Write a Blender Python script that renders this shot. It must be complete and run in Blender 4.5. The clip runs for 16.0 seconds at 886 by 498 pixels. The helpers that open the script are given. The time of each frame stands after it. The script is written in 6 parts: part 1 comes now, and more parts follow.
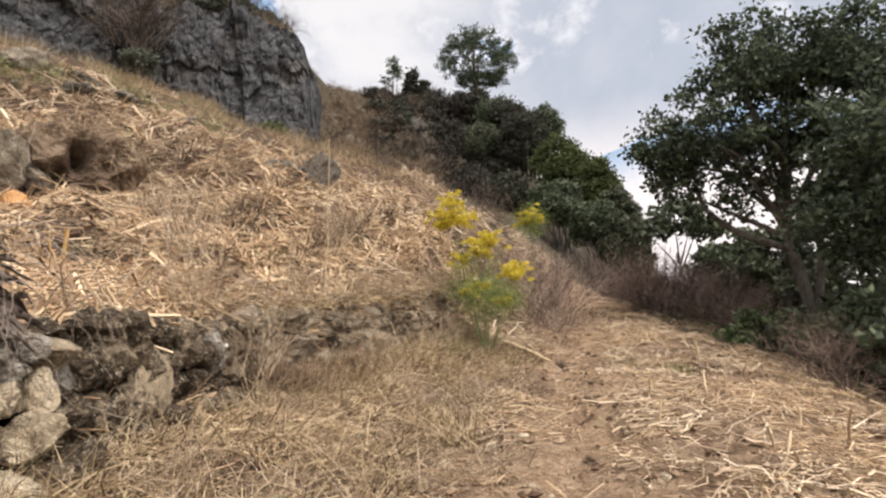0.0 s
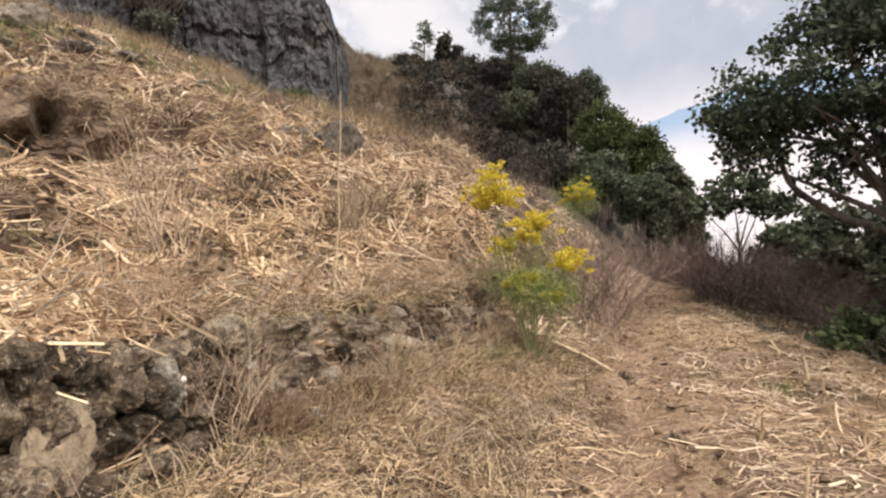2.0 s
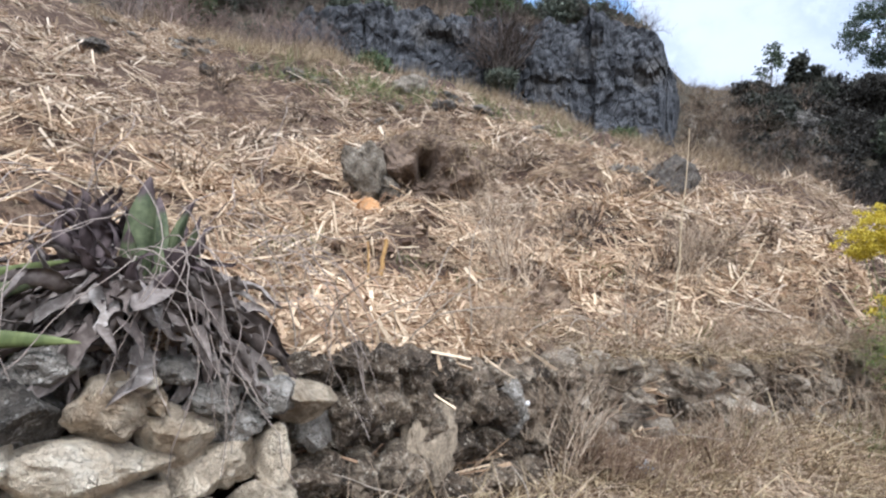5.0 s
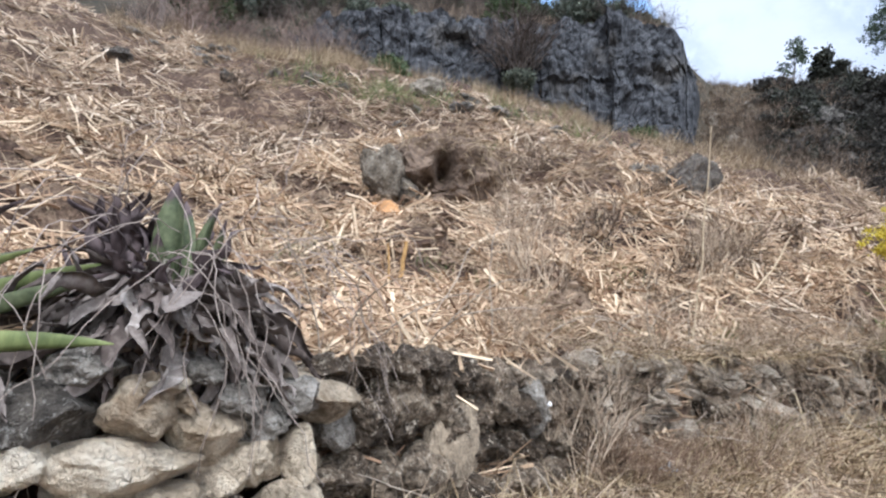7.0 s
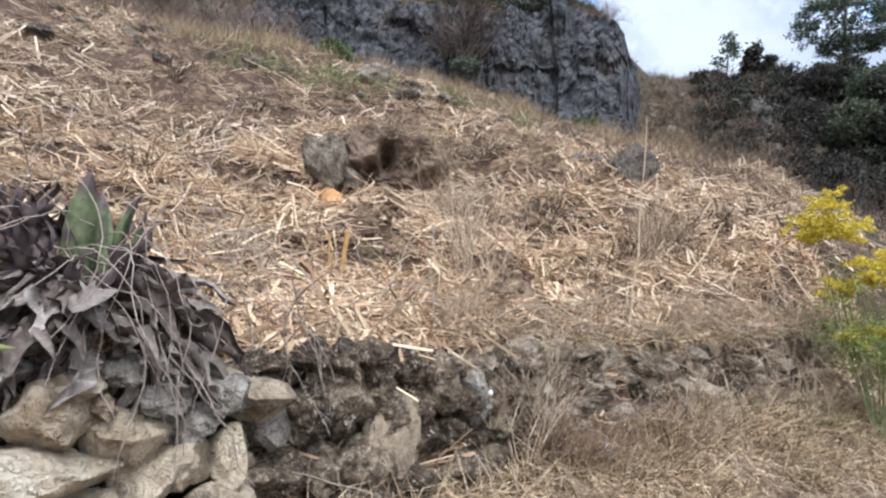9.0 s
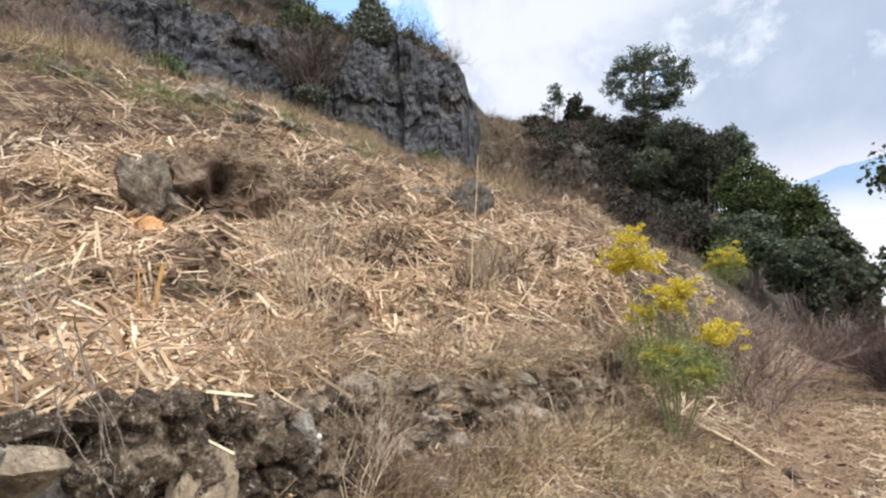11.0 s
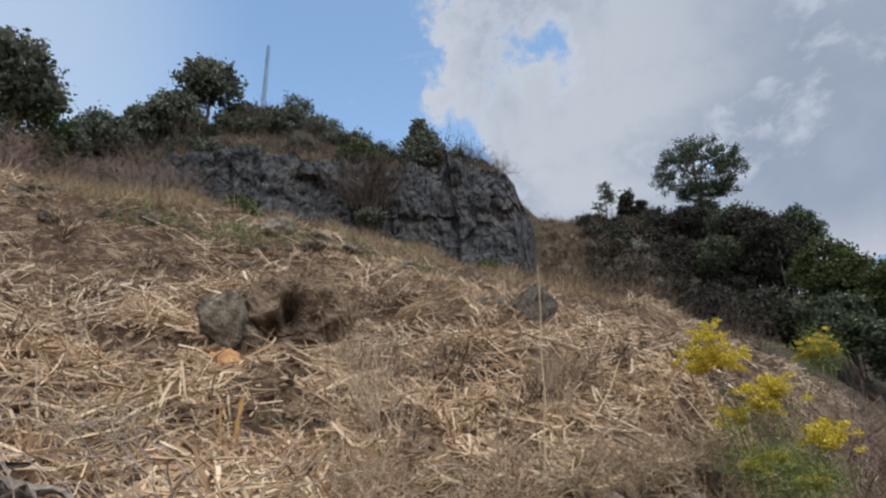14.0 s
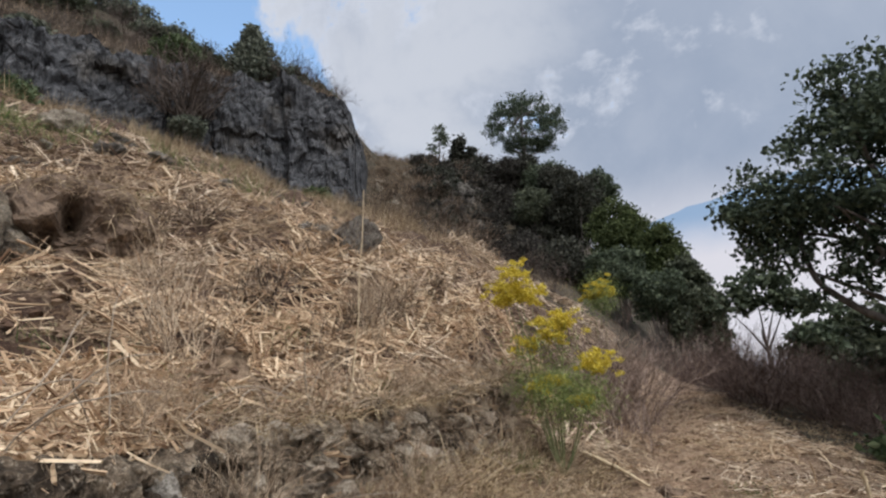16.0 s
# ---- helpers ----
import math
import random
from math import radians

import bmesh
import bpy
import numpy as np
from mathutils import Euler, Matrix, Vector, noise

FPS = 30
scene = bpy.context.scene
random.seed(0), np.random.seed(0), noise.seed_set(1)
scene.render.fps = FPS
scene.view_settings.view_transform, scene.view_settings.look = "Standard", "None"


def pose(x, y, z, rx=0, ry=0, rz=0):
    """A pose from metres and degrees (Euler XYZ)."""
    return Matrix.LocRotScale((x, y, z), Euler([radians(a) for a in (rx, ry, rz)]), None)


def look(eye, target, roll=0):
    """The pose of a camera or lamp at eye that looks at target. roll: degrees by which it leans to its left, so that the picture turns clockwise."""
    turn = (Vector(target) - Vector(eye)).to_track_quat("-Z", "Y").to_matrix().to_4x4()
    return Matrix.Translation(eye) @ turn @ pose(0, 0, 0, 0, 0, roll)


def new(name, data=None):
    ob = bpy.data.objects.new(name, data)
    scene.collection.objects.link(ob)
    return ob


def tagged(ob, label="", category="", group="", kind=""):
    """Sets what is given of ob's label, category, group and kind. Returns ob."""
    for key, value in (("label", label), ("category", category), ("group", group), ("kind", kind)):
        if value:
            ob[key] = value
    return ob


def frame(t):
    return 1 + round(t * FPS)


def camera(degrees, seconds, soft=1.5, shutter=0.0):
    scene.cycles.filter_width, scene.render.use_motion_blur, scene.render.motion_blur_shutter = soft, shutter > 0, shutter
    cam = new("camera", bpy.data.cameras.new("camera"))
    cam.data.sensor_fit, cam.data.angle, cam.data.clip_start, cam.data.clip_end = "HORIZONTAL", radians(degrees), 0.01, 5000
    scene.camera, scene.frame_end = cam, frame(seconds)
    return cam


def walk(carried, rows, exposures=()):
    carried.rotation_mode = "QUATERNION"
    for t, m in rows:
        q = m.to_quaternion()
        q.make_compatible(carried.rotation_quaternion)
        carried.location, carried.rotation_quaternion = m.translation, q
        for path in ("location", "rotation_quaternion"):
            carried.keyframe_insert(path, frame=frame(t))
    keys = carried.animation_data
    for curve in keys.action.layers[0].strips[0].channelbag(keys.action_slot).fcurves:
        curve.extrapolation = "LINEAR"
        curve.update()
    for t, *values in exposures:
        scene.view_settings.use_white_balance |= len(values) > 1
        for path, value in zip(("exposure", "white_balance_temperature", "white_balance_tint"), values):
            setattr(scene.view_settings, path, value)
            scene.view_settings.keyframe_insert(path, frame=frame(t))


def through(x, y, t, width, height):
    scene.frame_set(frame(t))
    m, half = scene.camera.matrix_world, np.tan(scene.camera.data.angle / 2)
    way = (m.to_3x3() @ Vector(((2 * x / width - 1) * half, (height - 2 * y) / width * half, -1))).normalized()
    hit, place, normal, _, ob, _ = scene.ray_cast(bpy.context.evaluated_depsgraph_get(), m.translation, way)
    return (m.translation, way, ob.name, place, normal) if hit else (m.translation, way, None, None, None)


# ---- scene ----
# ---- the camera and its walk ----
cam = camera(77.7, 16.0, soft=2.3)


def aim(x, y, z, yaw, pitch, roll):
    """A camera pose: yaw to the left of +y, pitch up, roll as look()."""
    a, p = radians(yaw), radians(pitch)
    return look((x, y, z), (x - math.sin(a) * math.cos(p), y + math.cos(a) * math.cos(p), z + math.sin(p)), roll)


PATH = [
    (0, 0.500, -1.438, 1.282, 12.66, 5.66, -3.39),
    (0.5, 0.523, -1.458, 1.278, 12.53, 5.76, -3.51),
    (1, 0.551, -1.471, 1.275, 12.52, 5.83, -3.60),
    (1.5, 0.403, -1.080, 1.360, 12.83, 5.23, -3.47),
    (2, 0.063, 0.015, 1.577, 15.98, 3.01, -2.60),
    (2.5, 0.041, 0.022, 1.568, 21.38, 2.96, -1.98),
    (3, -0.033, -0.007, 1.585, 28.41, 2.82, -0.79),
    (3.5, -0.073, -0.019, 1.584, 35.71, 3.12, 0.81),
    (4, -0.120, -0.033, 1.586, 41.45, 4.05, 2.42),
    (4.5, -0.128, -0.067, 1.581, 45.27, 5.36, 3.56),
    (5, -0.135, -0.105, 1.585, 47.64, 6.44, 4.28),
    (5.2, -0.144, -0.114, 1.579, 48.33, 6.71, 4.26),
    (7.3, -0.135, -0.126, 1.579, 49.54, 6.49, 4.00),
    (7.5, -0.135, -0.115, 1.577, 49.03, 6.36, 3.81),
    (8, -0.133, -0.096, 1.582, 47.64, 6.00, 3.52),
    (8.2, -0.137, -0.085, 1.584, 47.06, 5.88, 3.39),
    (10.3, -0.085, -0.011, 1.636, 35.45, 6.78, 2.25),
    (10.5, -0.086, 0.007, 1.638, 33.44, 7.29, 2.03),
    (11, -0.068, 0.077, 1.645, 28.66, 9.16, 0.85),
    (11.5, -0.035, 0.146, 1.663, 25.29, 11.73, -0.90),
    (12, -0.031, 0.153, 1.673, 24.14, 14.75, -2.75),
    (12.5, -0.041, 0.112, 1.706, 25.35, 17.45, -4.09),
    (13, -0.038, 0.068, 1.706, 28.43, 19.33, -4.31),
    (13.5, -0.055, 0.006, 1.716, 32.00, 20.31, -3.63),
    (14, -0.053, -0.012, 1.706, 34.95, 20.37, -2.27),
    (14.5, -0.076, -0.004, 1.678, 36.07, 19.66, -0.87),
    (15, -0.092, 0.001, 1.673, 33.90, 18.01, -0.37),
    (15.5, -0.120, 0.060, 1.663, 27.69, 15.60, -0.79),
    (16, -0.081, 0.162, 1.653, 16.90, 12.86, -2.24),
]
EXPOSURES = [(0.0, 0.60, 6750, 13), (3.0, 0.64, 6850, 14), (5.0, 0.74, 5400, 11), (8.2, 0.74, 5400, 11), (10.5, 0.66, 6000, 11), (11.2, 0.66, 6120, 11), (12.5, 0.22, 6260, 11), (14.0, -0.11, 5940, 10), (16.0, 0.03, 6020, 11)]
walk(cam, [(row[0], aim(*row[1:])) for row in PATH], EXPOSURES)

# ---- sky and sun ----
SUN_AZ, SUN_EL = -118.0, 60.0


def direction(az, el):
    """Unit vector; az in degrees to the left of +y."""
    a, e = radians(az), radians(el)
    return Vector((-math.sin(a) * math.cos(e), math.cos(a) * math.cos(e), math.sin(e)))


class Net:
    """A small helper to write node trees."""

    def __init__(self, tree):
        self.tree = tree

    def add(self, kind, _out=0, _set=None, **inputs):
        n = self.tree.nodes.new(kind)
        for k, v in (_set or {}).items():
            setattr(n, k, v)
        for k, v in inputs.items():
            self.put(n, k, v)
        return n.outputs[_out]

    def put(self, n, key, v):
        sock = n.inputs[int(key[1:])] if key[0] == "i" and key[1:].isdigit() else n.inputs[key.replace("_", " ")]
        if isinstance(v, bpy.types.NodeSocket):
            self.tree.links.new(v, sock)
        else:
            sock.default_value = v

    def math(self, op, a, b=0.0, c=0.0):
        return self.add("ShaderNodeMath", 0, {"operation": op}, i0=a, i1=b, i2=c)

    def ramp(self, fac, stops):
        n = self.tree.nodes.new("ShaderNodeValToRGB")
        self.tree.links.new(fac, n.inputs[0])
        el = n.color_ramp.elements
        while len(el) < len(stops):
            el.new(0.5)
        for e, (p, c) in zip(el, stops):
            e.position, e.color = p, (*c, 1.0)
        return n.outputs[0]

    def step(self, v, lo, hi):
        return self.add("ShaderNodeMapRange", 0, {"interpolation_type": "SMOOTHSTEP"}, i0=v, i1=lo, i2=hi)

    def mix(self, fac, a, b):
        n = self.tree.nodes.new("ShaderNodeMix")
        n.data_type = "RGBA"
        for k, v in ((0, fac), (6, a), (7, b)):
            if isinstance(v, bpy.types.NodeSocket):
                self.tree.links.new(v, n.inputs[k])
            else:
                n.inputs[k].default_value = v if k == 0 or len(v) == 4 else (*v, 1.0)
        return n.outputs[2]

    def noise(self, vec, scale, detail=4.0, rough=0.55, distort=0.0, out=0):
        return self.add("ShaderNodeTexNoise", out, None, Vector=vec, Scale=scale, Detail=detail, Roughness=rough, Distortion=distort)


world = bpy.data.worlds.new("sky")
scene.world = world
world.use_nodes = True
world.node_tree.nodes.clear()
W = Net(world.node_tree)
sky = W.add("ShaderNodeTexSky", 0, {"sky_type": "NISHITA", "sun_disc": False, "sun_elevation": radians(SUN_EL),
                                   "sun_rotation": radians(-SUN_AZ), "altitude": 1800.0, "air_density": 1.0, "dust_density": 1.5})
ray = W.add("ShaderNodeTexCoord", 0)
sep = world.node_tree.nodes.new("ShaderNodeSeparateXYZ")
world.node_tree.links.new(ray, sep.inputs[0])
# the cloud deck thins out towards the upper left of the hill
clear_way = direction(70, 24)
clear = W.add("ShaderNodeVectorMath", 1, {"operation": "DOT_PRODUCT"}, i0=ray, i1=tuple(clear_way))
puffs = W.noise(ray, 4.2, 9.0, 0.60, 0.3)
billow = W.math("ADD", W.math("MULTIPLY", puffs, 1.3), W.math("MULTIPLY", W.noise(ray, 13.0, 8.0, 0.62, 0.2), 0.60))
gap = W.add("ShaderNodeVectorMath", 1, {"operation": "DOT_PRODUCT"}, i0=ray, i1=tuple(direction(20.5, 37)))
thin = W.math("ADD", W.math("MULTIPLY", W.step(clear, 0.765, 0.885), 0.50), W.math("MULTIPLY", W.step(gap, 0.9945, 0.9995), 0.17))
cover = W.math("SUBTRACT", W.math("SUBTRACT", billow, 0.205), thin)
mask = W.step(cover, 0.46, 0.60)
thick = W.noise(ray, 2.6, 5.0, 0.55, 0.5)
cloud = W.ramp(W.math("ADD", W.math("ADD", W.math("MULTIPLY", thick, 0.34), W.math("MULTIPLY", puffs, 0.42)), W.math("MULTIPLY", W.noise(ray, 10.0, 7.0, 0.6, 0.5), 0.24)),
               [(0.41, (0.31, 0.36, 0.45)), (0.50, (0.45, 0.485, 0.555)), (0.58, (0.61, 0.625, 0.66))])
# unseen behind the walker, the deck is brightened round the sun as soft fill
sun_fill = W.add("ShaderNodeVectorMath", 1, {"operation": "DOT_PRODUCT"}, i0=ray, i1=tuple(direction(SUN_AZ, SUN_EL)))
cloud = W.mix(W.step(sun_fill, 0.25, 0.98), cloud, (2.3, 2.2, 2.05))
# the deck is thicker and greyer higher up
cloud = W.mix(W.math("MULTIPLY", W.step(sep.outputs[2], 0.30, 0.55), 0.42), cloud, (0.40, 0.43, 0.49))
veil2 = W.add("ShaderNodeVectorMath", 1, {"operation": "DOT_PRODUCT"}, i0=ray, i1=tuple(direction(-18, 34)))
cloud = W.mix(W.math("MULTIPLY", W.step(veil2, 0.70, 0.97), 0.66), cloud, (0.33, 0.378, 0.455))
glow = W.add("ShaderNodeVectorMath", 1, {"operation": "DOT_PRODUCT"}, i0=ray, i1=tuple(direction(24, 33)))
cloud = W.mix(W.math("MULTIPLY", W.step(glow, 0.90, 0.995), W.math("MULTIPLY_ADD", W.step(puffs, 0.40, 0.62), 0.55, 0.25)), cloud, (0.64, 0.645, 0.66))
# thin sunlit rims where the deck breaks up
cloud = W.mix(W.math("MULTIPLY", W.step(cover, 0.70, 0.56), 0.6), cloud, (0.68, 0.69, 0.72))
low = W.step(sep.outputs[2], 0.34, 0.20)
cloud = W.mix(W.math("MULTIPLY", low, 0.75), cloud, (0.80, 0.76, 0.76))
blue = W.add("ShaderNodeVectorMath", 0, {"operation": "MULTIPLY"}, i0=sky, i1=(0.39, 0.365, 0.30))
# thin high haze whitens the blue towards the left
haze = W.add("ShaderNodeVectorMath", 1, {"operation": "DOT_PRODUCT"}, i0=ray, i1=tuple(direction(92, 30)))
wisp = W.step(W.noise(ray, 7.0, 8.0, 0.65, 0.6), 0.58, 0.75)
blue = W.mix(W.math("ADD", W.math("MULTIPLY", W.step(haze, 0.86, 0.99), 0.6), W.math("MULTIPLY", wisp, 0.25)), blue, (0.66, 0.72, 0.78))
back = W.add("ShaderNodeBackground", 0, None, Color=W.mix(mask, blue, cloud), Strength=1.0)
out = world.node_tree.nodes.new("ShaderNodeOutputWorld")
world.node_tree.links.new(back, out.inputs[0])

sun = new("sun", bpy.data.lights.new("sun", "SUN"))
sun.data.energy, sun.data.angle, sun.data.color = 2.3, radians(24), (1.0, 0.95, 0.88)
sun.matrix_world = look(direction(SUN_AZ, SUN_EL) * 50, (0, 0, 0))

# ---- materials ----


def material(name):
    m = bpy.data.materials.new(name)
    m.use_nodes = True
    n = Net(m.node_tree)
    bsdf = m.node_tree.nodes["Principled BSDF"]
    bsdf.inputs["Specular IOR Level"].default_value = 0.25
    where = n.add("ShaderNodeNewGeometry", 0)
    return m, n, bsdf, where


def finish(n, bsdf, color, rough=0.9, bump=None, strength=0.5, distance=0.02):
    n.put(bsdf, "Base_Color", color)
    n.put(bsdf, "Roughness", rough)
    if bump is not None:
        n.put(bsdf, "Normal", n.add("ShaderNodeBump", 0, None, Height=bump, Strength=strength, Distance=distance))


def island(n):
    return n.add("ShaderNodeNewGeometry", 8)


def make_ground():
    m, n, b, w = material("dry_ground")
    big, mid, fine = n.noise(w, 0.55, 5, 0.6), n.noise(w, 3.2, 6, 0.65, 0.4), n.noise(w, 26, 5, 0.7)
    straw = n.ramp(n.math("ADD", n.math("MULTIPLY", mid, 0.5), n.math("MULTIPLY", fine, 0.5)), [(0.34, (0.11, 0.068, 0.045)), (0.52, (0.24, 0.165, 0.107)), (0.70, (0.40, 0.305, 0.205))])
    soil = n.ramp(fine, [(0.3, (0.036, 0.021, 0.015)), (0.7, (0.125, 0.078, 0.053))])
    col = n.mix(n.step(n.math("ADD", mid, n.math("MULTIPLY", big, 0.6)), 0.76, 0.96), soil, straw)
    path = n.add("ShaderNodeAttribute", 2, {"attribute_name": "path"})
    dirt = n.ramp(n.math("ADD", n.math("MULTIPLY", fine, 0.6), n.math("MULTIPLY", mid, 0.4)),
                  [(0.34, (0.13, 0.078, 0.050)), (0.50, (0.32, 0.215, 0.138)), (0.66, (0.55, 0.43, 0.30))])
    col = n.mix(n.math("MULTIPLY", path, 0.95), col, dirt)
    brush = n.add("ShaderNodeAttribute", 2, {"attribute_name": "brush"})
    scrub = n.ramp(mid, [(0.35, (0.028, 0.026, 0.018)), (0.55, (0.075, 0.062, 0.042)), (0.7, (0.15, 0.12, 0.08))])
    col = n.mix(brush, col, scrub)
    mott = n.noise(w, 9.0, 6, 0.75, 0.8)
    col = n.mix(n.math("MULTIPLY", n.step(mott, 0.54, 0.66), n.math("SUBTRACT", 0.55, n.math("MULTIPLY", brush, 0.5))), col, (0.40, 0.31, 0.20))
    col = n.mix(n.math("MULTIPLY", n.step(mott, 0.46, 0.36), 0.6), col, (0.06, 0.036, 0.024))
    finish(n, b, col, 0.95, n.math("ADD", n.math("ADD", mid, mott), n.math("MULTIPLY", fine, 0.45)), 1.0, 0.07)
    return m


def make_cliff():
    m, n, b, w = material("cliff_rock")
    big, mid, fine = n.noise(w, 0.35, 5, 0.6), n.noise(n.add("ShaderNodeVectorMath", 0, {"operation": "MULTIPLY"}, i0=w, i1=(1.0, 1.0, 0.6)), 2.6, 7, 0.7), n.noise(w, 12, 5, 0.75)
    col = n.ramp(n.math("ADD", n.math("MULTIPLY", mid, 0.6), n.math("MULTIPLY", fine, 0.4)),
                 [(0.36, (0.018, 0.019, 0.022)), (0.51, (0.066, 0.068, 0.073)), (0.68, (0.20, 0.20, 0.205))])
    col = n.mix(n.math("MULTIPLY", n.step(big, 0.54, 0.68), 0.4), col, (0.13, 0.113, 0.090))
    streak = n.noise(n.add("ShaderNodeVectorMath", 0, {"operation": "MULTIPLY"}, i0=w, i1=(1.0, 1.0, 0.14)), 2.4, 4, 0.6)
    col = n.mix(n.math("MULTIPLY", n.step(streak, 0.56, 0.66), 0.5), col, (0.026, 0.027, 0.030))
    fleck = n.noise(w, 5.5, 6, 0.8, 0.4)
    col = n.mix(n.math("MULTIPLY", n.step(fleck, 0.58, 0.66), 0.6), col, (0.27, 0.265, 0.255))
    cracks = n.add("ShaderNodeTexVoronoi", 0, {"feature": "DISTANCE_TO_EDGE"}, Vector=n.add("ShaderNodeVectorMath", 0, {"operation": "MULTIPLY"}, i0=w, i1=(1.0, 1.0, 0.45)), Scale=1.5)
    col = n.mix(n.math("MULTIPLY", n.step(cracks, 0.05, 0.0), 0.7), col, (0.012, 0.012, 0.014))
    finish(n, b, col, 0.92, n.math("ADD", n.math("ADD", mid, n.math("MULTIPLY", fine, 0.5)), n.math("MULTIPLY", n.step(cracks, 0.0, 0.08), 0.6)), 0.9, 0.12)
    return m


def make_stone(name, dark, midc, light, lichen=0.4, mossy=0.45, ochre=0.0, stained=0.45, crust=(0.40, 0.385, 0.34), grainy=0.35, knobs=0.0, cracked=0.6):
    m, n, b, w = material(name)
    rnd = n.add("ShaderNodeObjectInfo", 5)
    shift = n.add("ShaderNodeVectorMath", 0, {"operation": "ADD"}, i0=w, i1=n.add("ShaderNodeCombineXYZ", 0, None, X=n.math("MULTIPLY", rnd, 31.0), Y=n.math("MULTIPLY", rnd, 17.0), Z=0.0))
    mid, fine = n.noise(shift, 6, 6, 0.65, 0.4), n.noise(shift, 42, 5, 0.7)
    col = n.ramp(n.math("ADD", n.math("ADD", n.math("MULTIPLY", mid, 0.6), n.math("MULTIPLY", fine, grainy)), n.math("MULTIPLY_ADD", n.math("SUBTRACT", rnd, 0.5), 0.16, 0.175 - 0.5 * grainy)),
                 [(0.33, dark), (0.48, midc), (0.64, light)])
    spots = n.math("ADD", n.math("MULTIPLY", n.noise(shift, 13, 5, 0.75, 1.0), 0.6), n.math("MULTIPLY", n.noise(shift, 48, 4, 0.7), 0.4))
    col = n.mix(n.math("MULTIPLY", n.step(spots, 0.53, 0.60), lichen), col, crust)
    moss = n.noise(shift, 4.5, 4, 0.6, 0.5)
    col = n.mix(n.math("MULTIPLY", n.step(moss, 0.56, 0.70), mossy), col, (0.10, 0.082, 0.052))
    if ochre:
        col = n.mix(n.math("MULTIPLY", n.step(n.noise(shift, 3.2, 5, 0.65, 0.8), 0.52, 0.64), ochre), col, (0.40, 0.245, 0.115))
    stain = n.noise(shift, 7.0, 7, 0.75, 1.2)
    col = n.mix(n.math("MULTIPLY", n.step(stain, 0.53, 0.60), stained), col, tuple(0.55 * v for v in dark))
    cracks = n.add("ShaderNodeTexVoronoi", 0, {"feature": "DISTANCE_TO_EDGE"}, Vector=n.add("ShaderNodeVectorMath", 0, {"operation": "ADD"}, i0=shift, i1=n.noise(shift, 5.0, 3, 0.6, 0.0, 1)), Scale=6.5)
    split = n.step(cracks, 0.0, 0.035)
    col = n.mix(n.math("MULTIPLY", n.math("SUBTRACT", 1.0, split), cracked), col, tuple(0.5 * v for v in dark))
    if knobs:
        # a knobbly crust: dark pits between small pale lumps
        lump = n.add("ShaderNodeTexVoronoi", 0, {"feature": "SMOOTH_F1"}, Vector=n.add("ShaderNodeVectorMath", 0, {"operation": "ADD"}, i0=shift, i1=n.add("ShaderNodeVectorMath", 0, {"operation": "SCALE"}, i0=n.noise(shift, 9.0, 3, 0.6, 0.0, 1), Scale=0.12)), Scale=19.0)
        col = n.mix(n.math("MULTIPLY", n.step(lump, 0.42, 0.68), 0.75 * knobs), col, tuple(0.6 * v for v in dark))
        mid = n.math("SUBTRACT", mid, n.math("MULTIPLY", lump, knobs))
    finish(n, b, col, 0.93, n.math("ADD", n.math("ADD", n.math("ADD", mid, n.math("MULTIPLY", split, 0.25)), n.math("MULTIPLY", fine, 0.6)), n.math("MULTIPLY", n.noise(shift, 17, 4, 0.7), 0.6)), 1.0, 0.08)
    return m


def make_piece(name, stops, rough=0.85, grain=30.0, through=0.0, spec=0.25, single=False, share=0.5):
    """For many small pieces in one mesh: each island takes its own shade."""
    m, n, b, w = material(name)
    own = n.add("ShaderNodeObjectInfo", 5) if single else island(n)
    part_of = share if single else 0.25
    col = n.ramp(n.math("ADD", n.math("MULTIPLY", own, 1 - part_of), n.math("MULTIPLY", n.noise(w, grain, 4, 0.65), part_of)), stops)
    finish(n, b, col, rough)
    b.inputs["Specular IOR Level"].default_value = spec
    if through:
        tr = n.add("ShaderNodeBsdfTranslucent", 0, None, Color=col)
        both = n.add("ShaderNodeMixShader", 0, None, i0=through, i1=b.outputs[0], i2=tr)
        n.tree.links.new(both, n.tree.nodes["Material Output"].inputs[0])
    return m


def make_plain(name, a, c, scale=12.0, rough=0.85, stretch=(1, 1, 1), bump=0.4, distance=0.01):
    m, n, b, w = material(name)
    v = n.add("ShaderNodeVectorMath", 0, {"operation": "MULTIPLY"}, i0=w, i1=stretch)
    tone = n.math("ADD", n.math("MULTIPLY", n.noise(v, scale, 5, 0.65, 0.3), 0.65), n.math("MULTIPLY", n.noise(v, scale * 6, 4, 0.6), 0.35))
    finish(n, b, n.ramp(tone, [(0.34, a), (0.64, c)]), rough, tone, bump, distance)
    return m


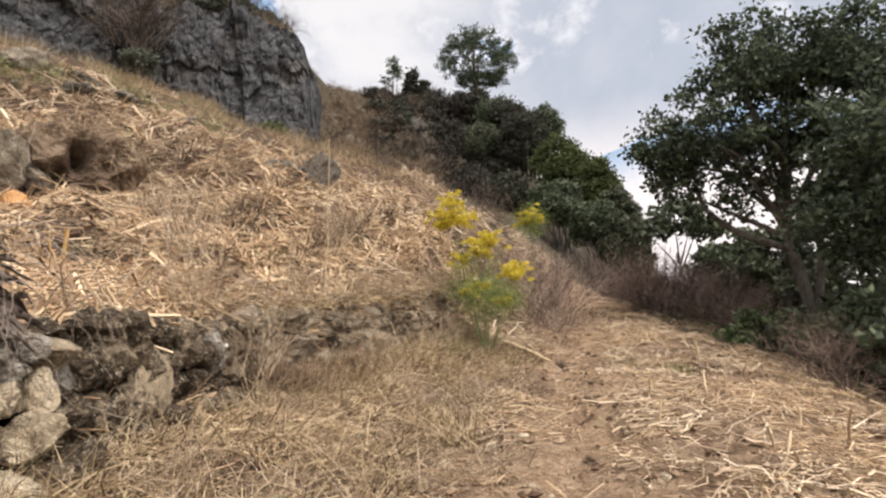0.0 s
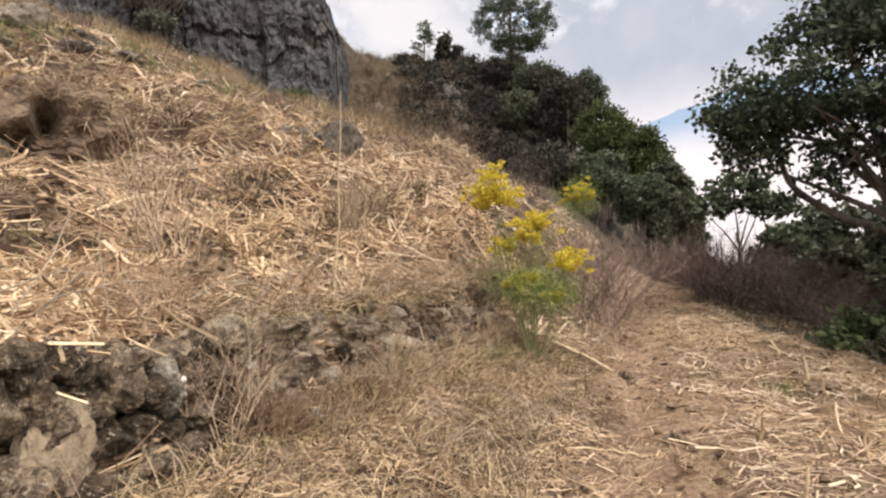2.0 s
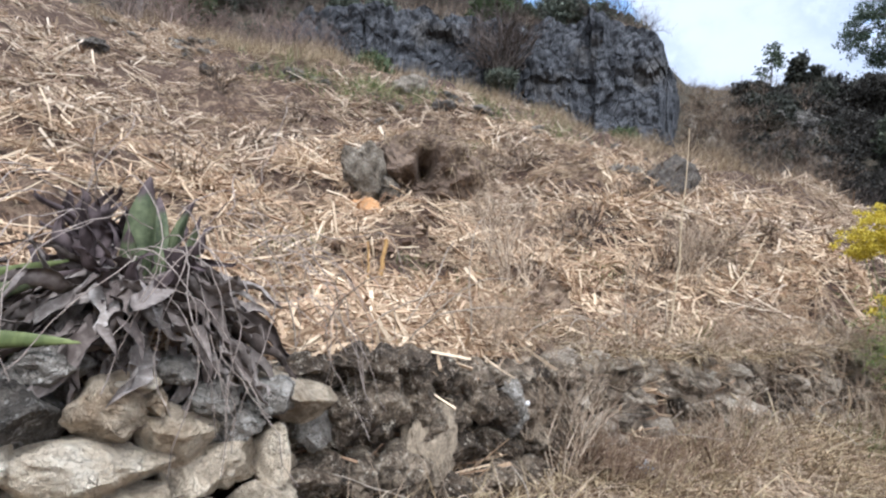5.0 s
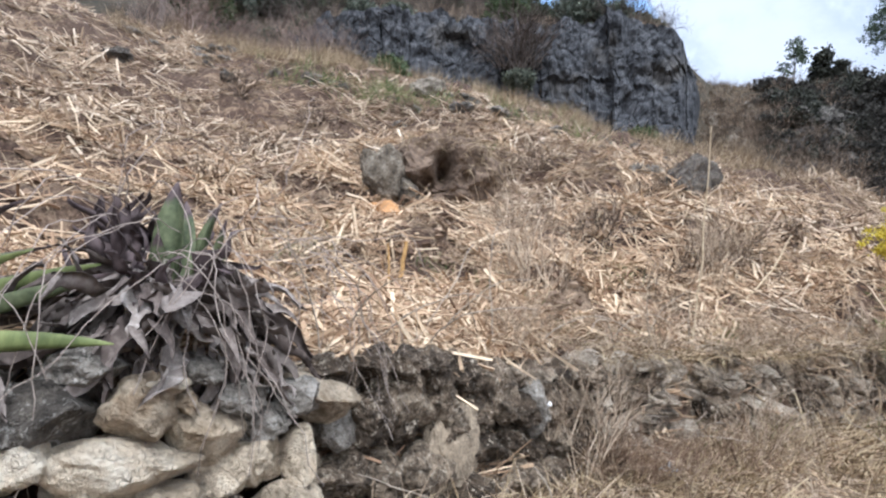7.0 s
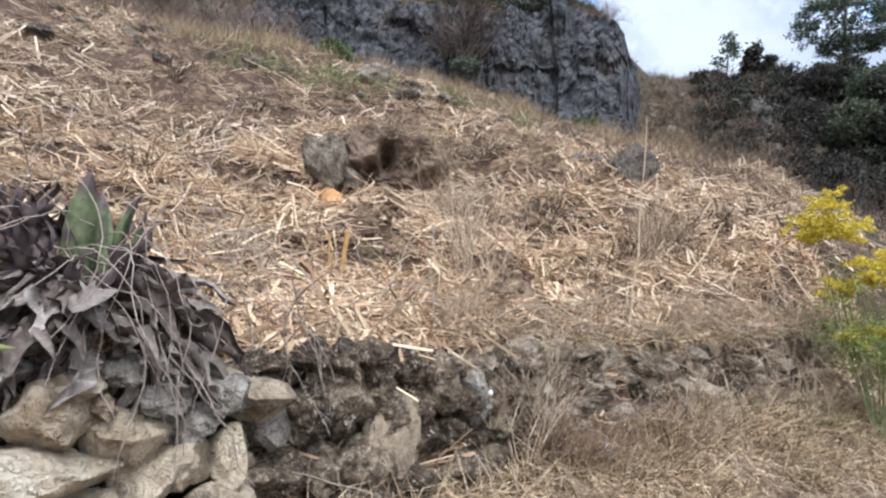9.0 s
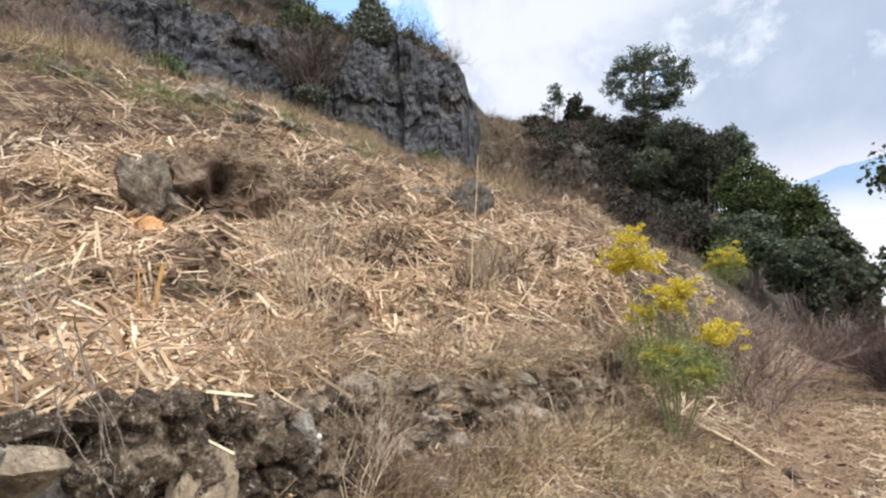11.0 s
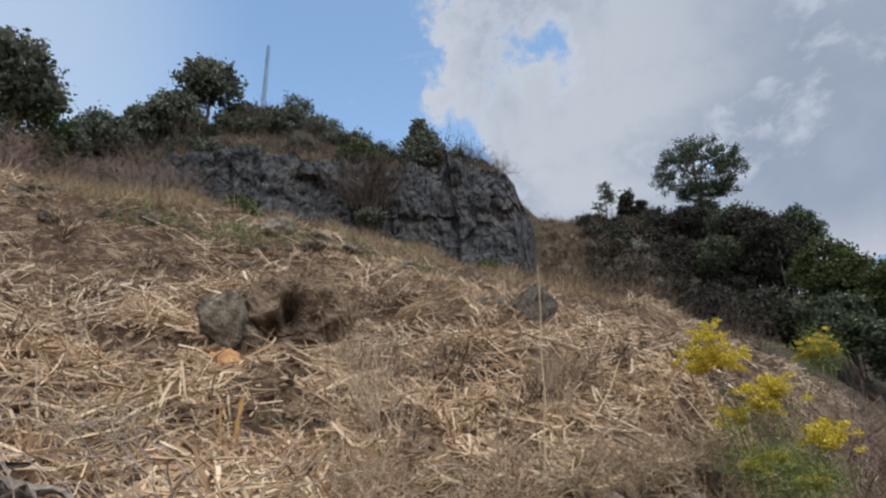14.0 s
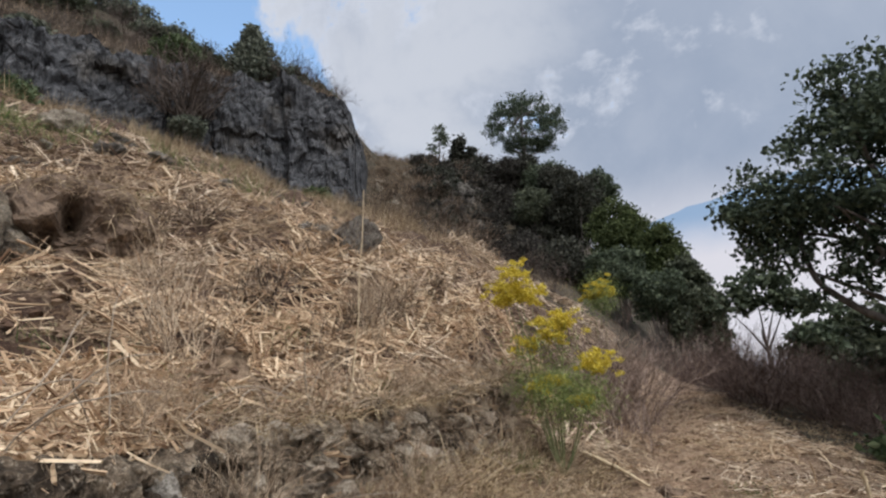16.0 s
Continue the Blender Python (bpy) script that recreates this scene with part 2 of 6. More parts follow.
M_GROUND, M_CLIFF = make_ground(), make_cliff()
M_WALL = make_stone("dark_wall_stone", (0.042, 0.031, 0.021), (0.165, 0.122, 0.083), (0.50, 0.40, 0.285), 0.9, 0.25, 0.0, 0.5, crust=(0.66, 0.57, 0.44), knobs=0.7)
M_PALE = make_stone("pale_wall_stone", (0.30, 0.23, 0.155), (0.74, 0.615, 0.445), (0.86, 0.78, 0.63), 0.15, 0.35, 0.28, 0.28, grainy=0.16, cracked=0.25)
M_GREYROCK = make_stone("grey_wall_stone", (0.07, 0.060, 0.049), (0.225, 0.195, 0.158), (0.52, 0.475, 0.41), 0.6, 0.15, 0.0, 0.4, crust=(0.60, 0.565, 0.50), grainy=0.22)
M_PLASTER = make_plain("pale_mortar", (0.07, 0.054, 0.038), (0.44, 0.355, 0.25), 9, 0.95, bump=1.0, distance=0.02)
M_STALK = make_piece("dry_stalks", [(0.08, (0.15, 0.088, 0.052)), (0.30, (0.35, 0.23, 0.138)), (0.60, (0.56, 0.41, 0.262)), (0.94, (0.78, 0.64, 0.45))], 0.75)
M_STALK2 = make_piece("weathered_stalks", [(0.08, (0.12, 0.078, 0.054)), (0.34, (0.32, 0.23, 0.158)), (0.64, (0.56, 0.44, 0.31)), (0.93, (0.80, 0.68, 0.52))], 0.75)
M_SHRED = make_piece("maize_leaf_shreds", [(0.10, (0.10, 0.06, 0.038)), (0.50, (0.33, 0.23, 0.145)), (0.92, (0.68, 0.54, 0.36))], 0.8, through=0.15)
M_GRASS = make_piece("dry_grass", [(0.14, (0.065, 0.04, 0.023)), (0.45, (0.26, 0.182, 0.102)), (0.86, (0.68, 0.55, 0.345))], 0.8, through=0.25)
M_DEAD = make_piece("dead_weeds", [(0.12, (0.13, 0.09, 0.06)), (0.45, (0.32, 0.237, 0.16)), (0.88, (0.58, 0.47, 0.34))], 0.85)
M_RUSTWEED = make_piece("rusty_weeds", [(0.12, (0.06, 0.036, 0.023)), (0.5, (0.18, 0.115, 0.073)), (0.9, (0.40, 0.285, 0.19))], 0.85)
M_GREEN = make_piece("green_blades", [(0.15, (0.07, 0.10, 0.035)), (0.6, (0.16, 0.20, 0.07)), (0.9, (0.33, 0.33, 0.15))], 0.7, through=0.25)
M_TWIG = make_piece("brown_twigs", [(0.15, (0.07, 0.047, 0.037)), (0.52, (0.25, 0.182, 0.147)), (0.88, (0.46, 0.365, 0.305))], 0.9)
M_LEAF = make_piece("tree_leaves", [(0.15, (0.034, 0.046, 0.030)), (0.55, (0.086, 0.110, 0.067)), (0.92, (0.192, 0.222, 0.138))], 0.6, through=0.28, spec=0.2)
M_LEAFT = make_piece("broad_tree_leaves", [(0.15, (0.029, 0.040, 0.027)), (0.55, (0.072, 0.096, 0.060)), (0.92, (0.163, 0.198, 0.124))], 0.6, through=0.24, spec=0.2)
M_LEAF2 = make_piece("olive_leaves", [(0.15, (0.034, 0.041, 0.025)), (0.55, (0.083, 0.097, 0.060)), (0.92, (0.172, 0.184, 0.115))], 0.6, through=0.2)
M_LEAF3 = make_piece("bright_leaves", [(0.15, (0.038, 0.058, 0.022)), (0.55, (0.085, 0.118, 0.05)), (0.92, (0.17, 0.20, 0.10))], 0.6, through=0.25)
# leaf tones paled to put the haze of distance into the colour
M_LEAFH = make_piece("haze_paled_leaves", [(0.15, (0.055, 0.064, 0.05)), (0.55, (0.125, 0.14, 0.105)), (0.92, (0.24, 0.255, 0.19))], 0.65, through=0.25)
M_THICKET = make_piece("mauve_twigs", [(0.15, (0.055, 0.037, 0.031)), (0.52, (0.145, 0.10, 0.083)), (0.88, (0.29, 0.22, 0.185))], 0.9)
M_FARTWIG = make_piece("dark_twigs", [(0.15, (0.035, 0.027, 0.022)), (0.52, (0.095, 0.073, 0.06)), (0.88, (0.20, 0.165, 0.14))], 0.9)
M_YELLOW = make_piece("yellow_blooms", [(0.1, (0.40, 0.30, 0.02)), (0.5, (0.64, 0.52, 0.05)), (0.9, (0.80, 0.68, 0.14))], 0.7, through=0.25)
M_BARK = make_plain("grey_bark", (0.06, 0.052, 0.046), (0.25, 0.22, 0.195), 9, 0.9, (1, 1, 0.35), 0.7, 0.02)
M_STEEL = make_plain("mast_steel", (0.07, 0.09, 0.12), (0.22, 0.26, 0.31), 2, 0.6)
M_LEAFD = make_piece("deep_green_leaves", [(0.15, (0.024, 0.025, 0.020)), (0.55, (0.060, 0.062, 0.048)), (0.92, (0.131, 0.131, 0.100))], 0.7, through=0.2, spec=0.15)
M_CHAFF = make_piece("chaff", [(0.1, (0.07, 0.045, 0.03)), (0.5, (0.23, 0.16, 0.10)), (0.92, (0.52, 0.42, 0.30))], 0.85)
M_GREENSTEM = make_plain("green_stem", (0.10, 0.12, 0.05), (0.24, 0.24, 0.12), 14, 0.7)
M_DRYLEAF = make_piece("dead_agave_leaf", [(0.16, (0.035, 0.026, 0.022)), (0.42, (0.12, 0.094, 0.080)), (0.66, (0.245, 0.208, 0.18)), (0.90, (0.56, 0.52, 0.47))], 0.85, 34.0, single=True, share=0.62)


def make_agave():
    m, n, b, w = material("agave_green_dry_tip")
    along = n.add("ShaderNodeSeparateXYZ", 0, None, Vector=n.add("ShaderNodeTexCoord", 0))
    tone = n.noise(w, 16, 5, 0.65)
    fresh = n.ramp(tone, [(0.35, (0.055, 0.070, 0.034)), (0.65, (0.15, 0.168, 0.085))])
    dry = n.ramp(tone, [(0.35, (0.035, 0.024, 0.025)), (0.65, (0.13, 0.095, 0.09))])
    finish(n, b, n.mix(n.step(n.math("ADD", along, n.math("MULTIPLY", tone, 0.3)), 0.92, 1.0), fresh, dry), 0.6, tone, 0.3, 0.01)
    return m


M_AGAVE = make_agave()
M_AGAVE2 = make_plain("agave_yellow_green", (0.07, 0.092, 0.03), (0.24, 0.27, 0.10), 5, 0.55, (1, 1, 0.4), 0.3)
M_DARKTIP = make_plain("agave_dry_purple", (0.035, 0.025, 0.026), (0.14, 0.105, 0.10), 9, 0.75, (1, 1, 0.4), 0.5)
M_ORANGE = make_plain("orange_clay", (0.22, 0.105, 0.042), (0.60, 0.34, 0.155), 7, 0.9, bump=0.7, distance=0.03)
M_WHITE = make_plain("white_shell", (0.62, 0.60, 0.56), (0.82, 0.80, 0.77), 20, 0.6)
M_BLUEBIT = make_plain("pale_blue_plastic", (0.40, 0.50, 0.56), (0.62, 0.70, 0.74), 30, 0.4)

# ---- mesh helpers ----
RNG = np.random.default_rng(7)


def lattice(ix, iy, seed):
    h = (ix.astype(np.int64) * 374761393 + iy.astype(np.int64) * 668265263 + seed * 1442695041) & 0x7FFFFFFF
    h = ((h ^ (h >> 13)) * 1274126177) & 0x7FFFFFFF
    return ((h ^ (h >> 16)) & 0xFFFF) / 65535.0


def vnoise(x, y, seed=0):
    ix, iy = np.floor(x), np.floor(y)
    fx, fy = x - ix, y - iy
    fx, fy = fx * fx * (3 - 2 * fx), fy * fy * (3 - 2 * fy)
    a, b = lattice(ix, iy, seed), lattice(ix + 1, iy, seed)
    c, d = lattice(ix, iy + 1, seed), lattice(ix + 1, iy + 1, seed)
    return (a + (b - a) * fx) * (1 - fy) + (c + (d - c) * fx) * fy


def fbm(x, y, octaves=4, seed=0):
    total, amp = 0.0, 0.5
    for k in range(octaves):
        total = total + amp * (vnoise(x * 2**k, y * 2**k, seed + k) - 0.5)
        amp *= 0.55
    return total


def smooth(v, lo, hi):
    t = np.clip((v - lo) / (hi - lo), 0, 1)
    return t * t * (3 - 2 * t)


def mesh_of(name, verts, faces, mat, shade=False):
    """A mesh from arrays; faces all of one size."""
    verts, faces = np.asarray(verts, np.float32), np.asarray(faces, np.int32)
    k = faces.shape[1]
    me = bpy.data.meshes.new(name)
    me.vertices.add(len(verts))
    me.vertices.foreach_set("co", verts.ravel())
    me.loops.add(faces.size)
    me.loops.foreach_set("vertex_index", faces.ravel())
    me.polygons.add(len(faces))
    me.polygons.foreach_set("loop_start", np.arange(len(faces), dtype=np.int32) * k)
    me.polygons.foreach_set("use_smooth", np.full(len(faces), shade))
    me.materials.append(mat)
    me.update(calc_edges=True)
    return me


def attach(name, me, parent, label=""):
    ob = new(name, me)
    ob.parent = parent
    return tagged(ob, label)


def root(name, place, label, category, group="", kind=""):
    ob = new(name)
    ob.empty_display_size = 0.1
    ob.location = place
    return tagged(ob, label, category, group, kind)


def unit(v):
    return v / np.maximum(np.linalg.norm(v, axis=-1, keepdims=True), 1e-9)


def prisms(p0, p1, r0, r1, sides=3):
    """Tapered prisms from p0 to p1, one island each."""
    n = len(p0)
    d = unit(p1 - p0)
    ref = np.where(np.abs(d[:, 2:]) > 0.9, [[1.0, 0, 0]], [[0, 0, 1.0]])
    s = unit(np.cross(d, ref))
    t = np.cross(d, s)
    ang = np.arange(sides) * 2 * math.pi / sides
    ring = s[:, None] * np.cos(ang)[None, :, None] + t[:, None] * np.sin(ang)[None, :, None]
    v = np.concatenate([p0[:, None] + ring * r0[:, None, None], p1[:, None] + ring * r1[:, None, None]], 1)
    k = np.arange(sides)
    f = np.stack([k, (k + 1) % sides, (k + 1) % sides + sides, k + sides], 1)
    return v.reshape(-1, 3), (f[None] + (np.arange(n) * 2 * sides)[:, None, None]).reshape(-1, 4)


def ribbons(base, lean, length, width, sag, steps=3):
    """Blades: base, starting direction, length, width; sag bends them to the ground. One island each."""
    n = len(base)
    side = unit(np.cross(lean, RNG.normal(size=(n, 3))))
    p, d, rows = base.copy(), unit(lean), []
    for k in range(steps + 1):
        w = (width * (1 - 0.92 * (k / steps) ** 1.3))[:, None] * 0.5
        rows += [p - side * w, p + side * w]
        p = p + d * (length / steps)[:, None]
        d = unit(d + np.array([0, 0, -1.0]) * sag[:, None])
    v = np.stack(rows, 1)
    f = np.array([[2 * k, 2 * k + 1, 2 * k + 3, 2 * k + 2] for k in range(steps)])
    return v.reshape(-1, 3), (f[None] + (np.arange(n) * (2 * steps + 2))[:, None, None]).reshape(-1, 4)


def leaf_quads(centre, size, up=0.3, long=1.6):
    """Folded leaves turned at random."""
    n = len(centre)
    a = unit(RNG.normal(size=(n, 3)) + [0, 0, up * 0.3])
    b = unit(np.cross(a, RNG.normal(size=(n, 3))))
    c = np.cross(a, b)
    s = size[:, None]
    v = np.stack([centre - a * s * long * 0.5, centre + b * s * 0.5 + c * s * 0.12, centre + a * s * long * 0.5, centre - b * s * 0.5 + c * s * 0.12], 1)
    f = np.arange(4 * n).reshape(n, 4)
    return v.reshape(-1, 3), f


def tube(points, radii, sides=7, cap=True):
    pts, rad = np.asarray(points, float), np.asarray(radii, float)
    d = unit(np.gradient(pts, axis=0))
    ref = np.array([0.31, 0.95, 0.05])
    s = unit(np.cross(d, ref))
    t = np.cross(d, s)
    ang = np.arange(sides) * 2 * math.pi / sides
    v = pts[:, None] + (s[:, None] * np.cos(ang)[None, :, None] + t[:, None] * np.sin(ang)[None, :, None]) * rad[:, None, None]
    k = np.arange(sides)
    f = np.concatenate([np.stack([k, (k + 1) % sides, (k + 1) % sides + sides, k + sides], 1) + r * sides for r in range(len(pts) - 1)])
    return v.reshape(-1, 3), f


def merge(chunks):
    vs, fs, off = [], [], 0
    for v, f in chunks:
        vs.append(v)
        fs.append(np.asarray(f) + off)
        off += len(v)
    return np.concatenate(vs), np.concatenate(fs)


def rock_mesh(name, mat, seed, sub=3, rough=0.22, blocky=0.55, knob=0.0):
    """A broken stone about one metre across."""
    bm = bmesh.new()
    bmesh.ops.create_icosphere(bm, subdivisions=sub, radius=0.5)
    rnd = random.Random(seed)
    cuts = [(Vector([rnd.uniform(-1, 1) for _ in range(3)]).normalized(), rnd.uniform(0.26, 0.42)) for _ in range(9)]
    o = Vector((seed * 3.7, seed * 1.3, 0))
    for v in bm.verts:
        for n, d in cuts:
            over = v.co.dot(n) - d
            if over > 0:
                v.co -= n * over * blocky * 1.6 if blocky * 1.6 < 1 else n * over * 0.95
        v.co *= 1 + rough * noise.fractal(v.co * 2.6 + o, 0.9, 2.0, 5) + 0.25 * rough * noise.noise(v.co * 11 + o) - knob * abs(noise.noise(v.co * 6.5 - o))
    me = bpy.data.meshes.new(name)
    bm.to_mesh(me)
    bm.free()
    me.materials.append(mat)
    return me


# ---- the lie of the land ----
WALL_Y = [-9, 0, 1.0, 3.3, 5.5, 7.2, 9.0, 12.0, 20.0]
WALL_X = [-3.2, -2.62, -2.68, -2.70, -2.25, -1.75, -1.15, -1.05, -1.5]
# skyline of the near slope, top of the crag and crest behind, as angles seen from the path
NEAR_AZ = [-75, -40, -22, -12, -5, 0, 4, 8, 12, 22, 26, 33, 37, 49, 64, 78, 95, 140]
NEAR_EL = [-18, -14, -10, -5, -1, 4, 8, 9.2, 10.0, 14.6, 16.0, 17.4, 20, 22.4, 23.0, 23.0, 22, 16]
CREST_AZ = [-75, -36, -20, -12, -8, -4, 0, 4, 8, 12, 16, 21, 24.5, 26.5, 31, 38, 45, 52, 60, 70, 79, 95, 140]
CREST_EL = [-20, -14, -8, -1, 3, 7, 11, 15, 19, 21.5, 22.6, 22.4, 22.8, 26.0, 27.6, 28.6, 31.3, 32.8, 31.8, 28.5, 26, 25, 20]
CRAG_AZ = [24.4, 25.6, 27.2, 30, 34, 38, 45, 50, 54, 59, 65, 68]
CRAG_EL = [22.0, 24.5, 27.0, 28.6, 29.0, 28.8, 28.8, 29.2, 29.2, 28.3, 26.8, 24.4]
EYE = 1.6


def wall_x(y):
    return np.interp(y, WALL_Y, WALL_X)


def brush_edge(y):
    """Where the brush begins on the downhill side of the path."""
    return np.interp(y, [5, 7, 8.5, 9.1, 10.3, 12, 14.7, 16.3, 22], [4.4, 4.0, 3.6, 3.3, 2.35, 2.1, 1.85, 1.7, 1.3])


def tan_el(az, azs, els):
    return np.tan(np.radians(np.interp(az, azs, els)))


def land(x, y):
    """Height of the ground."""
    x, y = np.asarray(x, float), np.asarray(y, float)
    xw = wall_x(y)
    rise = 0.12 * 1.5 * np.logaddexp(0, (y - 6) / 1.5)
    edge = 3.6 - 0.11 * np.maximum(y - 6, 0)
    low = rise + 0.12 * np.minimum(y, 0) + 0.45 * smooth(-x, 0.5, 2.3) - 0.05 * np.maximum(x - 1, 0) - 0.26 * np.logaddexp(0, (x - edge) * 2) / 2
    low = low - 0.07 * np.exp(-((x - 0.35 - 0.02 * y) / 0.45) ** 2) * smooth(y, -4, 2)
    # the grass banks up against the foot of the wall towards its low end
    low = low + np.interp(y, [3.4, 4.1, 4.9, 6.2, 7.9, 9.5, 12], [0, 0.03, 0.10, 0.20, 0.30, 0.34, 0.2]) * np.exp(-(np.maximum(x - xw, 0) / 0.9) ** 2)
    u = np.maximum(xw - x, 0)
    lip = np.interp(y, [3.4, 6.0, 7.0, 8.0, 9.5, 12], [0, 0.0, 0.10, 0.16, 0.45, 1.0])
    climb = 0.25 * np.maximum(y - 3.4, 0)
    high = 1.26 + 0.29 * u + 0.0136 * u * u + lip + (climb - lip) * np.minimum(1, u / 2.2) + 0.02 * np.clip(y - 3.4, -6, 0)
    wide = smooth(y, 8.0, 9.8)
    side = smooth(-(x - xw), -1.2 * wide, 0.14 + 0.9 * wide)
    z = low + (high - low) * side
    humps = np.abs(fbm(x * 0.75 + 3, y * 0.75, 3, 17)) * 0.75 + fbm(x * 0.45, y * 0.45, 3, 3) * 0.5
    rough = (humps + np.abs(fbm(x * 1.35, y * 0.42 + x * 0.2, 3, 19)) * 1.15 - 0.11) * side + fbm(x * 2.6, y * 2.6, 4, 11) * (0.20 + 0.24 * side)
    z = z + rough * smooth(np.abs(x - xw) + wide, 0.05, 0.9)
    # a small scarp with a hollow in the middle of the slope
    across, away = (x + 6.88) * 0.545 + (y - 4.36) * 0.839, -(x + 6.88) * 0.839 + (y - 4.36) * 0.545
    lip = smooth(away + 0.12 * fbm(across * 3, away, 2, 71) * 4, -0.05, 0.28) * np.exp(-np.maximum(away, 0) ** 2 / 3.2)
    z = z + 0.35 * lip * np.exp(-((across - 0.25) / 0.95) ** 4) - 0.30 * np.exp(-((away - 0.25) / 0.35) ** 2 - ((across - 0.62) / 0.22) ** 2)
    r = np.hypot(x, y)
    az = np.degrees(np.arctan2(-x, y))
    reach = np.minimum(r, 23)
    near = EYE + reach * tan_el(az, NEAR_AZ, NEAR_EL) - 0.10 * (23 - reach)
    top = EYE + 27 * tan_el(az, CRAG_AZ, CRAG_EL)
    crest = EYE + 42 * tan_el(az, CREST_AZ, CREST_EL)
    far = near + (crest - near) * smooth(r, 22, 45)
    crag = smooth(az, 25.6, 28.0) * smooth(-az, -67.5, -63)
    over = top + (crest - top) * np.clip((r - 27) / 15, 0, 1)
    far = far + (np.maximum(over, far) - far) * crag * smooth(r, 26.6, 27.6)
    beyond = np.maximum(r - 42, 0)
    far = far + (np.abs(fbm(x * 0.62, y * 0.62, 4, 29)) * 1.5 - 0.2) * smooth(-r, -26.2, -24.5) * smooth(az, 22, 30)
    far = far - 0.16 * beyond + fbm(x * 0.22, y * 0.22, 4, 21) * 1.6 * smooth(r, 24, 40)
    far = np.maximum(far, -60 + 0 * far) * (r < 420) + (-60) * (r >= 420)
    back = smooth(y, -6, 4)
    blend = smooth(r, 15, 23) * back
    z = z + (far - z) * np.maximum(blend, smooth(r, 60, 120))
    return z


def at(x, y, sink=0.0):
    return float(land(x, y)) - sink


def polar(az, r):
    return -math.sin(radians(az)) * r, math.cos(radians(az)) * r


def build_ground():
    def axis(lo, hi, step, far):
        core = np.arange(lo, hi + step / 2, step)
        grow, out = [], step
        d = 0.0
        while d < far:
            out *= 1.13
            d += out
            grow.append(d)
        g = np.array(grow)
        return np.concatenate([lo - g[::-1], core, hi + g])

    xs, ys = axis(-12.5, 4.5, 0.115, 3800), axis(-2.0, 14.0, 0.115, 3800)
    gx, gy = np.meshgrid(xs, ys)
    z = land(gx, gy)
    nx, ny = len(xs), len(ys)
    idx = np.arange(nx * ny).reshape(ny, nx)
    f = np.stack([idx[:-1, :-1], idx[:-1, 1:], idx[1:, 1:], idx[1:, :-1]], -1).reshape(-1, 4)
    v = np.stack([gx, gy, z], -1).reshape(-1, 3)
    me = mesh_of("ground", v, f, M_GROUND, True)
    x, y = v[:, 0], v[:, 1]
    wob = fbm(x * 0.8, y * 0.8, 3, 5)
    path = smooth(-np.abs(x - 0.35 - 0.04 * y + wob * 1.0), -1.1, -0.3) * smooth(y, -5, -1)
    r, az = np.hypot(x, y), np.degrees(np.arctan2(-x, y))
    brush = np.maximum(smooth(r + 4 * wob, 24.5, 27.5) * (az > 10), smooth(x - brush_edge(y) + 0.5 * wob, -0.1, 0.6) * smooth(y + 2 * wob, -6, -1))
    brush = np.maximum(brush, smooth(r + 3 * wob, 18.5, 21) * smooth(-az, -14, -9))
    path = np.maximum(path, 0.65 * smooth(x, 0.3, 1.2) * smooth(-(x - brush_edge(y)), -0.2, 0.4) * smooth(y, -5, -1))
    for key, val in (("path", path), ("brush", brush)):
        me.attributes.new(key, "FLOAT", "POINT").data.foreach_set("value", val.astype(np.float32))
    return tagged(new("ground", me), "dry hillside of straw litter, brown soil and a dirt path", "ground", kind="structure")


build_ground()


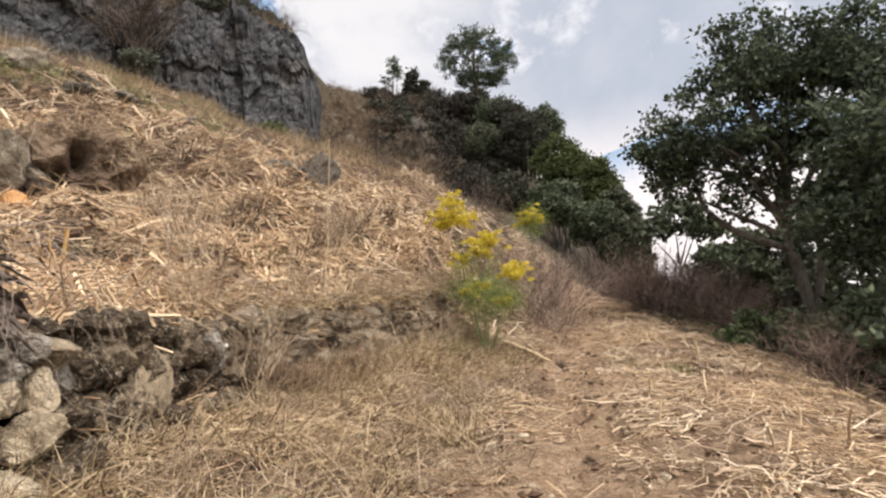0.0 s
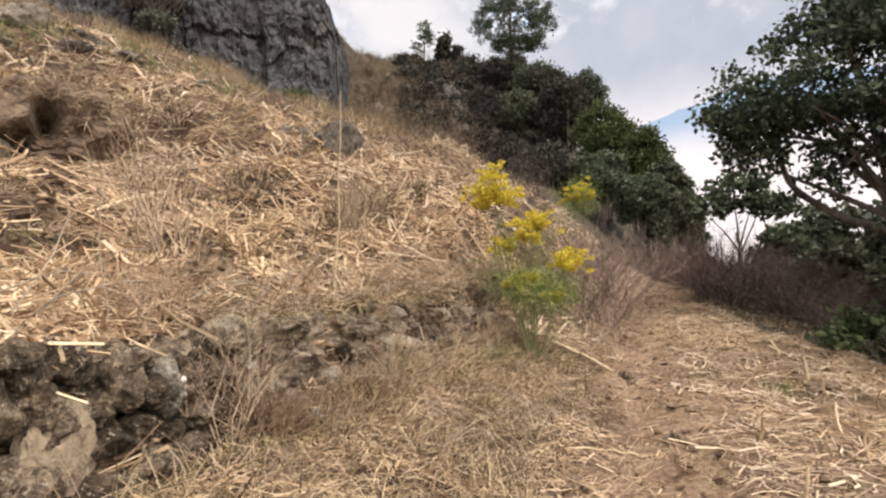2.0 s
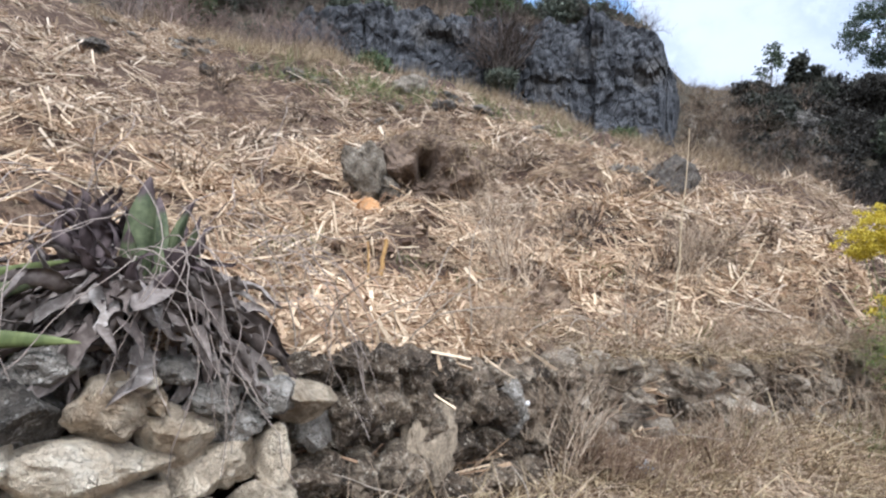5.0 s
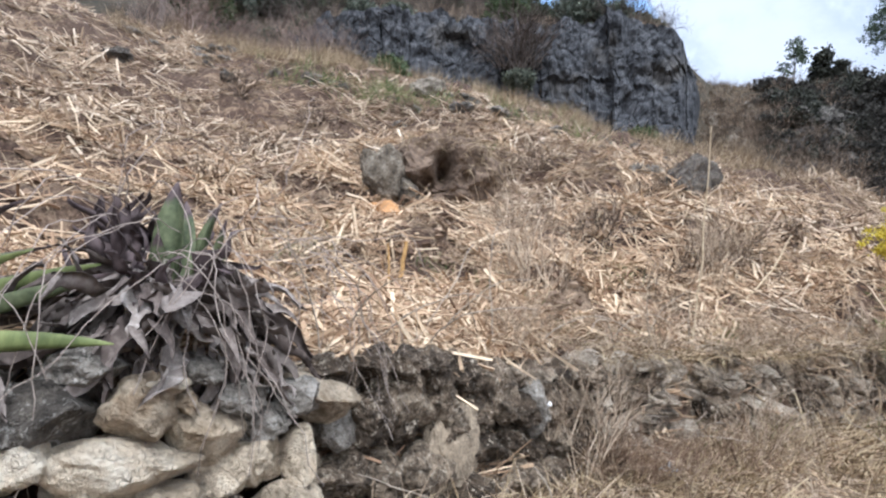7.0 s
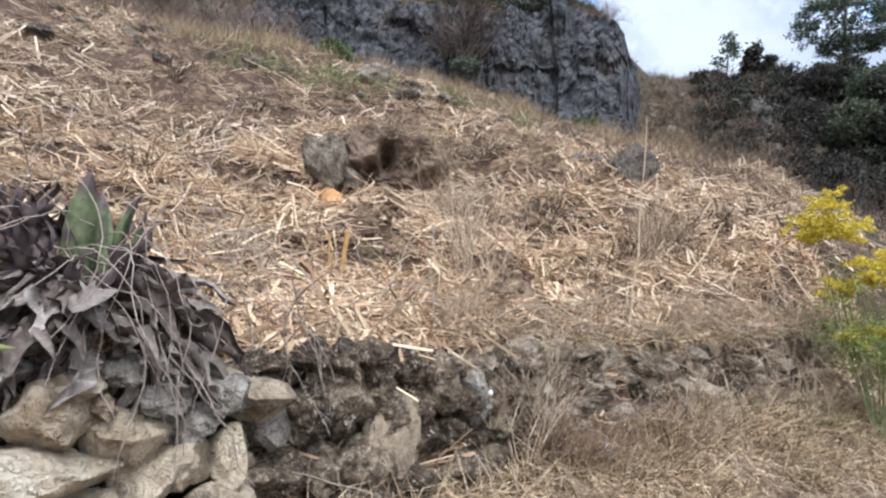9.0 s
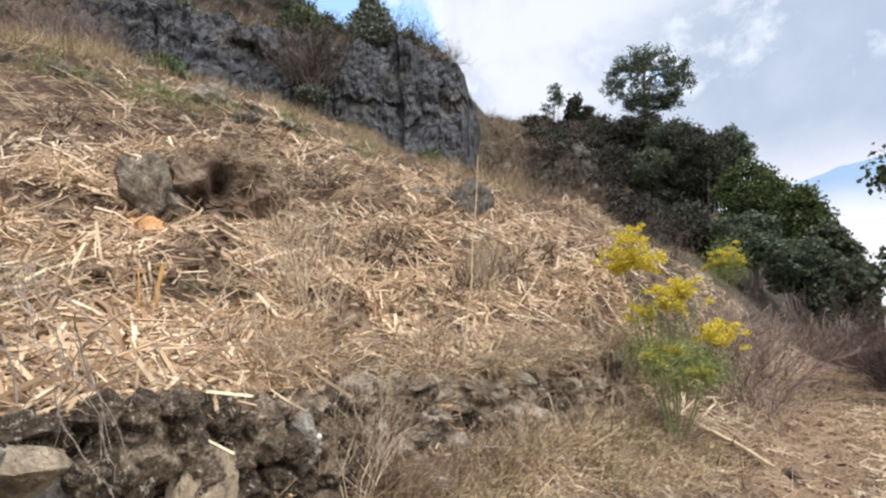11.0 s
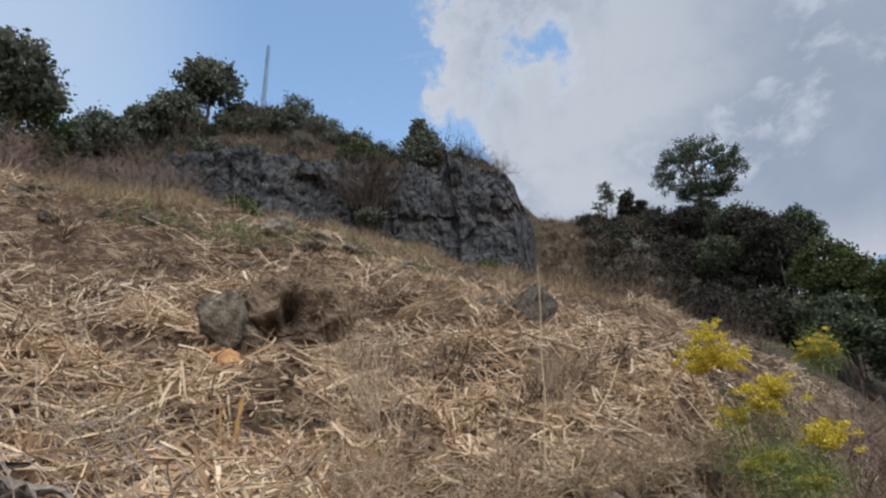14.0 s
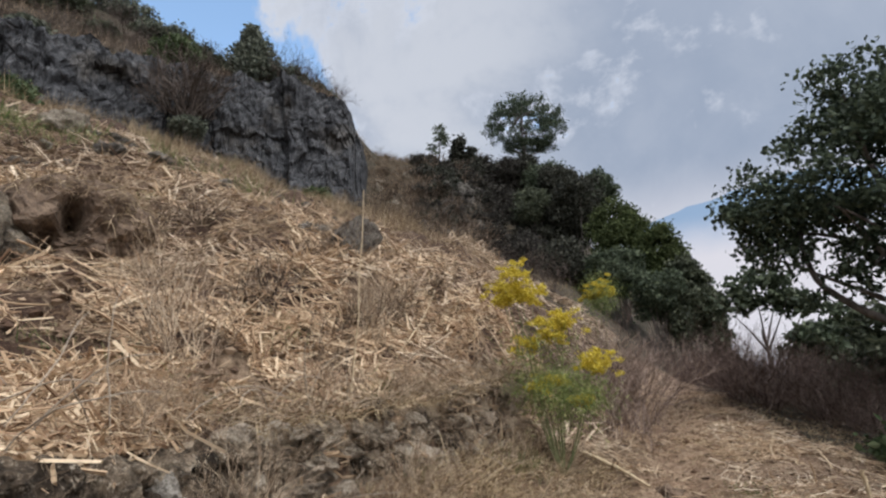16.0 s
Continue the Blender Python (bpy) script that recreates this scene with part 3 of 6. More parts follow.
def build_cliff():
    """The crag: a rough face that follows the slope and turns back at its right end."""
    azs = np.concatenate([np.linspace(68, 27.0, 250), np.linspace(26.8, 25.2, 40), np.linspace(25.2, 24.9, 50)])
    rs = np.concatenate([np.full(250, 24.9), np.linspace(24.9, 26.2, 40), np.linspace(26.4, 36, 50)])
    rows = 64
    t = np.linspace(0, 1, rows)[:, None]
    az, r0 = azs[None, :], rs[None, :]
    foot = land(-np.sin(np.radians(azs)) * (rs - 0.6), np.cos(np.radians(azs)) * (rs - 0.6))[None, :] - 0.5
    top = (EYE + 26.3 * tan_el(azs, CRAG_AZ, CRAG_EL))[None, :] * np.ones((1, len(azs)))
    top = np.where(rs[None] > 26.3, top + (rs[None] - 26.3) * 0.2, top) + 0.25 + fbm(azs * 0.5, azs * 0, 4, 8)[None] * 1.3
    z = foot + (top - foot) * np.minimum(t * 1.12, 1.0)
    arc = np.cumsum(np.r_[0, np.hypot(np.diff(rs), np.radians(np.diff(azs)) * 25)])[None, :]
    a, b = arc + 0 * t, z * 1.0
    bulge = fbm(a * 0.30, b * 0.22, 3, 31) * 2.2
    # upright slabs parted by cracks, each set at its own depth and broken by ledges
    lean_a = a + fbm(a * 0.35, b * 0.16, 3, 5) * 3.6 + fbm(a * 2.2, b * 1.0, 2, 6) * 0.3 + 0.10 * b
    slab = np.floor(lean_a / 1.15)
    tier = np.floor(b / 1.6 + lattice(slab, 0 * slab, 61) * 3.0 + fbm(a * 0.8, b * 0.5, 2, 62) * 1.5)
    blocks = lattice(slab, tier, 37) * 0.42 + lattice(slab, 0 * slab, 38) * 0.40
    gap = np.abs(lean_a / 1.15 - slab - 0.5) * 2
    ribs = 0.10 - 0.26 * smooth(gap, 0.84, 1.0) * lattice(slab, tier, 39)
    crumbs = fbm(a * 3.2, b * 2.4, 4, 47) * 0.5 + np.abs(fbm(a * 1.3, b * 0.5, 4, 41)) * 0.8
    lean = 0.9 * t**1.4 + 1.6 * np.maximum(t * 1.12 - 1.0, 0) * 12
    r = r0 + lean - bulge - blocks - ribs - crumbs + 0.7
    z = z + np.maximum(t * 1.12 - 1, 0) * 3.0
    az = az + fbm(b * 0.55, a * 0.1, 4, 43) * 0.9 * smooth(-azs, -29, -25.5)[None]
    v = np.stack([-np.sin(np.radians(az)) * r, np.cos(np.radians(az)) * r, z], -1)
    n = len(azs)
    idx = np.arange(rows * n).reshape(rows, n)
    f = np.stack([idx[:-1, :-1], idx[:-1, 1:], idx[1:, 1:], idx[1:, :-1]], -1).reshape(-1, 4)
    me = mesh_of("cliff", v.reshape(-1, 3), f, M_CLIFF, False)
    return tagged(new("cliff", me), "dark grey weathered limestone crag above the slope", "cliff", kind="structure")


build_cliff()


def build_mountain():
    m, n, b, w = material("painted_haze_mountain")
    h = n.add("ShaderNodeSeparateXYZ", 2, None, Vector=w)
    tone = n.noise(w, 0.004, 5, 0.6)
    # haze is painted in: pale low down, blue above, on a self-lit surface
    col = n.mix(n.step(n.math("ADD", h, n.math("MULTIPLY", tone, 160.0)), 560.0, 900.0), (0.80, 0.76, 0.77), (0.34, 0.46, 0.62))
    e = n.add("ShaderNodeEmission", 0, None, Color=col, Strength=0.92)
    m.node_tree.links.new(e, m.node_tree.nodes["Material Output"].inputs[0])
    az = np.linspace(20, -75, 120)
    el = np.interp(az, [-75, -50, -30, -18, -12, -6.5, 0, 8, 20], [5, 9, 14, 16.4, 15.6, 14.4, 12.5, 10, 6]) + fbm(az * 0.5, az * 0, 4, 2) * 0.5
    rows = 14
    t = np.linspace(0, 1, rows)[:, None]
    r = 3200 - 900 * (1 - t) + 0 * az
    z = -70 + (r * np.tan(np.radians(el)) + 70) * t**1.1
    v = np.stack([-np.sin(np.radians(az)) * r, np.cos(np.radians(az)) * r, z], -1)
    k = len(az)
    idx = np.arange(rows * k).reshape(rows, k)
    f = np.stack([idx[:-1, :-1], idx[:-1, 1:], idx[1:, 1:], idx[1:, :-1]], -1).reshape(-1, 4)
    return tagged(new("backdrop", mesh_of("backdrop", v.reshape(-1, 3), f, m, True)), "distant blue mountain, self-lit, with pale haze painted in", "mountain", kind="structure")


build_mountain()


def slope_r(az, el, lo=3.0, hi=45.0):
    """How far off the ground meets the line of sight az, el from the path."""
    r = np.arange(lo, hi, 0.05)
    a = math.radians(az)
    z = land(-math.sin(a) * r, math.cos(a) * r)
    seen = np.where((z - EYE) / r >= math.tan(math.radians(el)))[0]
    return float(r[seen[0]]) if len(seen) else hi


def spot(az, el, lo=3.0, hi=45.0):
    r = slope_r(az, el, lo, hi)
    x, y = polar(az, r)
    return x, y, at(x, y)


def sight(az, el, r):
    """A point r metres away over the ground, at that angle."""
    x, y = polar(az, r)
    return np.array([x, y, EYE + r * math.tan(radians(el))])


def normals(x, y, h=0.12):
    gx = (land(x + h, y) - land(x - h, y)) / (2 * h)
    gy = (land(x, y + h) - land(x, y - h)) / (2 * h)
    return unit(np.stack([-gx, -gy, np.ones_like(gx)], -1))


# ---- the terrace wall ----
ROCKS_DARK = [rock_mesh("stone", M_WALL, k + 1, 4, 0.24, 0.62, 0.12) for k in range(12)]
ROCKS_PALE = [rock_mesh("stone", M_PALE, k + 40, 4, 0.20, 0.66) for k in range(9)]
ROCKS_GREY = [rock_mesh("stone", M_GREYROCK, k + 55, 4, 0.24, 0.62) for k in range(6)]
M_CRUMBLE = make_stone("crumbling_wall_stone", (0.16, 0.128, 0.096), (0.43, 0.355, 0.27), (0.70, 0.615, 0.49), 0.5, 0.25, 0.0, 0.15, crust=(0.68, 0.62, 0.52), knobs=0.25, cracked=0.4)
M_FILL = make_plain("packed_earth", (0.11, 0.084, 0.062), (0.44, 0.355, 0.26), 9, 0.95, bump=0.9, distance=0.04)
ROCKS_BROWN = [rock_mesh("stone", M_CRUMBLE, k + 70, 3, 0.34, 0.58, 0.2) for k in range(8)]
rnd = random.Random(11)


def lay(me, parent, name, place, size, turn, label=""):
    ob = new(name, me)
    ob.parent = parent
    ob.location, ob.scale = place, size
    ob.rotation_euler = turn
    return tagged(ob, label)


def wall_top(y):
    x = wall_x(y) - 0.35
    return float(land(x, y))


def wall_foot(y):
    return float(land(wall_x(y) + 0.30, y))


def build_wall():
    wall = root("wall_terrace", (0, 0, 0), "weathered dry-stone terrace wall with dead weeds on top", "wall", kind="structure")
    # earth packed behind the stones
    ys = np.arange(-4.0, 8.6, 0.08)
    rows = 9
    t = np.linspace(0, 1, rows)[:, None]
    foot = np.array([wall_foot(y) for y in ys])[None] - 0.25
    top = np.array([wall_top(y) for y in ys])[None] - 0.03
    z = foot + (top - foot) * t
    x = wall_x(ys)[None] + 0.02 - 0.14 * t + fbm(ys[None] * 3 + 0 * t, z * 4, 3, 14) * 0.22
    x[-1] = wall_x(ys) - 0.45
    v = np.stack([x, ys[None] + 0 * t, z], -1)
    idx = np.arange(rows * len(ys)).reshape(rows, -1)
    f = np.stack([idx[:-1, :-1], idx[:-1, 1:], idx[1:, 1:], idx[1:, :-1]], -1).reshape(-1, 4)
    attach("earth_fill", mesh_of("earth_fill", v.reshape(-1, 3), f, M_FILL, True), wall, "dark packed earth between the stones")
    # courses of stones, larger and paler below the agave
    for lo, hi, course_h, wmin, wmax, rough in ((-3.6, 1.10, 0.215, 0.22, 0.42, 0.16), (1.10, 3.5, 0.225, 0.22, 0.52, 0.14), (3.5, 8.0, 0.15, 0.13, 0.34, 0.30)):
        for course in range(9):
            y = lo + rnd.uniform(-0.1, 0.1)
            while y < hi:
                w = rnd.uniform(wmin, wmax)
                mid = y + w / 2
                y += w * 0.96
                foot, top = wall_foot(mid) - 0.08, wall_top(mid) + 0.02
                h = course_h * rnd.uniform(0.85, 1.2)
                z = foot + (course + 0.5) * course_h + rnd.uniform(-0.03, 0.03)
                if z + (0.35 * h if lo < 3 else 0.75 * h) > top or (lo > 3 and rnd.random() < 0.22) or (-0.08 < mid < 1.14 and z > 0.76):
                    continue
                pale = lo < 0 and rnd.random() < (0.82 if course < 4 else 0.5)
                me = rnd.choice(ROCKS_PALE if pale else ROCKS_BROWN if lo > 3 and rnd.random() < 0.6 else ROCKS_DARK)
                batter = 0.44 - 0.34 * (z - foot) if lo < 0 else (0.09 if lo < 3 else 0.04) - 0.14 * (z - foot)
                lay(me, wall, "stone", (float(wall_x(mid)) + batter + rnd.uniform(-0.03, 0.03), mid, z),
                    (rnd.uniform(0.34, 0.5), w * (1.15 if pale else 1.22), h * (1.2 if pale else 1.28)), (rnd.uniform(-1, 1) * rough, rnd.uniform(-1, 1) * rough, rnd.uniform(-1, 1) * rough + rnd.choice((0, 3.14))))
    # the large stones under the agave: place along the wall, height, width, height, kind
    for k, (y, z, w, h, kind) in enumerate(((0.15, 1.16, 0.36, 0.23, 1), (0.40, 1.15, 0.27, 0.23, 0), (0.64, 1.05, 0.31, 0.27, 0), (0.90, 1.06, 0.28, 0.14, 1), (0.80, 1.19, 0.29, 0.16, 1), (0.38, 0.955, 0.52, 0.21, 0),
                                            (0.05, 1.00, 0.20, 0.22, 0), (0.88, 0.92, 0.23, 0.20, 0), (1.04, 0.92, 0.17, 0.30, 0), (0.74, 0.86, 0.24, 0.18, 0), (0.54, 1.18, 0.11, 0.09, 0), (0.48, 1.25, 0.20, 0.10, 0), (0.22, 0.86, 0.22, 0.14, 0), (0.50, 0.84, 0.24, 0.13, 0), (1.05, 1.16, 0.20, 0.17, 1), (0.22, 1.30, 0.26, 0.13, 1), (0.64, 1.29, 0.22, 0.12, 1))):
        me = (ROCKS_PALE[k % 9], ROCKS_GREY[k % 6])[kind]
        lay(me, wall, "stone", (float(wall_x(y)) + 0.24 - 0.10 * (z - 0.9) + 0.02 * (k % 3), y, z), (0.36, w * 1.12, h * 1.15), (rnd.uniform(-0.12, 0.12), rnd.uniform(-0.1, 0.1), rnd.choice((0, 3.14))))
    for k in range(22):
        y, z = rnd.uniform(-0.05, 1.15), rnd.uniform(0.80, 1.30)
        s = rnd.uniform(0.09, 0.16)
        lay(rnd.choice(ROCKS_GREY + ROCKS_BROWN), wall, "stone", (float(wall_x(y)) + 0.10, y, z), (s * 1.3, s, s * 0.8), (rnd.uniform(0, 6), 0, rnd.uniform(0, 6)))
    # dark blocks, a smooth grey stone and flat stones along the top further on
    for k, (y, z, w, h, kind) in enumerate(((1.74, 1.07, 0.40, 0.36, 0), (1.32, 1.00, 0.20, 0.28, 1), (1.55, 1.30, 0.20, 0.15, 0), (1.74, 1.29, 0.18, 0.17, 0), (1.94, 1.30, 0.20, 0.14, 0), (1.42, 0.76, 0.30, 0.24, 0), (1.25, 1.26, 0.30, 0.12, 0), (2.02, 1.08, 0.18, 0.30, 0), (2.55, 1.06, 0.24, 0.34, 0), (2.86, 0.98, 0.18, 0.30, 1))):
        lay(ROCKS_GREY[k % 6] if kind else ROCKS_DARK[k % 12], wall, "stone", (float(wall_x(y)) + 0.10, y, z), (0.30, w * 1.2, h * 1.25), (rnd.uniform(-0.15, 0.15), rnd.uniform(-0.1, 0.1), rnd.choice((0, 3.14))))
    # pale patches of old mortar
    for k, (y, z, w, h) in enumerate(((2.16, 0.78, 0.34, 0.50), (1.18, 0.72, 0.16, 0.34))):
        lay(rock_mesh("mortar", M_PLASTER, 486 + k, 4, 0.40, 0.3, 0.12), wall, "mortar", (float(wall_x(y)) + 0.11, y, z), (0.12, w * 1.35, h * 1.15), (0.12, -0.1, 0.05), "pale crumbling mortar patch")
    return wall


build_wall()

shell = tagged(new("snail_shell", rock_mesh("snail_shell", M_WHITE, 91, 3, 0.05, 0.2)), "small white empty snail shell on the stone wall", "shell")
shell.location, shell.scale = (float(wall_x(2.83)) + 0.27, 2.83, 1.03), (0.034, 0.038, 0.038)

# ---- boulders and stones ----


def boulder(name, place, size, seed, mat, label, category="boulder", turn=0.0, rough=0.25, group=""):
    ob = new(name, rock_mesh(name, mat, seed, 4, rough, 0.5))
    ob.location, ob.scale, ob.rotation_euler = place, size, (0.15, -0.2, turn)
    return tagged(ob, label, category, group)


M_BOULDER = make_stone("brown_boulder", (0.07, 0.058, 0.045), (0.25, 0.208, 0.16), (0.50, 0.44, 0.35), 0.3, 0.3, 0.0, 0.3)
bx, by = -6.88, 4.36
bz = at(bx, by)
# a boulder beside a dark hollow under an earth roof
ACROSS, AWAY = Vector((0.545, 0.839, 0)), Vector((-0.839, 0.545, 0))


def by_hollow(across, away, up):
    v = Vector((bx, by, bz)) + ACROSS * across + AWAY * away
    return (v.x, v.y, at(v.x, v.y) + up)


M_BANK = make_plain("rooty_earth", (0.045, 0.031, 0.023), (0.24, 0.172, 0.12), 9, 0.95, bump=0.9, distance=0.05)
M_TANROCK = make_stone("tan_boulder", (0.065, 0.052, 0.04), (0.25, 0.205, 0.15), (0.60, 0.53, 0.42), 0.35, 0.0, 0.0, 0.4)


def hollow_bank():
    """A mound of rooty earth with a dark hollow eaten into its face."""
    bm = bmesh.new()
    bmesh.ops.create_icosphere(bm, subdivisions=5, radius=1.0)
    for v in bm.verts:
        c = v.co
        c.x, c.y, c.z = c.x * 1.35, c.y * 1.0, c.z * 0.78
        rough = noise.fractal(c * 2.1 + Vector((5, 2, 9)), 0.9, 2.0, 6)
        c *= 1 + 0.17 * rough
        for u, w, deep, ru, rw in ((-0.04, -0.05, 1.35, 0.20, 0.40), (-0.42, -0.40, 0.8, 0.18, 0.2), (-0.62, 0.35, 0.3, 0.18, 0.36), (0.40, -0.22, 0.45, 0.18, 0.2), (0.74, 0.05, 0.3, 0.16, 0.2)):
            c.y += (c.y < 0.1) * deep * math.exp(-((c.x - u) / ru) ** 2 - ((c.z - w) / rw) ** 2)
    me = bpy.data.meshes.new("earth_bank")
    bm.to_mesh(me)
    bm.free()
    me.materials.append(M_BANK)
    ob = tagged(new("earth_bank", me), "brown rooty earth bank with a dark hollow in its face", "earth bank")
    ob.location = by_hollow(0.92, 0.16, 0.30)
    ob.scale = (0.66, 0.60, 0.74)
    ob.rotation_euler = (0, 0, math.atan2(0.839, 0.545))
    return ob


bank = hollow_bank()


def bank_roots():
    """Dead grass and roots that hang over the brow of the bank."""
    turn = Matrix.LocRotScale(bank.location, bank.rotation_euler, bank.scale)
    p = np.array([turn @ v.co for v in bank.data.vertices if v.co.z > 0.36 or (v.co.x > 0.42 and v.co.z > -0.2)])
    p = p[RNG.integers(0, len(p), 1000)] + RNG.normal(0, 0.02, (1000, 3))
    lean = unit(np.array([-AWAY.x, -AWAY.y, 0.15]) * RNG.uniform(0.1, 1.0, (1000, 1)) + RNG.normal(0, 0.5, (1000, 3)))
    v, f = ribbons(p, lean, RNG.uniform(0.06, 0.30, 1000), RNG.uniform(0.006, 0.016, 1000), np.abs(RNG.normal(0.5, 0.25, 1000)), 3)
    tagged(new("dead_grass", mesh_of("dead_grass", v, f, M_RANK)), "straw-coloured dead grass hanging over the earth bank", "grass", kind="stuff")


boulder("boulder", by_hollow(0.04, -0.20, 0.36), (0.68, 0.62, 1.12), 61, M_TANROCK, "tan-grey lichen-stained boulder half sunk in the straw slope", turn=0.9, rough=0.34)
boulder("boulder", by_hollow(0.42, -0.26, 0.16), (0.50, 0.40, 0.74), 67, M_TANROCK, "rough earthy stone wedged beside a hollow", turn=0.4, rough=0.45)
boulder("clay_patch", by_hollow(0.0, -0.50, 0.10), (0.56, 0.22, 0.36), 64, M_ORANGE, "orange clay face exposed under a boulder", "clay", turn=0.9)
x, y, z = spot(26.4, 13.6, 8.0)
boulder("boulder", (x, y, z - 0.02), (1.0, 1.0, 0.92), 65, make_stone("dark_boulder", (0.032, 0.026, 0.021), (0.095, 0.078, 0.064), (0.23, 0.20, 0.165), 0.15, 0.2, 0.0, 0.3), "dark grey boulder on the straw slope", turn=0.4)
# rubble where the slope meets the crag
M_RUBBLE = make_stone("rubble", (0.05, 0.042, 0.034), (0.18, 0.155, 0.128), (0.40, 0.36, 0.30), 0.3, 0.2, 0.0, 0.3)
RUBBLE = [rock_mesh("rubble_stone", M_RUBBLE, 140 + k, 3, 0.5, 0.55) for k in range(5)]
for k in range(70):
    az = rnd.uniform(24, 84)
    x, y, z = spot(az, float(np.interp(az, NEAR_AZ, NEAR_EL)) - abs(rnd.gauss(0, 1.6)) - 0.2, 9.0)
    ob = tagged(new("rubble_stone", RUBBLE[k % 5]), "weathered grey-brown stone in the grass below the crag", "stone", "rubble below the crag")
    q = rnd.uniform(0.15, 0.55)
    ob.location, ob.scale, ob.rotation_euler = (x, y, z), (q * 1.2, q, q * 0.8), (0.2, 0.1, rnd.uniform(0, 6))
x, y, z = spot(52.5, 22.0, 8.0)
boulder("boulder", (x, y, z + 0.05), (1.3, 1.1, 0.9), 66, M_BOULDER, "grey boulder in the grass below the crag", turn=0.9)
M_GAP = make_piece("gap_grass", [(0.15, (0.075, 0.052, 0.036)), (0.55, (0.22, 0.16, 0.106)), (0.92, (0.48, 0.375, 0.255))], 0.9)
# pale stones on the path
PEBBLE = [rock_mesh("path_stone", M_PALE, 120 + k, 2, 0.15, 0.6) for k in range(4)]
for k in range(46):
    if k < 5:
        x, y, s = ((-0.42, 3.75, 0.11), (-0.25, 3.25, 0.16), (-0.55, 2.9, 0.14), (0.84, 7.3, 0.16), (0.0, 3.6, 0.10))[k]
    else:
        x, y, s = rnd.uniform(-1.2, 3.0), rnd.uniform(1.5, 13), rnd.uniform(0.04, 0.11)
    ob = tagged(new("path_stone", PEBBLE[k % 4]), "small pale stone on the dirt path", "stone", "stones on the path")
    ob.location, ob.scale, ob.rotation_euler = (x, y, at(x, y) + s * 0.12), (s, s * rnd.uniform(0.8, 1.3), s * 0.6), (0, 0, rnd.uniform(0, 6))
for k, (az, el, s) in enumerate(((-2.6, -11.6, 0.34), (-18.2, -11.8, 0.34), (-6.5, -16.0, 0.22), (2.0, -15, 0.2))):
    r = 1.55 / math.tan(radians(-el))
    x, y = polar(az, r)
    boulder("earth_clod", (x, y, at(x, y) + s * 0.06), (s * 1.1, s * 0.9, s * 0.5), 90 + k, M_BANK, "dark clod of earth and roots beside the path", "clod", turn=k, rough=0.7, group="clods by the path")

# ---- straw, stalks and grass ----
M_HEAP = make_piece("dark_brush", [(0.15, (0.04, 0.027, 0.019)), (0.55, (0.16, 0.115, 0.08)), (0.90, (0.46, 0.36, 0.26))], 0.9)
M_RANK = make_piece("rank_grass", [(0.12, (0.09, 0.062, 0.04)), (0.45, (0.28, 0.205, 0.125)), (0.9, (0.56, 0.45, 0.30))], 0.85, through=0.2)
bank_roots()



def scatter(n, xr, yr, keep=None):
    x, y = RNG.uniform(*xr, n), RNG.uniform(*yr, n)
    if keep is not None:
        k = keep(x, y)
        x, y = x[k], y[k]
    return x, y


def bent(c, d, nrm, length, rad):
    """Thin stalks through c along d, crooked at two places, one island each."""
    n = len(c)
    side = unit(np.cross(d, nrm))
    up = np.cross(side, d)
    rows = []
    kink = RNG.normal(0, 0.10, (4, n, 1)) * length[None, :, None]
    lift = RNG.normal(0, 0.035, (4, n, 1)) * length[None, :, None]
    for k in range(4):
        p = c + d * (length * (k / 3 - 0.5))[:, None] + side * kink[k] * (0.5 if k in (0, 3) else 1) + up * lift[k]
        w = (rad * (1.0 - 0.16 * k))[:, None]
        rows += [p + side * w, p - side * w * 0.55 + up * w * 0.85, p - side * w * 0.55 - up * w * 0.85]
    j = np.arange(3)
    f = np.concatenate([np.stack([j, (j + 1) % 3, (j + 1) % 3 + 3, j + 3], 1) + 3 * k for k in range(3)])
    return np.stack(rows, 1).reshape(-1, 3), (f[None] + (np.arange(n) * 12)[:, None, None]).reshape(-1, 4)


def litter(name, x, y, lmin, lmax, rmin, rmax, tilt, label, mat=None, stray=0.3, crook=False):
    n = len(x)
    nrm = normals(x, y)
    a = 0.3 + (vnoise(x * 0.9, y * 0.9, 77) - 0.5) * (9.0 - 6.4 * smooth(y, 2.5, 5.0)) + RNG.normal(0, 0.5, n) + (RNG.random(n) < stray) * RNG.uniform(0, 6, n)
    d = np.stack([np.cos(a), np.sin(a), np.zeros(n)], -1)
    d = unit(d - nrm * (d * nrm).sum(-1, keepdims=True) + nrm * RNG.normal(0, tilt, n)[:, None])
    length = lmin + (lmax - lmin) * RNG.random(n) ** 2.2
    c = np.stack([x, y, land(x, y)], -1) + nrm * (RNG.uniform(0.0, 0.055, n) + 0.22 * tilt * length)[:, None]
    rad = rmin + (rmax - rmin) * RNG.random(n) ** 2.4
    if crook:
        v, f = bent(c, d, nrm, length, rad)
    else:
        v, f = prisms(c - d * length[:, None] / 2, c + d * length[:, None] / 2, rad, rad * RNG.uniform(0.5, 1.0, n), 3)
    return tagged(new(name, mesh_of(name, v, f, mat or M_STALK)), label, "straw", kind="stuff")


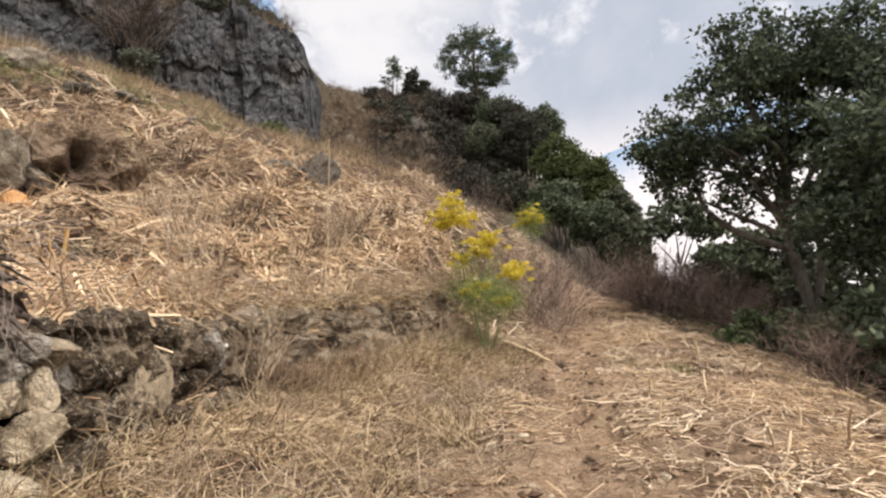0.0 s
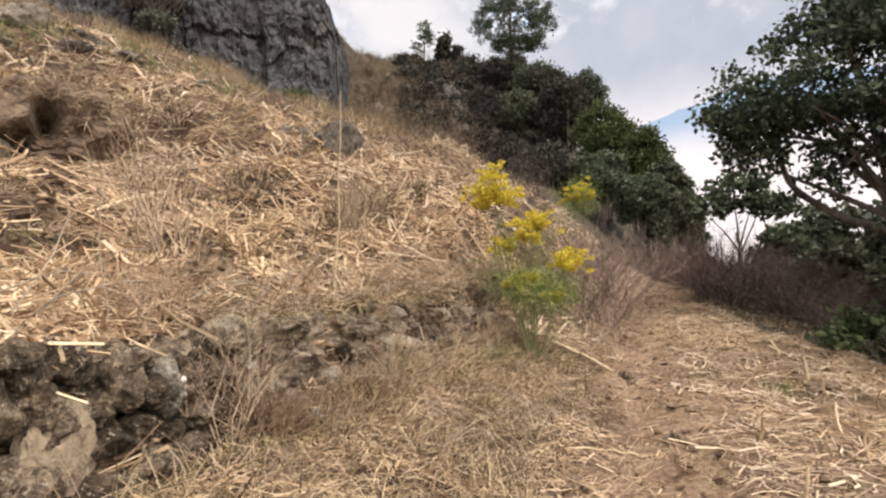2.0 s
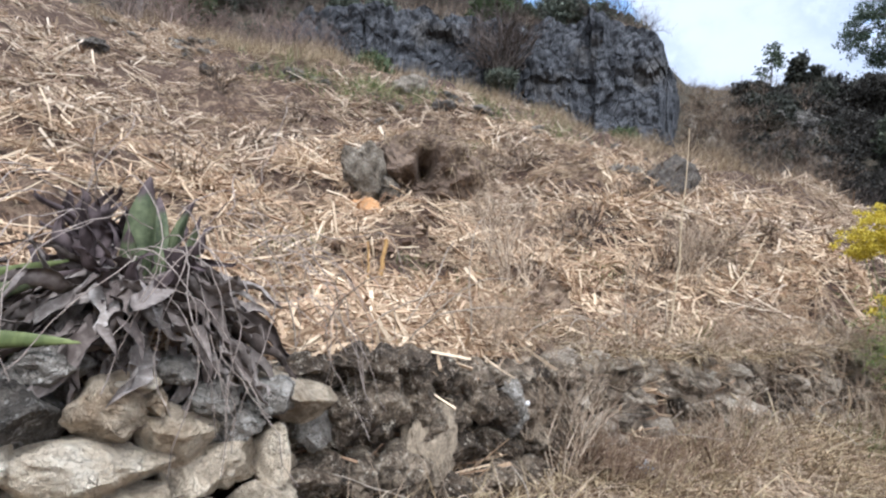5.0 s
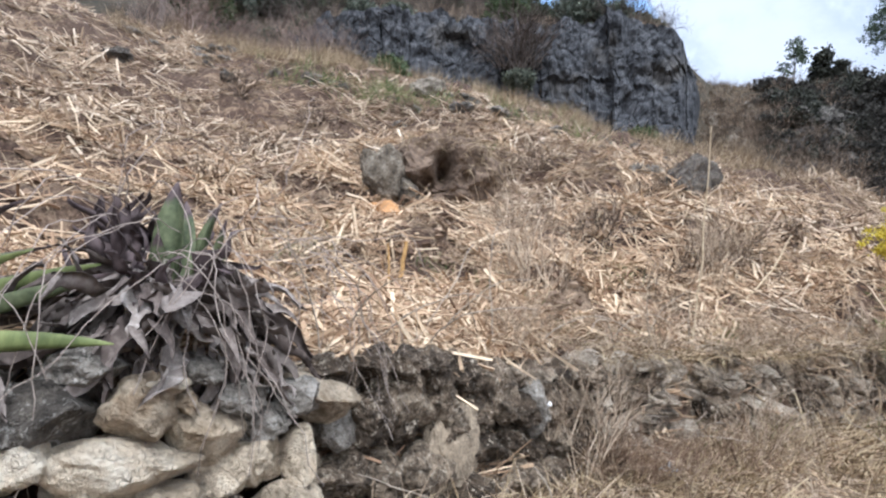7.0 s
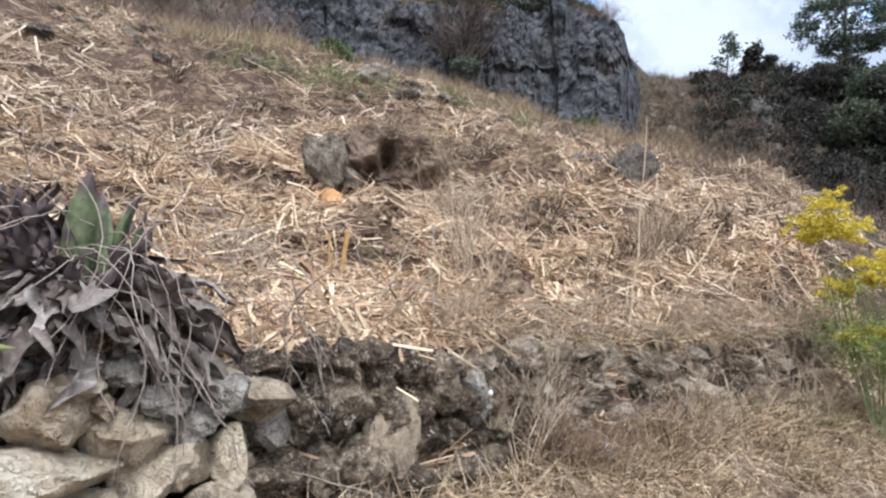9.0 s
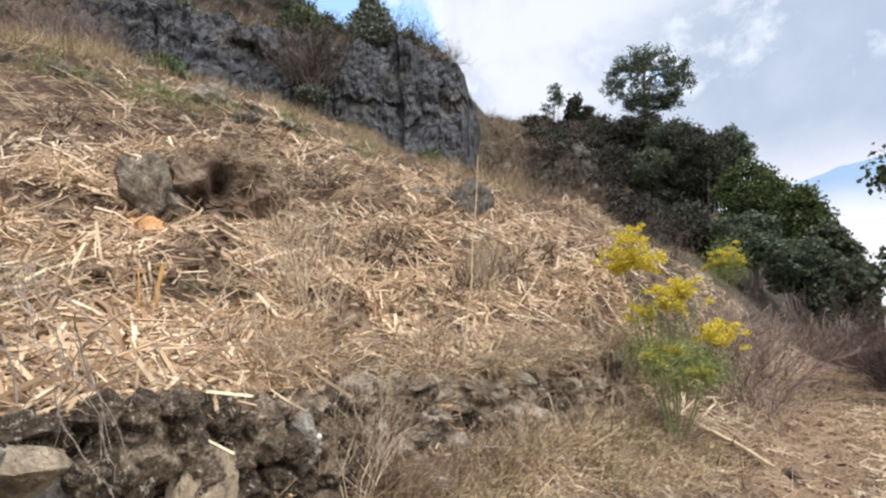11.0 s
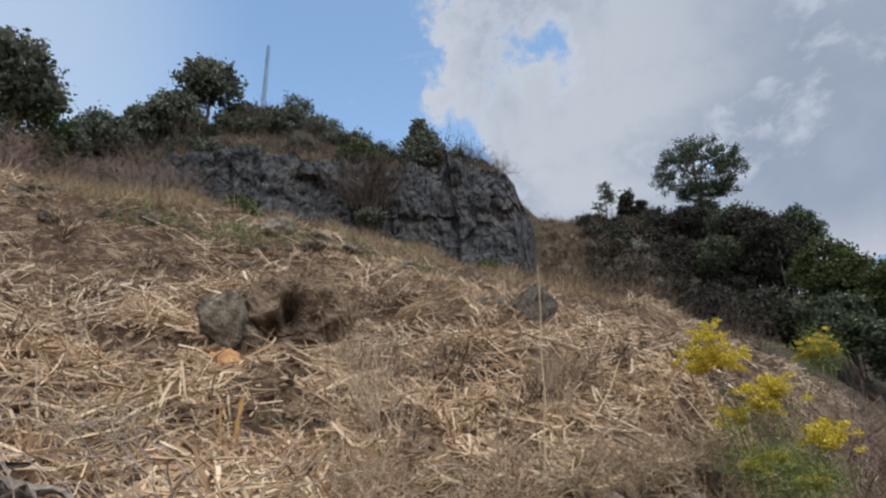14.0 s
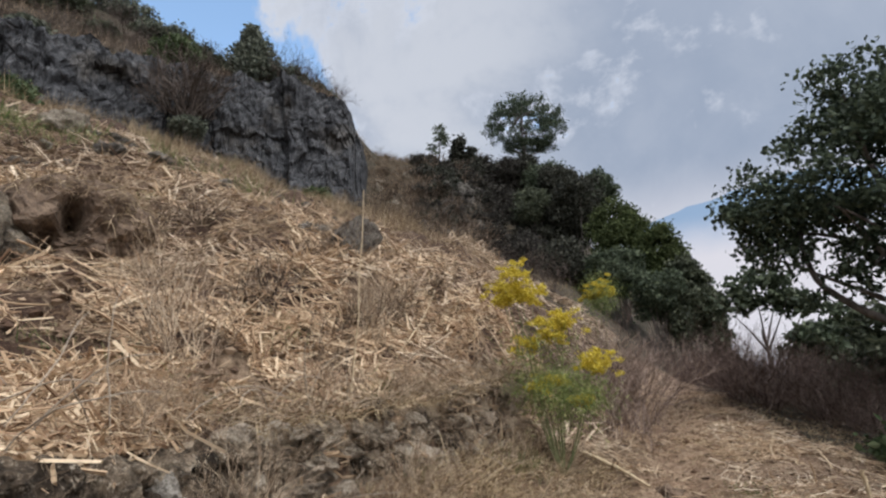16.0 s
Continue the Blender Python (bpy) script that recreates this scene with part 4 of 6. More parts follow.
def shreds(name, x, y, lmin, lmax, wide, label):
    n = len(x)
    nrm = normals(x, y)
    base = np.stack([x, y, land(x, y)], -1) + nrm * RNG.uniform(0.01, 0.10, n)[:, None]
    d = RNG.normal(size=(n, 3))
    d = unit(d - nrm * (d * nrm).sum(-1, keepdims=True) + nrm * RNG.uniform(-0.1, 0.9, n)[:, None])
    v, f = ribbons(base, d, RNG.uniform(lmin, lmax, n), RNG.uniform(0.35, 1.3, n) * wide, RNG.uniform(0.1, 0.7, n), 3)
    return tagged(new(name, mesh_of(name, v, f, M_SHRED)), label, "straw", kind="stuff")


def into_grass(x, y):
    """0 on the straw slope, 1 in the belt of rank grass under the crag."""
    r, az = np.hypot(x, y), np.degrees(np.arctan2(-x, y))
    el = np.degrees(np.arctan2(land(x, y) - EYE, r)) + 5.0 * fbm(x * 0.45, y * 0.45, 3, 9)
    belt = np.interp(az, [18, 24, 30, 38, 46, 56, 66, 80], [0.0, 0.1, 0.3, 0.6, 0.7, 0.5, 0.2, 0.0])
    return smooth(el - np.interp(az, NEAR_AZ, NEAR_EL) + belt, -0.5, 0.5) * (az > 18) * (r > 11)


def on_slope(x, y):
    r = np.hypot(x, y)
    az = np.degrees(np.arctan2(-x, y))
    across, away = (x - bx) * ACROSS.x + (y - by) * ACROSS.y, (x - bx) * AWAY.x + (y - by) * AWAY.y
    bare = ((across - 0.60) / 0.90) ** 2 + ((away - 0.02) / 0.36) ** 2 < 0.7 + 0.5 * RNG.random(len(x))
    return ~bare & (x < wall_x(y) + 0.02 + 1.3 * smooth(y, 7.6, 9.0)) & (r < 23.5) & (az < 92) & (into_grass(x, y) < 0.25 + 0.5 * RNG.random(len(x)))


def clumpy(x, y, scale, lo, hi, seed):
    """Chance to keep a piece: in drifts, and seldom on steep bare faces."""
    lies = smooth(normals(x, y, 0.08)[:, 2], 0.60, 0.84)
    return (RNG.random(len(x)) < 0.12 + 0.88 * lies) & (RNG.random(len(x)) < smooth(fbm(x * scale, y * scale, 3, seed), lo, hi))


def build_straw():
    x, y = scatter(62000, (-9.5, -2.6), (-0.6, 11.5), lambda x, y: on_slope(x, y) & clumpy(x, y, 1.25, -0.08, 0.13, 55))
    litter("straw", x, y, 0.12, 0.90, 0.004, 0.019, 0.30, "cut maize stalks and straw strewn over the slope", None, 0.45, True)
    x, y = scatter(120000, (-21, -2.4), (-1, 22), lambda x, y: on_slope(x, y) & (np.hypot(x, y) > 8) & clumpy(x, y, 0.85, -0.16, 0.14, 56))
    litter("straw", x, y, 0.15, 1.0, 0.008, 0.024, 0.30, "cut maize stalks and straw strewn over the upper slope", M_STALK2, 0.4)
    x, y = scatter(17000, (-2.7, 0.3), (6.5, 21), lambda x, y: (x < wall_x(y) + 1.3 * smooth(y, 7.6, 9.0)) & (x < -0.4 + 0.02 * y) & clumpy(x, y, 1.0, -0.14, 0.14, 54))
    litter("straw", x, y, 0.15, 0.9, 0.006, 0.020, 0.28, "cut maize stalks strewn over the bank above the path", M_STALK2, 0.35)
    # curled shreds of maize leaf among the stalks
    x, y = scatter(46000, (-9.5, -2.2), (-0.6, 12), lambda x, y: on_slope(x, y) & clumpy(x, y, 1.5, -0.18, 0.16, 52))
    shreds("leaf_shreds", x, y, 0.12, 0.55, 0.010, "curled shreds of dry maize leaf on the slope")
    x, y = scatter(46000, (-20, -2.4), (-1, 21), lambda x, y: on_slope(x, y) & (np.hypot(x, y) > 8.5) & clumpy(x, y, 1.0, -0.2, 0.16, 53))
    shreds("leaf_shreds", x, y, 0.18, 0.6, 0.018, "curled shreds of dry maize leaf on the upper slope")
    # a loose fringe down to the lip of the wall
    x, y = scatter(34000, (-4.6, -1.0), (1.2, 9.5), lambda x, y: (x < wall_x(y) + 0.04) & (x > wall_x(y) - 1.7) & (fbm(x * 1.6, y * 1.6, 3, 59) > -0.12 + 0.1 * RNG.random(len(x))))
    litter("straw", x, y, 0.08, 0.62, 0.005, 0.018, 0.34, "loose straw and leaf shreds along the top of the wall", None, 0.7, True)
    x, y = scatter(80000, (-2.2, 4.2), (-0.5, 15), lambda x, y: (x > wall_x(y) + 0.3) & (x < brush_edge(y) + 0.3) & clumpy(x, y, 1.2, -0.18, 0.18, 57) & (RNG.random(len(x)) < 0.22 + 0.78 * smooth(np.abs(x - 0.35 - 0.03 * y), 0.3, 0.9)))
    litter("straw", x, y, 0.04, 0.28, 0.002, 0.007, 0.20, "broken straw trodden into the path", None, 0.9)
    x, y = scatter(9000, (0.7, 4.0), (0.4, 13), lambda x, y: (x < brush_edge(y) + 0.2) & (x > 0.75 + 0.03 * y) & clumpy(x, y, 1.1, -0.06, 0.2, 60))
    litter("straw", x, y, 0.12, 0.55, 0.004, 0.012, 0.22, "maize stalks strewn beside the path", M_STALK2, 0.8, True)
    # chaff and small shreds that cover the soil
    x, y = scatter(110000, (-12, 4.2), (-0.6, 14), lambda x, y: clumpy(x, y, 2.0, -0.24, 0.2, 58) & (RNG.random(len(x)) < 0.5 + 0.5 * smooth(np.abs(x - 0.35 - 0.03 * y), 0.3, 1.0)) & ((x < wall_x(y) - 0.1) | (x > wall_x(y) + 0.25)))
    p = np.stack([x, y, land(x, y) + RNG.uniform(0.005, 0.03, len(x))], -1)
    v, f = leaf_quads(p, RNG.uniform(0.004, 0.016, len(x)) * (0.5 + 0.11 * np.hypot(x, y)), 0.0, 3.6)
    tagged(new("chaff", mesh_of("chaff", v, f, M_CHAFF)), "shredded dry leaves and chaff on the soil", "straw", kind="stuff")


build_straw()


def crumbs(name, x, y, smin, smax, mat, label):
    """Small broken lumps, one island each."""
    n = len(x)
    s = smin + (smax - smin) * RNG.random(n) ** 3
    corner = np.array([[1, 0, 0], [-1, 0, 0], [0, 1, 0], [0, -1, 0], [0, 0, 0.7], [0, 0, -0.7]], float)
    v = corner[None] * RNG.uniform(0.5, 1.3, (n, 6, 1)) + RNG.normal(0, 0.22, (n, 6, 3))
    v = v * s[:, None, None] + np.stack([x, y, land(x, y) + 0.2 * s], -1)[:, None]
    f = np.array([[0, 2, 4], [2, 1, 4], [1, 3, 4], [3, 0, 4], [2, 0, 5], [1, 2, 5], [3, 1, 5], [0, 3, 5]])
    me = mesh_of(name, v.reshape(-1, 3), (f[None] + (np.arange(n) * 6)[:, None, None]).reshape(-1, 3), mat)
    return tagged(new(name, me), label, "soil", kind="stuff")


M_CRUMB = make_piece("soil_crumbs", [(0.1, (0.06, 0.036, 0.024)), (0.55, (0.17, 0.108, 0.068)), (0.9, (0.36, 0.27, 0.185))], 0.95)
x, y = scatter(5200, (-1.4, 4.4), (0.3, 13), lambda x, y: clumpy(x, y, 1.3, -0.2, 0.22, 72))
crumbs("soil_crumbs", x, y, 0.008, 0.055, M_CRUMB, "crumbs of brown soil and stone on the path")
x, y = scatter(9000, (-12, -2.8), (-0.6, 13), lambda x, y: on_slope(x, y) & (fbm(x * 1.25, y * 1.25, 3, 55) < 0.05))
crumbs("soil_crumbs", x, y, 0.012, 0.09, M_CRUMB, "dark clods of soil between the stalks")


def blades(name, x, y, lmin, lmax, wide, spread, sag, mat, label, category="grass", steps=3):
    n = len(x)
    base = np.stack([x, y, land(x, y) - 0.02], -1)
    lean = unit(RNG.normal(0, spread, (n, 3)) * [1, 1, 0.2] + [0, 0, 1])
    length = RNG.uniform(lmin, lmax, n)
    v, f = ribbons(base, lean, length, RNG.uniform(0.6, 1.3, n) * wide, np.abs(RNG.normal(0, sag, n)), steps)
    return tagged(new(name, mesh_of(name, v, f, mat)), label, category, kind="stuff")


def tufted(x, y, per, radius):
    n = len(x) * per
    return np.repeat(x, per) + RNG.normal(0, radius, n), np.repeat(y, per) + RNG.normal(0, radius, n)


def build_grass():
    # matted dry grass between wall and path
    x, y = scatter(2300, (-2.45, -0.1), (-0.8, 8.5), lambda x, y: (x > wall_x(y) + 0.15) & (RNG.random(len(x)) < smooth(-x, 0.0, 0.9)) & clumpy(x, y, 1.8, -0.22, 0.1, 65))
    x, y = tufted(x, y, 18, 0.10)
    blades("dry_grass", x, y, 0.08, 0.42, 0.0115, 1.5, 0.55, M_GRASS, "matted straw-coloured grass at the foot of the wall")
    x, y = scatter(260, (-2.6, -0.9), (2.9, 8.6), lambda x, y: (x > wall_x(y) + 0.12) & (x < wall_x(y) + 0.75) & (RNG.random(len(x)) < smooth(y, 2.6, 4.2)))
    x, y = tufted(x, y, 22, 0.08)
    blades("dry_grass", x, y, 0.14, 0.40, 0.009, 1.2, 0.5, M_GRASS, "tall dry grass standing against the wall")
    # long limp stems tangled over it
    x, y = scatter(9000, (-2.4, 0.4), (-0.5, 9), lambda x, y: (x > wall_x(y) + 0.15) & (RNG.random(len(x)) < smooth(-x, -0.3, 0.8)))
    blades("dead_grass", x, y, 0.22, 0.7, 0.0075, 1.8, 0.6, M_DEAD, "limp brown stems tangled in the grass")
    x, y = scatter(2600, (0.6, 4.2), (0.5, 13), lambda x, y: clumpy(x, y, 0.9, -0.1, 0.25, 61))
    x, y = tufted(x, y, 9, 0.07)
    blades("dry_grass", x, y, 0.05, 0.2, 0.006, 1.0, 0.35, M_GRASS, "thin dry grass beside the path")
    # the slope
    x, y = scatter(2600, (-12, -2.7), (-1, 14), lambda x, y: on_slope(x, y) & clumpy(x, y, 0.7, -0.05, 0.28, 62))
    x, y = tufted(x, y, 8, 0.07)
    blades("dry_grass", x, y, 0.08, 0.32, 0.007, 0.6, 0.3, M_GRASS, "dry grass tufts between the stalks")
    x, y = scatter(900, (-8, 3), (11, 25), lambda x, y: (np.degrees(np.arctan2(-x, y)) > -3) & (np.degrees(np.arctan2(-x, y)) < 24) & (x < 0.0) & clumpy(x, y, 0.5, -0.2, 0.15, 66))
    x, y = tufted(x, y, 9, 0.14)
    blades("dry_grass", x, y, 0.2, 0.6, 0.012, 0.6, 0.3, M_RANK, "dry brown grass on the bank above the path", steps=2)
    x, y = scatter(2800, (-19, -6), (21, 42), lambda x, y: (np.degrees(np.arctan2(-x, y)) > 17.5) & (np.degrees(np.arctan2(-x, y)) < 26) & (np.hypot(x, y) > 23))
    x, y = tufted(x, y, 8, 0.2)
    blades("dry_grass", x, y, 0.2, 0.6, 0.02, 0.8, 0.35, M_GAP, "brown dry grass in the gap beside the crag", steps=2)
    # rank pale grass under the crag
    def high(x, y):
        r, az = np.hypot(x, y), np.degrees(np.arctan2(-x, y))
        return (r < 25.2) & (az > 19) & (az < 84) & (into_grass(x, y) > 0.15 + 0.6 * RNG.random(len(x)))
    x, y = scatter(15000, (-25, -5), (1, 24), lambda x, y: high(x, y) & clumpy(x, y, 0.8, -0.16, 0.12, 63))
    x, y = tufted(x[::2], y[::2], 17, 0.12)
    blades("dry_grass", x, y, 0.15, 0.8, 0.013, 0.75, 0.25, M_RANK, "rank pale grass below the crag", steps=2)
    x, y = scatter(9000, (-25, -5), (1, 24), lambda x, y: high(x, y) & clumpy(x, y, 0.4, -0.05, 0.2, 67))
    x, y = tufted(x, y, 8, 0.14)
    blades("dry_grass", x, y, 0.3, 0.9, 0.012, 0.4, 0.2, M_GRASS, "tall golden grass below the crag", steps=2)
    def brow(x, y):
        r, az = np.hypot(x, y), np.degrees(np.arctan2(-x, y))
        return (r > 26.6) & (r < 33) & (az > 27) & (az < 70)
    x, y = scatter(5200, (-32, -10), (8, 32), brow)
    x, y = tufted(x, y, 8, 0.2)
    blades("dry_grass", x, y, 0.3, 0.9, 0.02, 0.5, 0.2, M_HEAP, "brown grass on top of the crag", steps=2)
    x, y = scatter(4000, (-25, -5), (1, 24), lambda x, y: high(x, y) & clumpy(x, y, 0.35, 0.08, 0.25, 64))
    x, y = tufted(x[::3], y[::3], 12, 0.14)
    blades("green_grass", x, y, 0.25, 0.7, 0.018, 0.4, 0.16, M_GREEN, "grey-green weeds among the dry grass below the crag", steps=2)
    # small green weeds here and there
    for az, el, n, h in ((47, 1.5, 160, 0.22), (40, -1.0, 90, 0.2), (22.2, -4.5, 260, 0.3), (28, -10, 120, 0.18), (65.5, 2.5, 150, 0.3), (10, -8.5, 160, 0.28), (-8.9, -10.5, 120, 0.15), (-15.5, -11.5, 160, 0.16), (52, 3.5, 90, 0.18), (33, 4, 120, 0.3), (58.0, 21.6, 260, 0.7), (56.6, 21.4, 160, 0.6), (51.5, 21.2, 110, 0.55), (63, 21.5, 130, 0.6), (66.5, 21.6, 120, 0.6), (43.5, 20.4, 220, 0.5), (36.5, 18.4, 220, 0.5), (46, 16.5, 120, 0.3)):
        r = slope_r(az, el, 2.4)
        cx, cy = polar(az, r)
        wide = 0.16 if r < 12 else 0.42
        x, y = cx + RNG.normal(0, wide, n), cy + RNG.normal(0, wide, n)
        blades("green_weed", x, y, h * 0.5, h * 1.2, 0.010 if r < 12 else 0.018, 0.5, 0.25, M_GREEN, "small green weeds sprouting in the straw", "weed")


build_grass()


def hanging_grass():
    """Dead grass that hangs over the broken end of the wall."""
    n = 2600
    y = RNG.uniform(1.2, 8.4, n)
    y = y[RNG.random(n) < 0.25 + 0.75 * smooth(y, 3.0, 4.2)]
    n = len(y)
    x = wall_x(y) + RNG.uniform(-0.22, 0.12, n)
    base = np.stack([x, y, land(wall_x(y) - 0.35, y) - RNG.random(n) ** 2 * 0.4 + 0.03], -1)
    lean = unit(np.stack([RNG.uniform(-0.4, 1.0, n), RNG.normal(0, 0.9, n), RNG.uniform(-0.2, 0.8, n)], -1))
    v, f = ribbons(base, lean, RNG.uniform(0.15, 0.5, n), RNG.uniform(0.003, 0.007, n), np.abs(RNG.normal(0.5, 0.35, n)), 4)
    tagged(new("dead_grass", mesh_of("dead_grass", v, f, M_DEAD)), "grey dead grass hanging over the wall", "grass", kind="stuff")


hanging_grass()


def lip_grass():
    """Pale straw and grass spilling over the low end of the wall."""
    n = 2600
    y = RNG.uniform(2.7, 8.2, n)
    y = y[fbm(y * 1.3, 0 * y, 3, 83) + 0.35 * smooth(y, 3.0, 4.5) > 0.10 + 0.2 * (RNG.random(n) - 0.5)]
    n = len(y)
    x = wall_x(y) + RNG.uniform(-0.45, 0.10, n)
    base = np.stack([x, y, np.maximum(land(x, y), land(wall_x(y) - 0.35, y) - 0.12) + RNG.uniform(0, 0.05, n)], -1)
    lean = unit(np.stack([RNG.uniform(0.0, 1.2, n), RNG.normal(0, 0.8, n), RNG.uniform(0.0, 0.7, n)], -1))
    v, f = ribbons(base, lean, RNG.uniform(0.12, 0.42, n), RNG.uniform(0.004, 0.010, n), np.abs(RNG.normal(0.45, 0.3, n)), 4)
    tagged(new("dry_grass", mesh_of("dry_grass", v, f, M_GRASS)), "pale straw and grass spilling over the low wall", "grass", kind="stuff")


lip_grass()


def twig_mesh(name, stems, height, spread, forks, thick, mat, curl=0.35):
    """Bare branching twigs from one root, as separate tapered pieces."""
    a = RNG.uniform(0, 2 * math.pi, stems)
    out = RNG.random(stems) ** 0.6
    d = unit(np.stack([np.cos(a) * out * spread, np.sin(a) * out * spread, np.ones(stems)], -1))
    p = np.stack([np.cos(a), np.sin(a), 0 * a], -1) * (RNG.random(stems) * 0.12 * height * spread)[:, None]
    p0, p1, ra, rb = [], [], [], []
    seg = height * RNG.uniform(0.28, 0.42, stems)
    rad = np.full(stems, thick)
    for level in range(forks):
        q = p + d * seg[:, None]
        p0.append(p), p1.append(q), ra.append(rad), rb.append(rad * 0.72)
        k = 2 if level < forks - 1 else 1
        p, d, seg, rad = np.repeat(q, k, 0), np.repeat(d, k, 0), np.repeat(seg, k) * RNG.uniform(0.62, 0.95, len(q) * k), np.repeat(rad, k) * 0.68
        d = unit(d + RNG.normal(0, curl, d.shape) + [0, 0, 0.05])
    v, f = prisms(np.concatenate(p0), np.concatenate(p1), np.concatenate(ra), np.concatenate(rb), 3)
    return mesh_of(name, v, f, mat)


def plant_twigs(name, me, x, y, s, label, category, group="", z=None):
    ob = new(name, me)
    ob.location, ob.scale = (x, y, (at(x, y) if z is None else z) - 0.04), (s, s, s * rnd.uniform(0.85, 1.15))
    ob.rotation_euler = (0, 0, rnd.uniform(0, 6.28))
    return tagged(ob, label, category, group)


def build_weeds():
    weed = [twig_mesh("dead_weed", 16, 0.62, 0.9, 4, 0.0042, M_DEAD, 0.4) for _ in range(4)]
    tall = [twig_mesh("dead_weed", 8, 0.9, 0.6, 4, 0.0052, M_DEAD, 0.34) for _ in range(3)]
    # along the top and the face of the wall
    for k in range(16):
        y = 2.6 + 5.2 * rnd.random()
        x = float(wall_x(y)) + rnd.uniform(-0.4, 0.22)
        z = wall_top(y) if x < wall_x(y) + 0.05 else wall_foot(y) + rnd.uniform(0, 0.4)
        plant_twigs("dead_weed", weed[k % 4], x, y, rnd.uniform(0.35, 0.8), "tangled dead brown weed on the terrace wall", "weed", "weeds on the wall", z)
    # pale brittle stems tangled along the lip
    for k in range(10):
        y = 2.4 + 5.4 * rnd.random()
        x = float(wall_x(y)) + rnd.uniform(-0.55, 0.02)
        plant_twigs("dead_weed", weed[k % 4], x, y, rnd.uniform(0.3, 0.62), "tangled pale dry weed on the terrace wall", "weed", "weeds on the wall", wall_top(y) - 0.02)
    for k in range(16):
        y = 3.1 + 4.6 * rnd.random()
        x = float(wall_x(y)) + rnd.uniform(0.15, 0.6)
        plant_twigs("dead_weed", (tall if k % 2 else weed)[k % 3], x, y, rnd.uniform(0.6, 1.05), "dry brown weed standing against the wall", "weed", "weeds at the wall's foot")
    for k in range(46):
        y = rnd.uniform(1.0, 9.0)
        x = rnd.uniform(float(wall_x(y)) + 0.5, -0.1)
        plant_twigs("dead_weed", weed[k % 4], x, y, rnd.uniform(0.25, 0.55), "low tangle of dead weed in the dry grass", "weed", "weeds in the grass")
    rust = [twig_mesh("dead_weed", 24, 0.50, 1.5, 4, 0.0046, M_RUSTWEED, 0.75) for _ in range(3)]
    for k in range(13):
        y = rnd.uniform(3.3, 4.9)
        plant_twigs("dead_weed", rust[k % 3], float(wall_x(y)) + rnd.uniform(0.15, 0.55), y, rnd.uniform(0.6, 1.0), "red-brown dead weed thicket at the wall's foot", "weed", "red-brown weeds at the wall")
    # on the slope
    for k in range(40):
        az, r = rnd.uniform(10, 80), rnd.uniform(4.6, 17)
        x, y = polar(az, r)
        if x < float(wall_x(y)) - 0.3:
            plant_twigs("dead_weed", weed[k % 4], x, y, rnd.uniform(0.25, 0.6), "grey-brown dead weed in the straw", "weed", "weeds on the slope")
    heap = [twig_mesh("dead_shrub", 24, 0.42, 2.2, 4, 0.0095, M_HEAP, 0.6) for _ in range(3)]
    for k, (az, el, s) in enumerate(((24.3, 6.2, 1.5), (26.5, 5.4, 1.3), (22.0, 7.0, 1.2), (34.5, 8.6, 1.3), (37, 7.6, 1.1), (47.5, 12.0, 1.3), (41, 15, 1.4), (60, 14.2, 1.2), (50, 16.5, 1.3), (64.5, 17.5, 1.5), (70, 14, 1.3), (66, 6.5, 0.9), (44, 5.2, 0.8), (31, 12, 1.2), (56, 19.5, 1.4), (72, 19, 1.5), (19, 8.4, 1.1), (39.5, 3.2, 0.7), (62, 9.5, 0.9), (75, 10, 1.2), (30.0, 1.4, 0.8),
                                     (29.5, 4.0, 0.9), (43, 9.2, 1.0), (58, 6.2, 0.8), (45.5, 14.0, 1.3), (54, 15.0, 1.3), (20.5, 4.8, 0.9), (27.6, 13.6, 1.1), (26.6, 12.6, 0.9))):
        x, y, z = spot(az, el, 3.4)
        plant_twigs("dead_shrub", heap[k % 3], x, y, s, "low dark dead shrub flattened on the straw slope", "shrub", "dead shrubs on the slope", z)
    for az, el, s in ((41.9, 1.0, 1.1), (43.9, 2.5, 1.2), (24.3, 3.5, 1.1), (26.0, 3.0, 1.0), (22.5, 4.5, 0.9), (65.0, 1.5, 0.7)):
        x, y, z = spot(az, el, 3.6)
        for j in range(2):
            plant_twigs("dead_weed", tall[j], x + j * 0.12, y + j * 0.1, s, "tall feathery dry weed on the slope", "weed", "tall weeds")


build_weeds()


def stick(name, p0, p1, r0, r1, mat, label, category="stick", bend=0.03):
    t = np.linspace(0, 1, 9)[:, None]
    p0, p1 = np.array(p0, float), np.array(p1, float)
    pts = p0 + (p1 - p0) * t + np.sin(t * 3.1) * bend * np.array([[0.6, 0.8, 0.3]]) * np.linalg.norm(p1 - p0)
    pts += RNG.normal(0, 0.004, pts.shape)
    v, f = tube(pts - p0, r0 + (r1 - r0) * t[:, 0], 6)
    me = mesh_of(name, v, f, mat, True)
    ob = tagged(new(name, me), label, category)
    ob.location = p0
    return ob


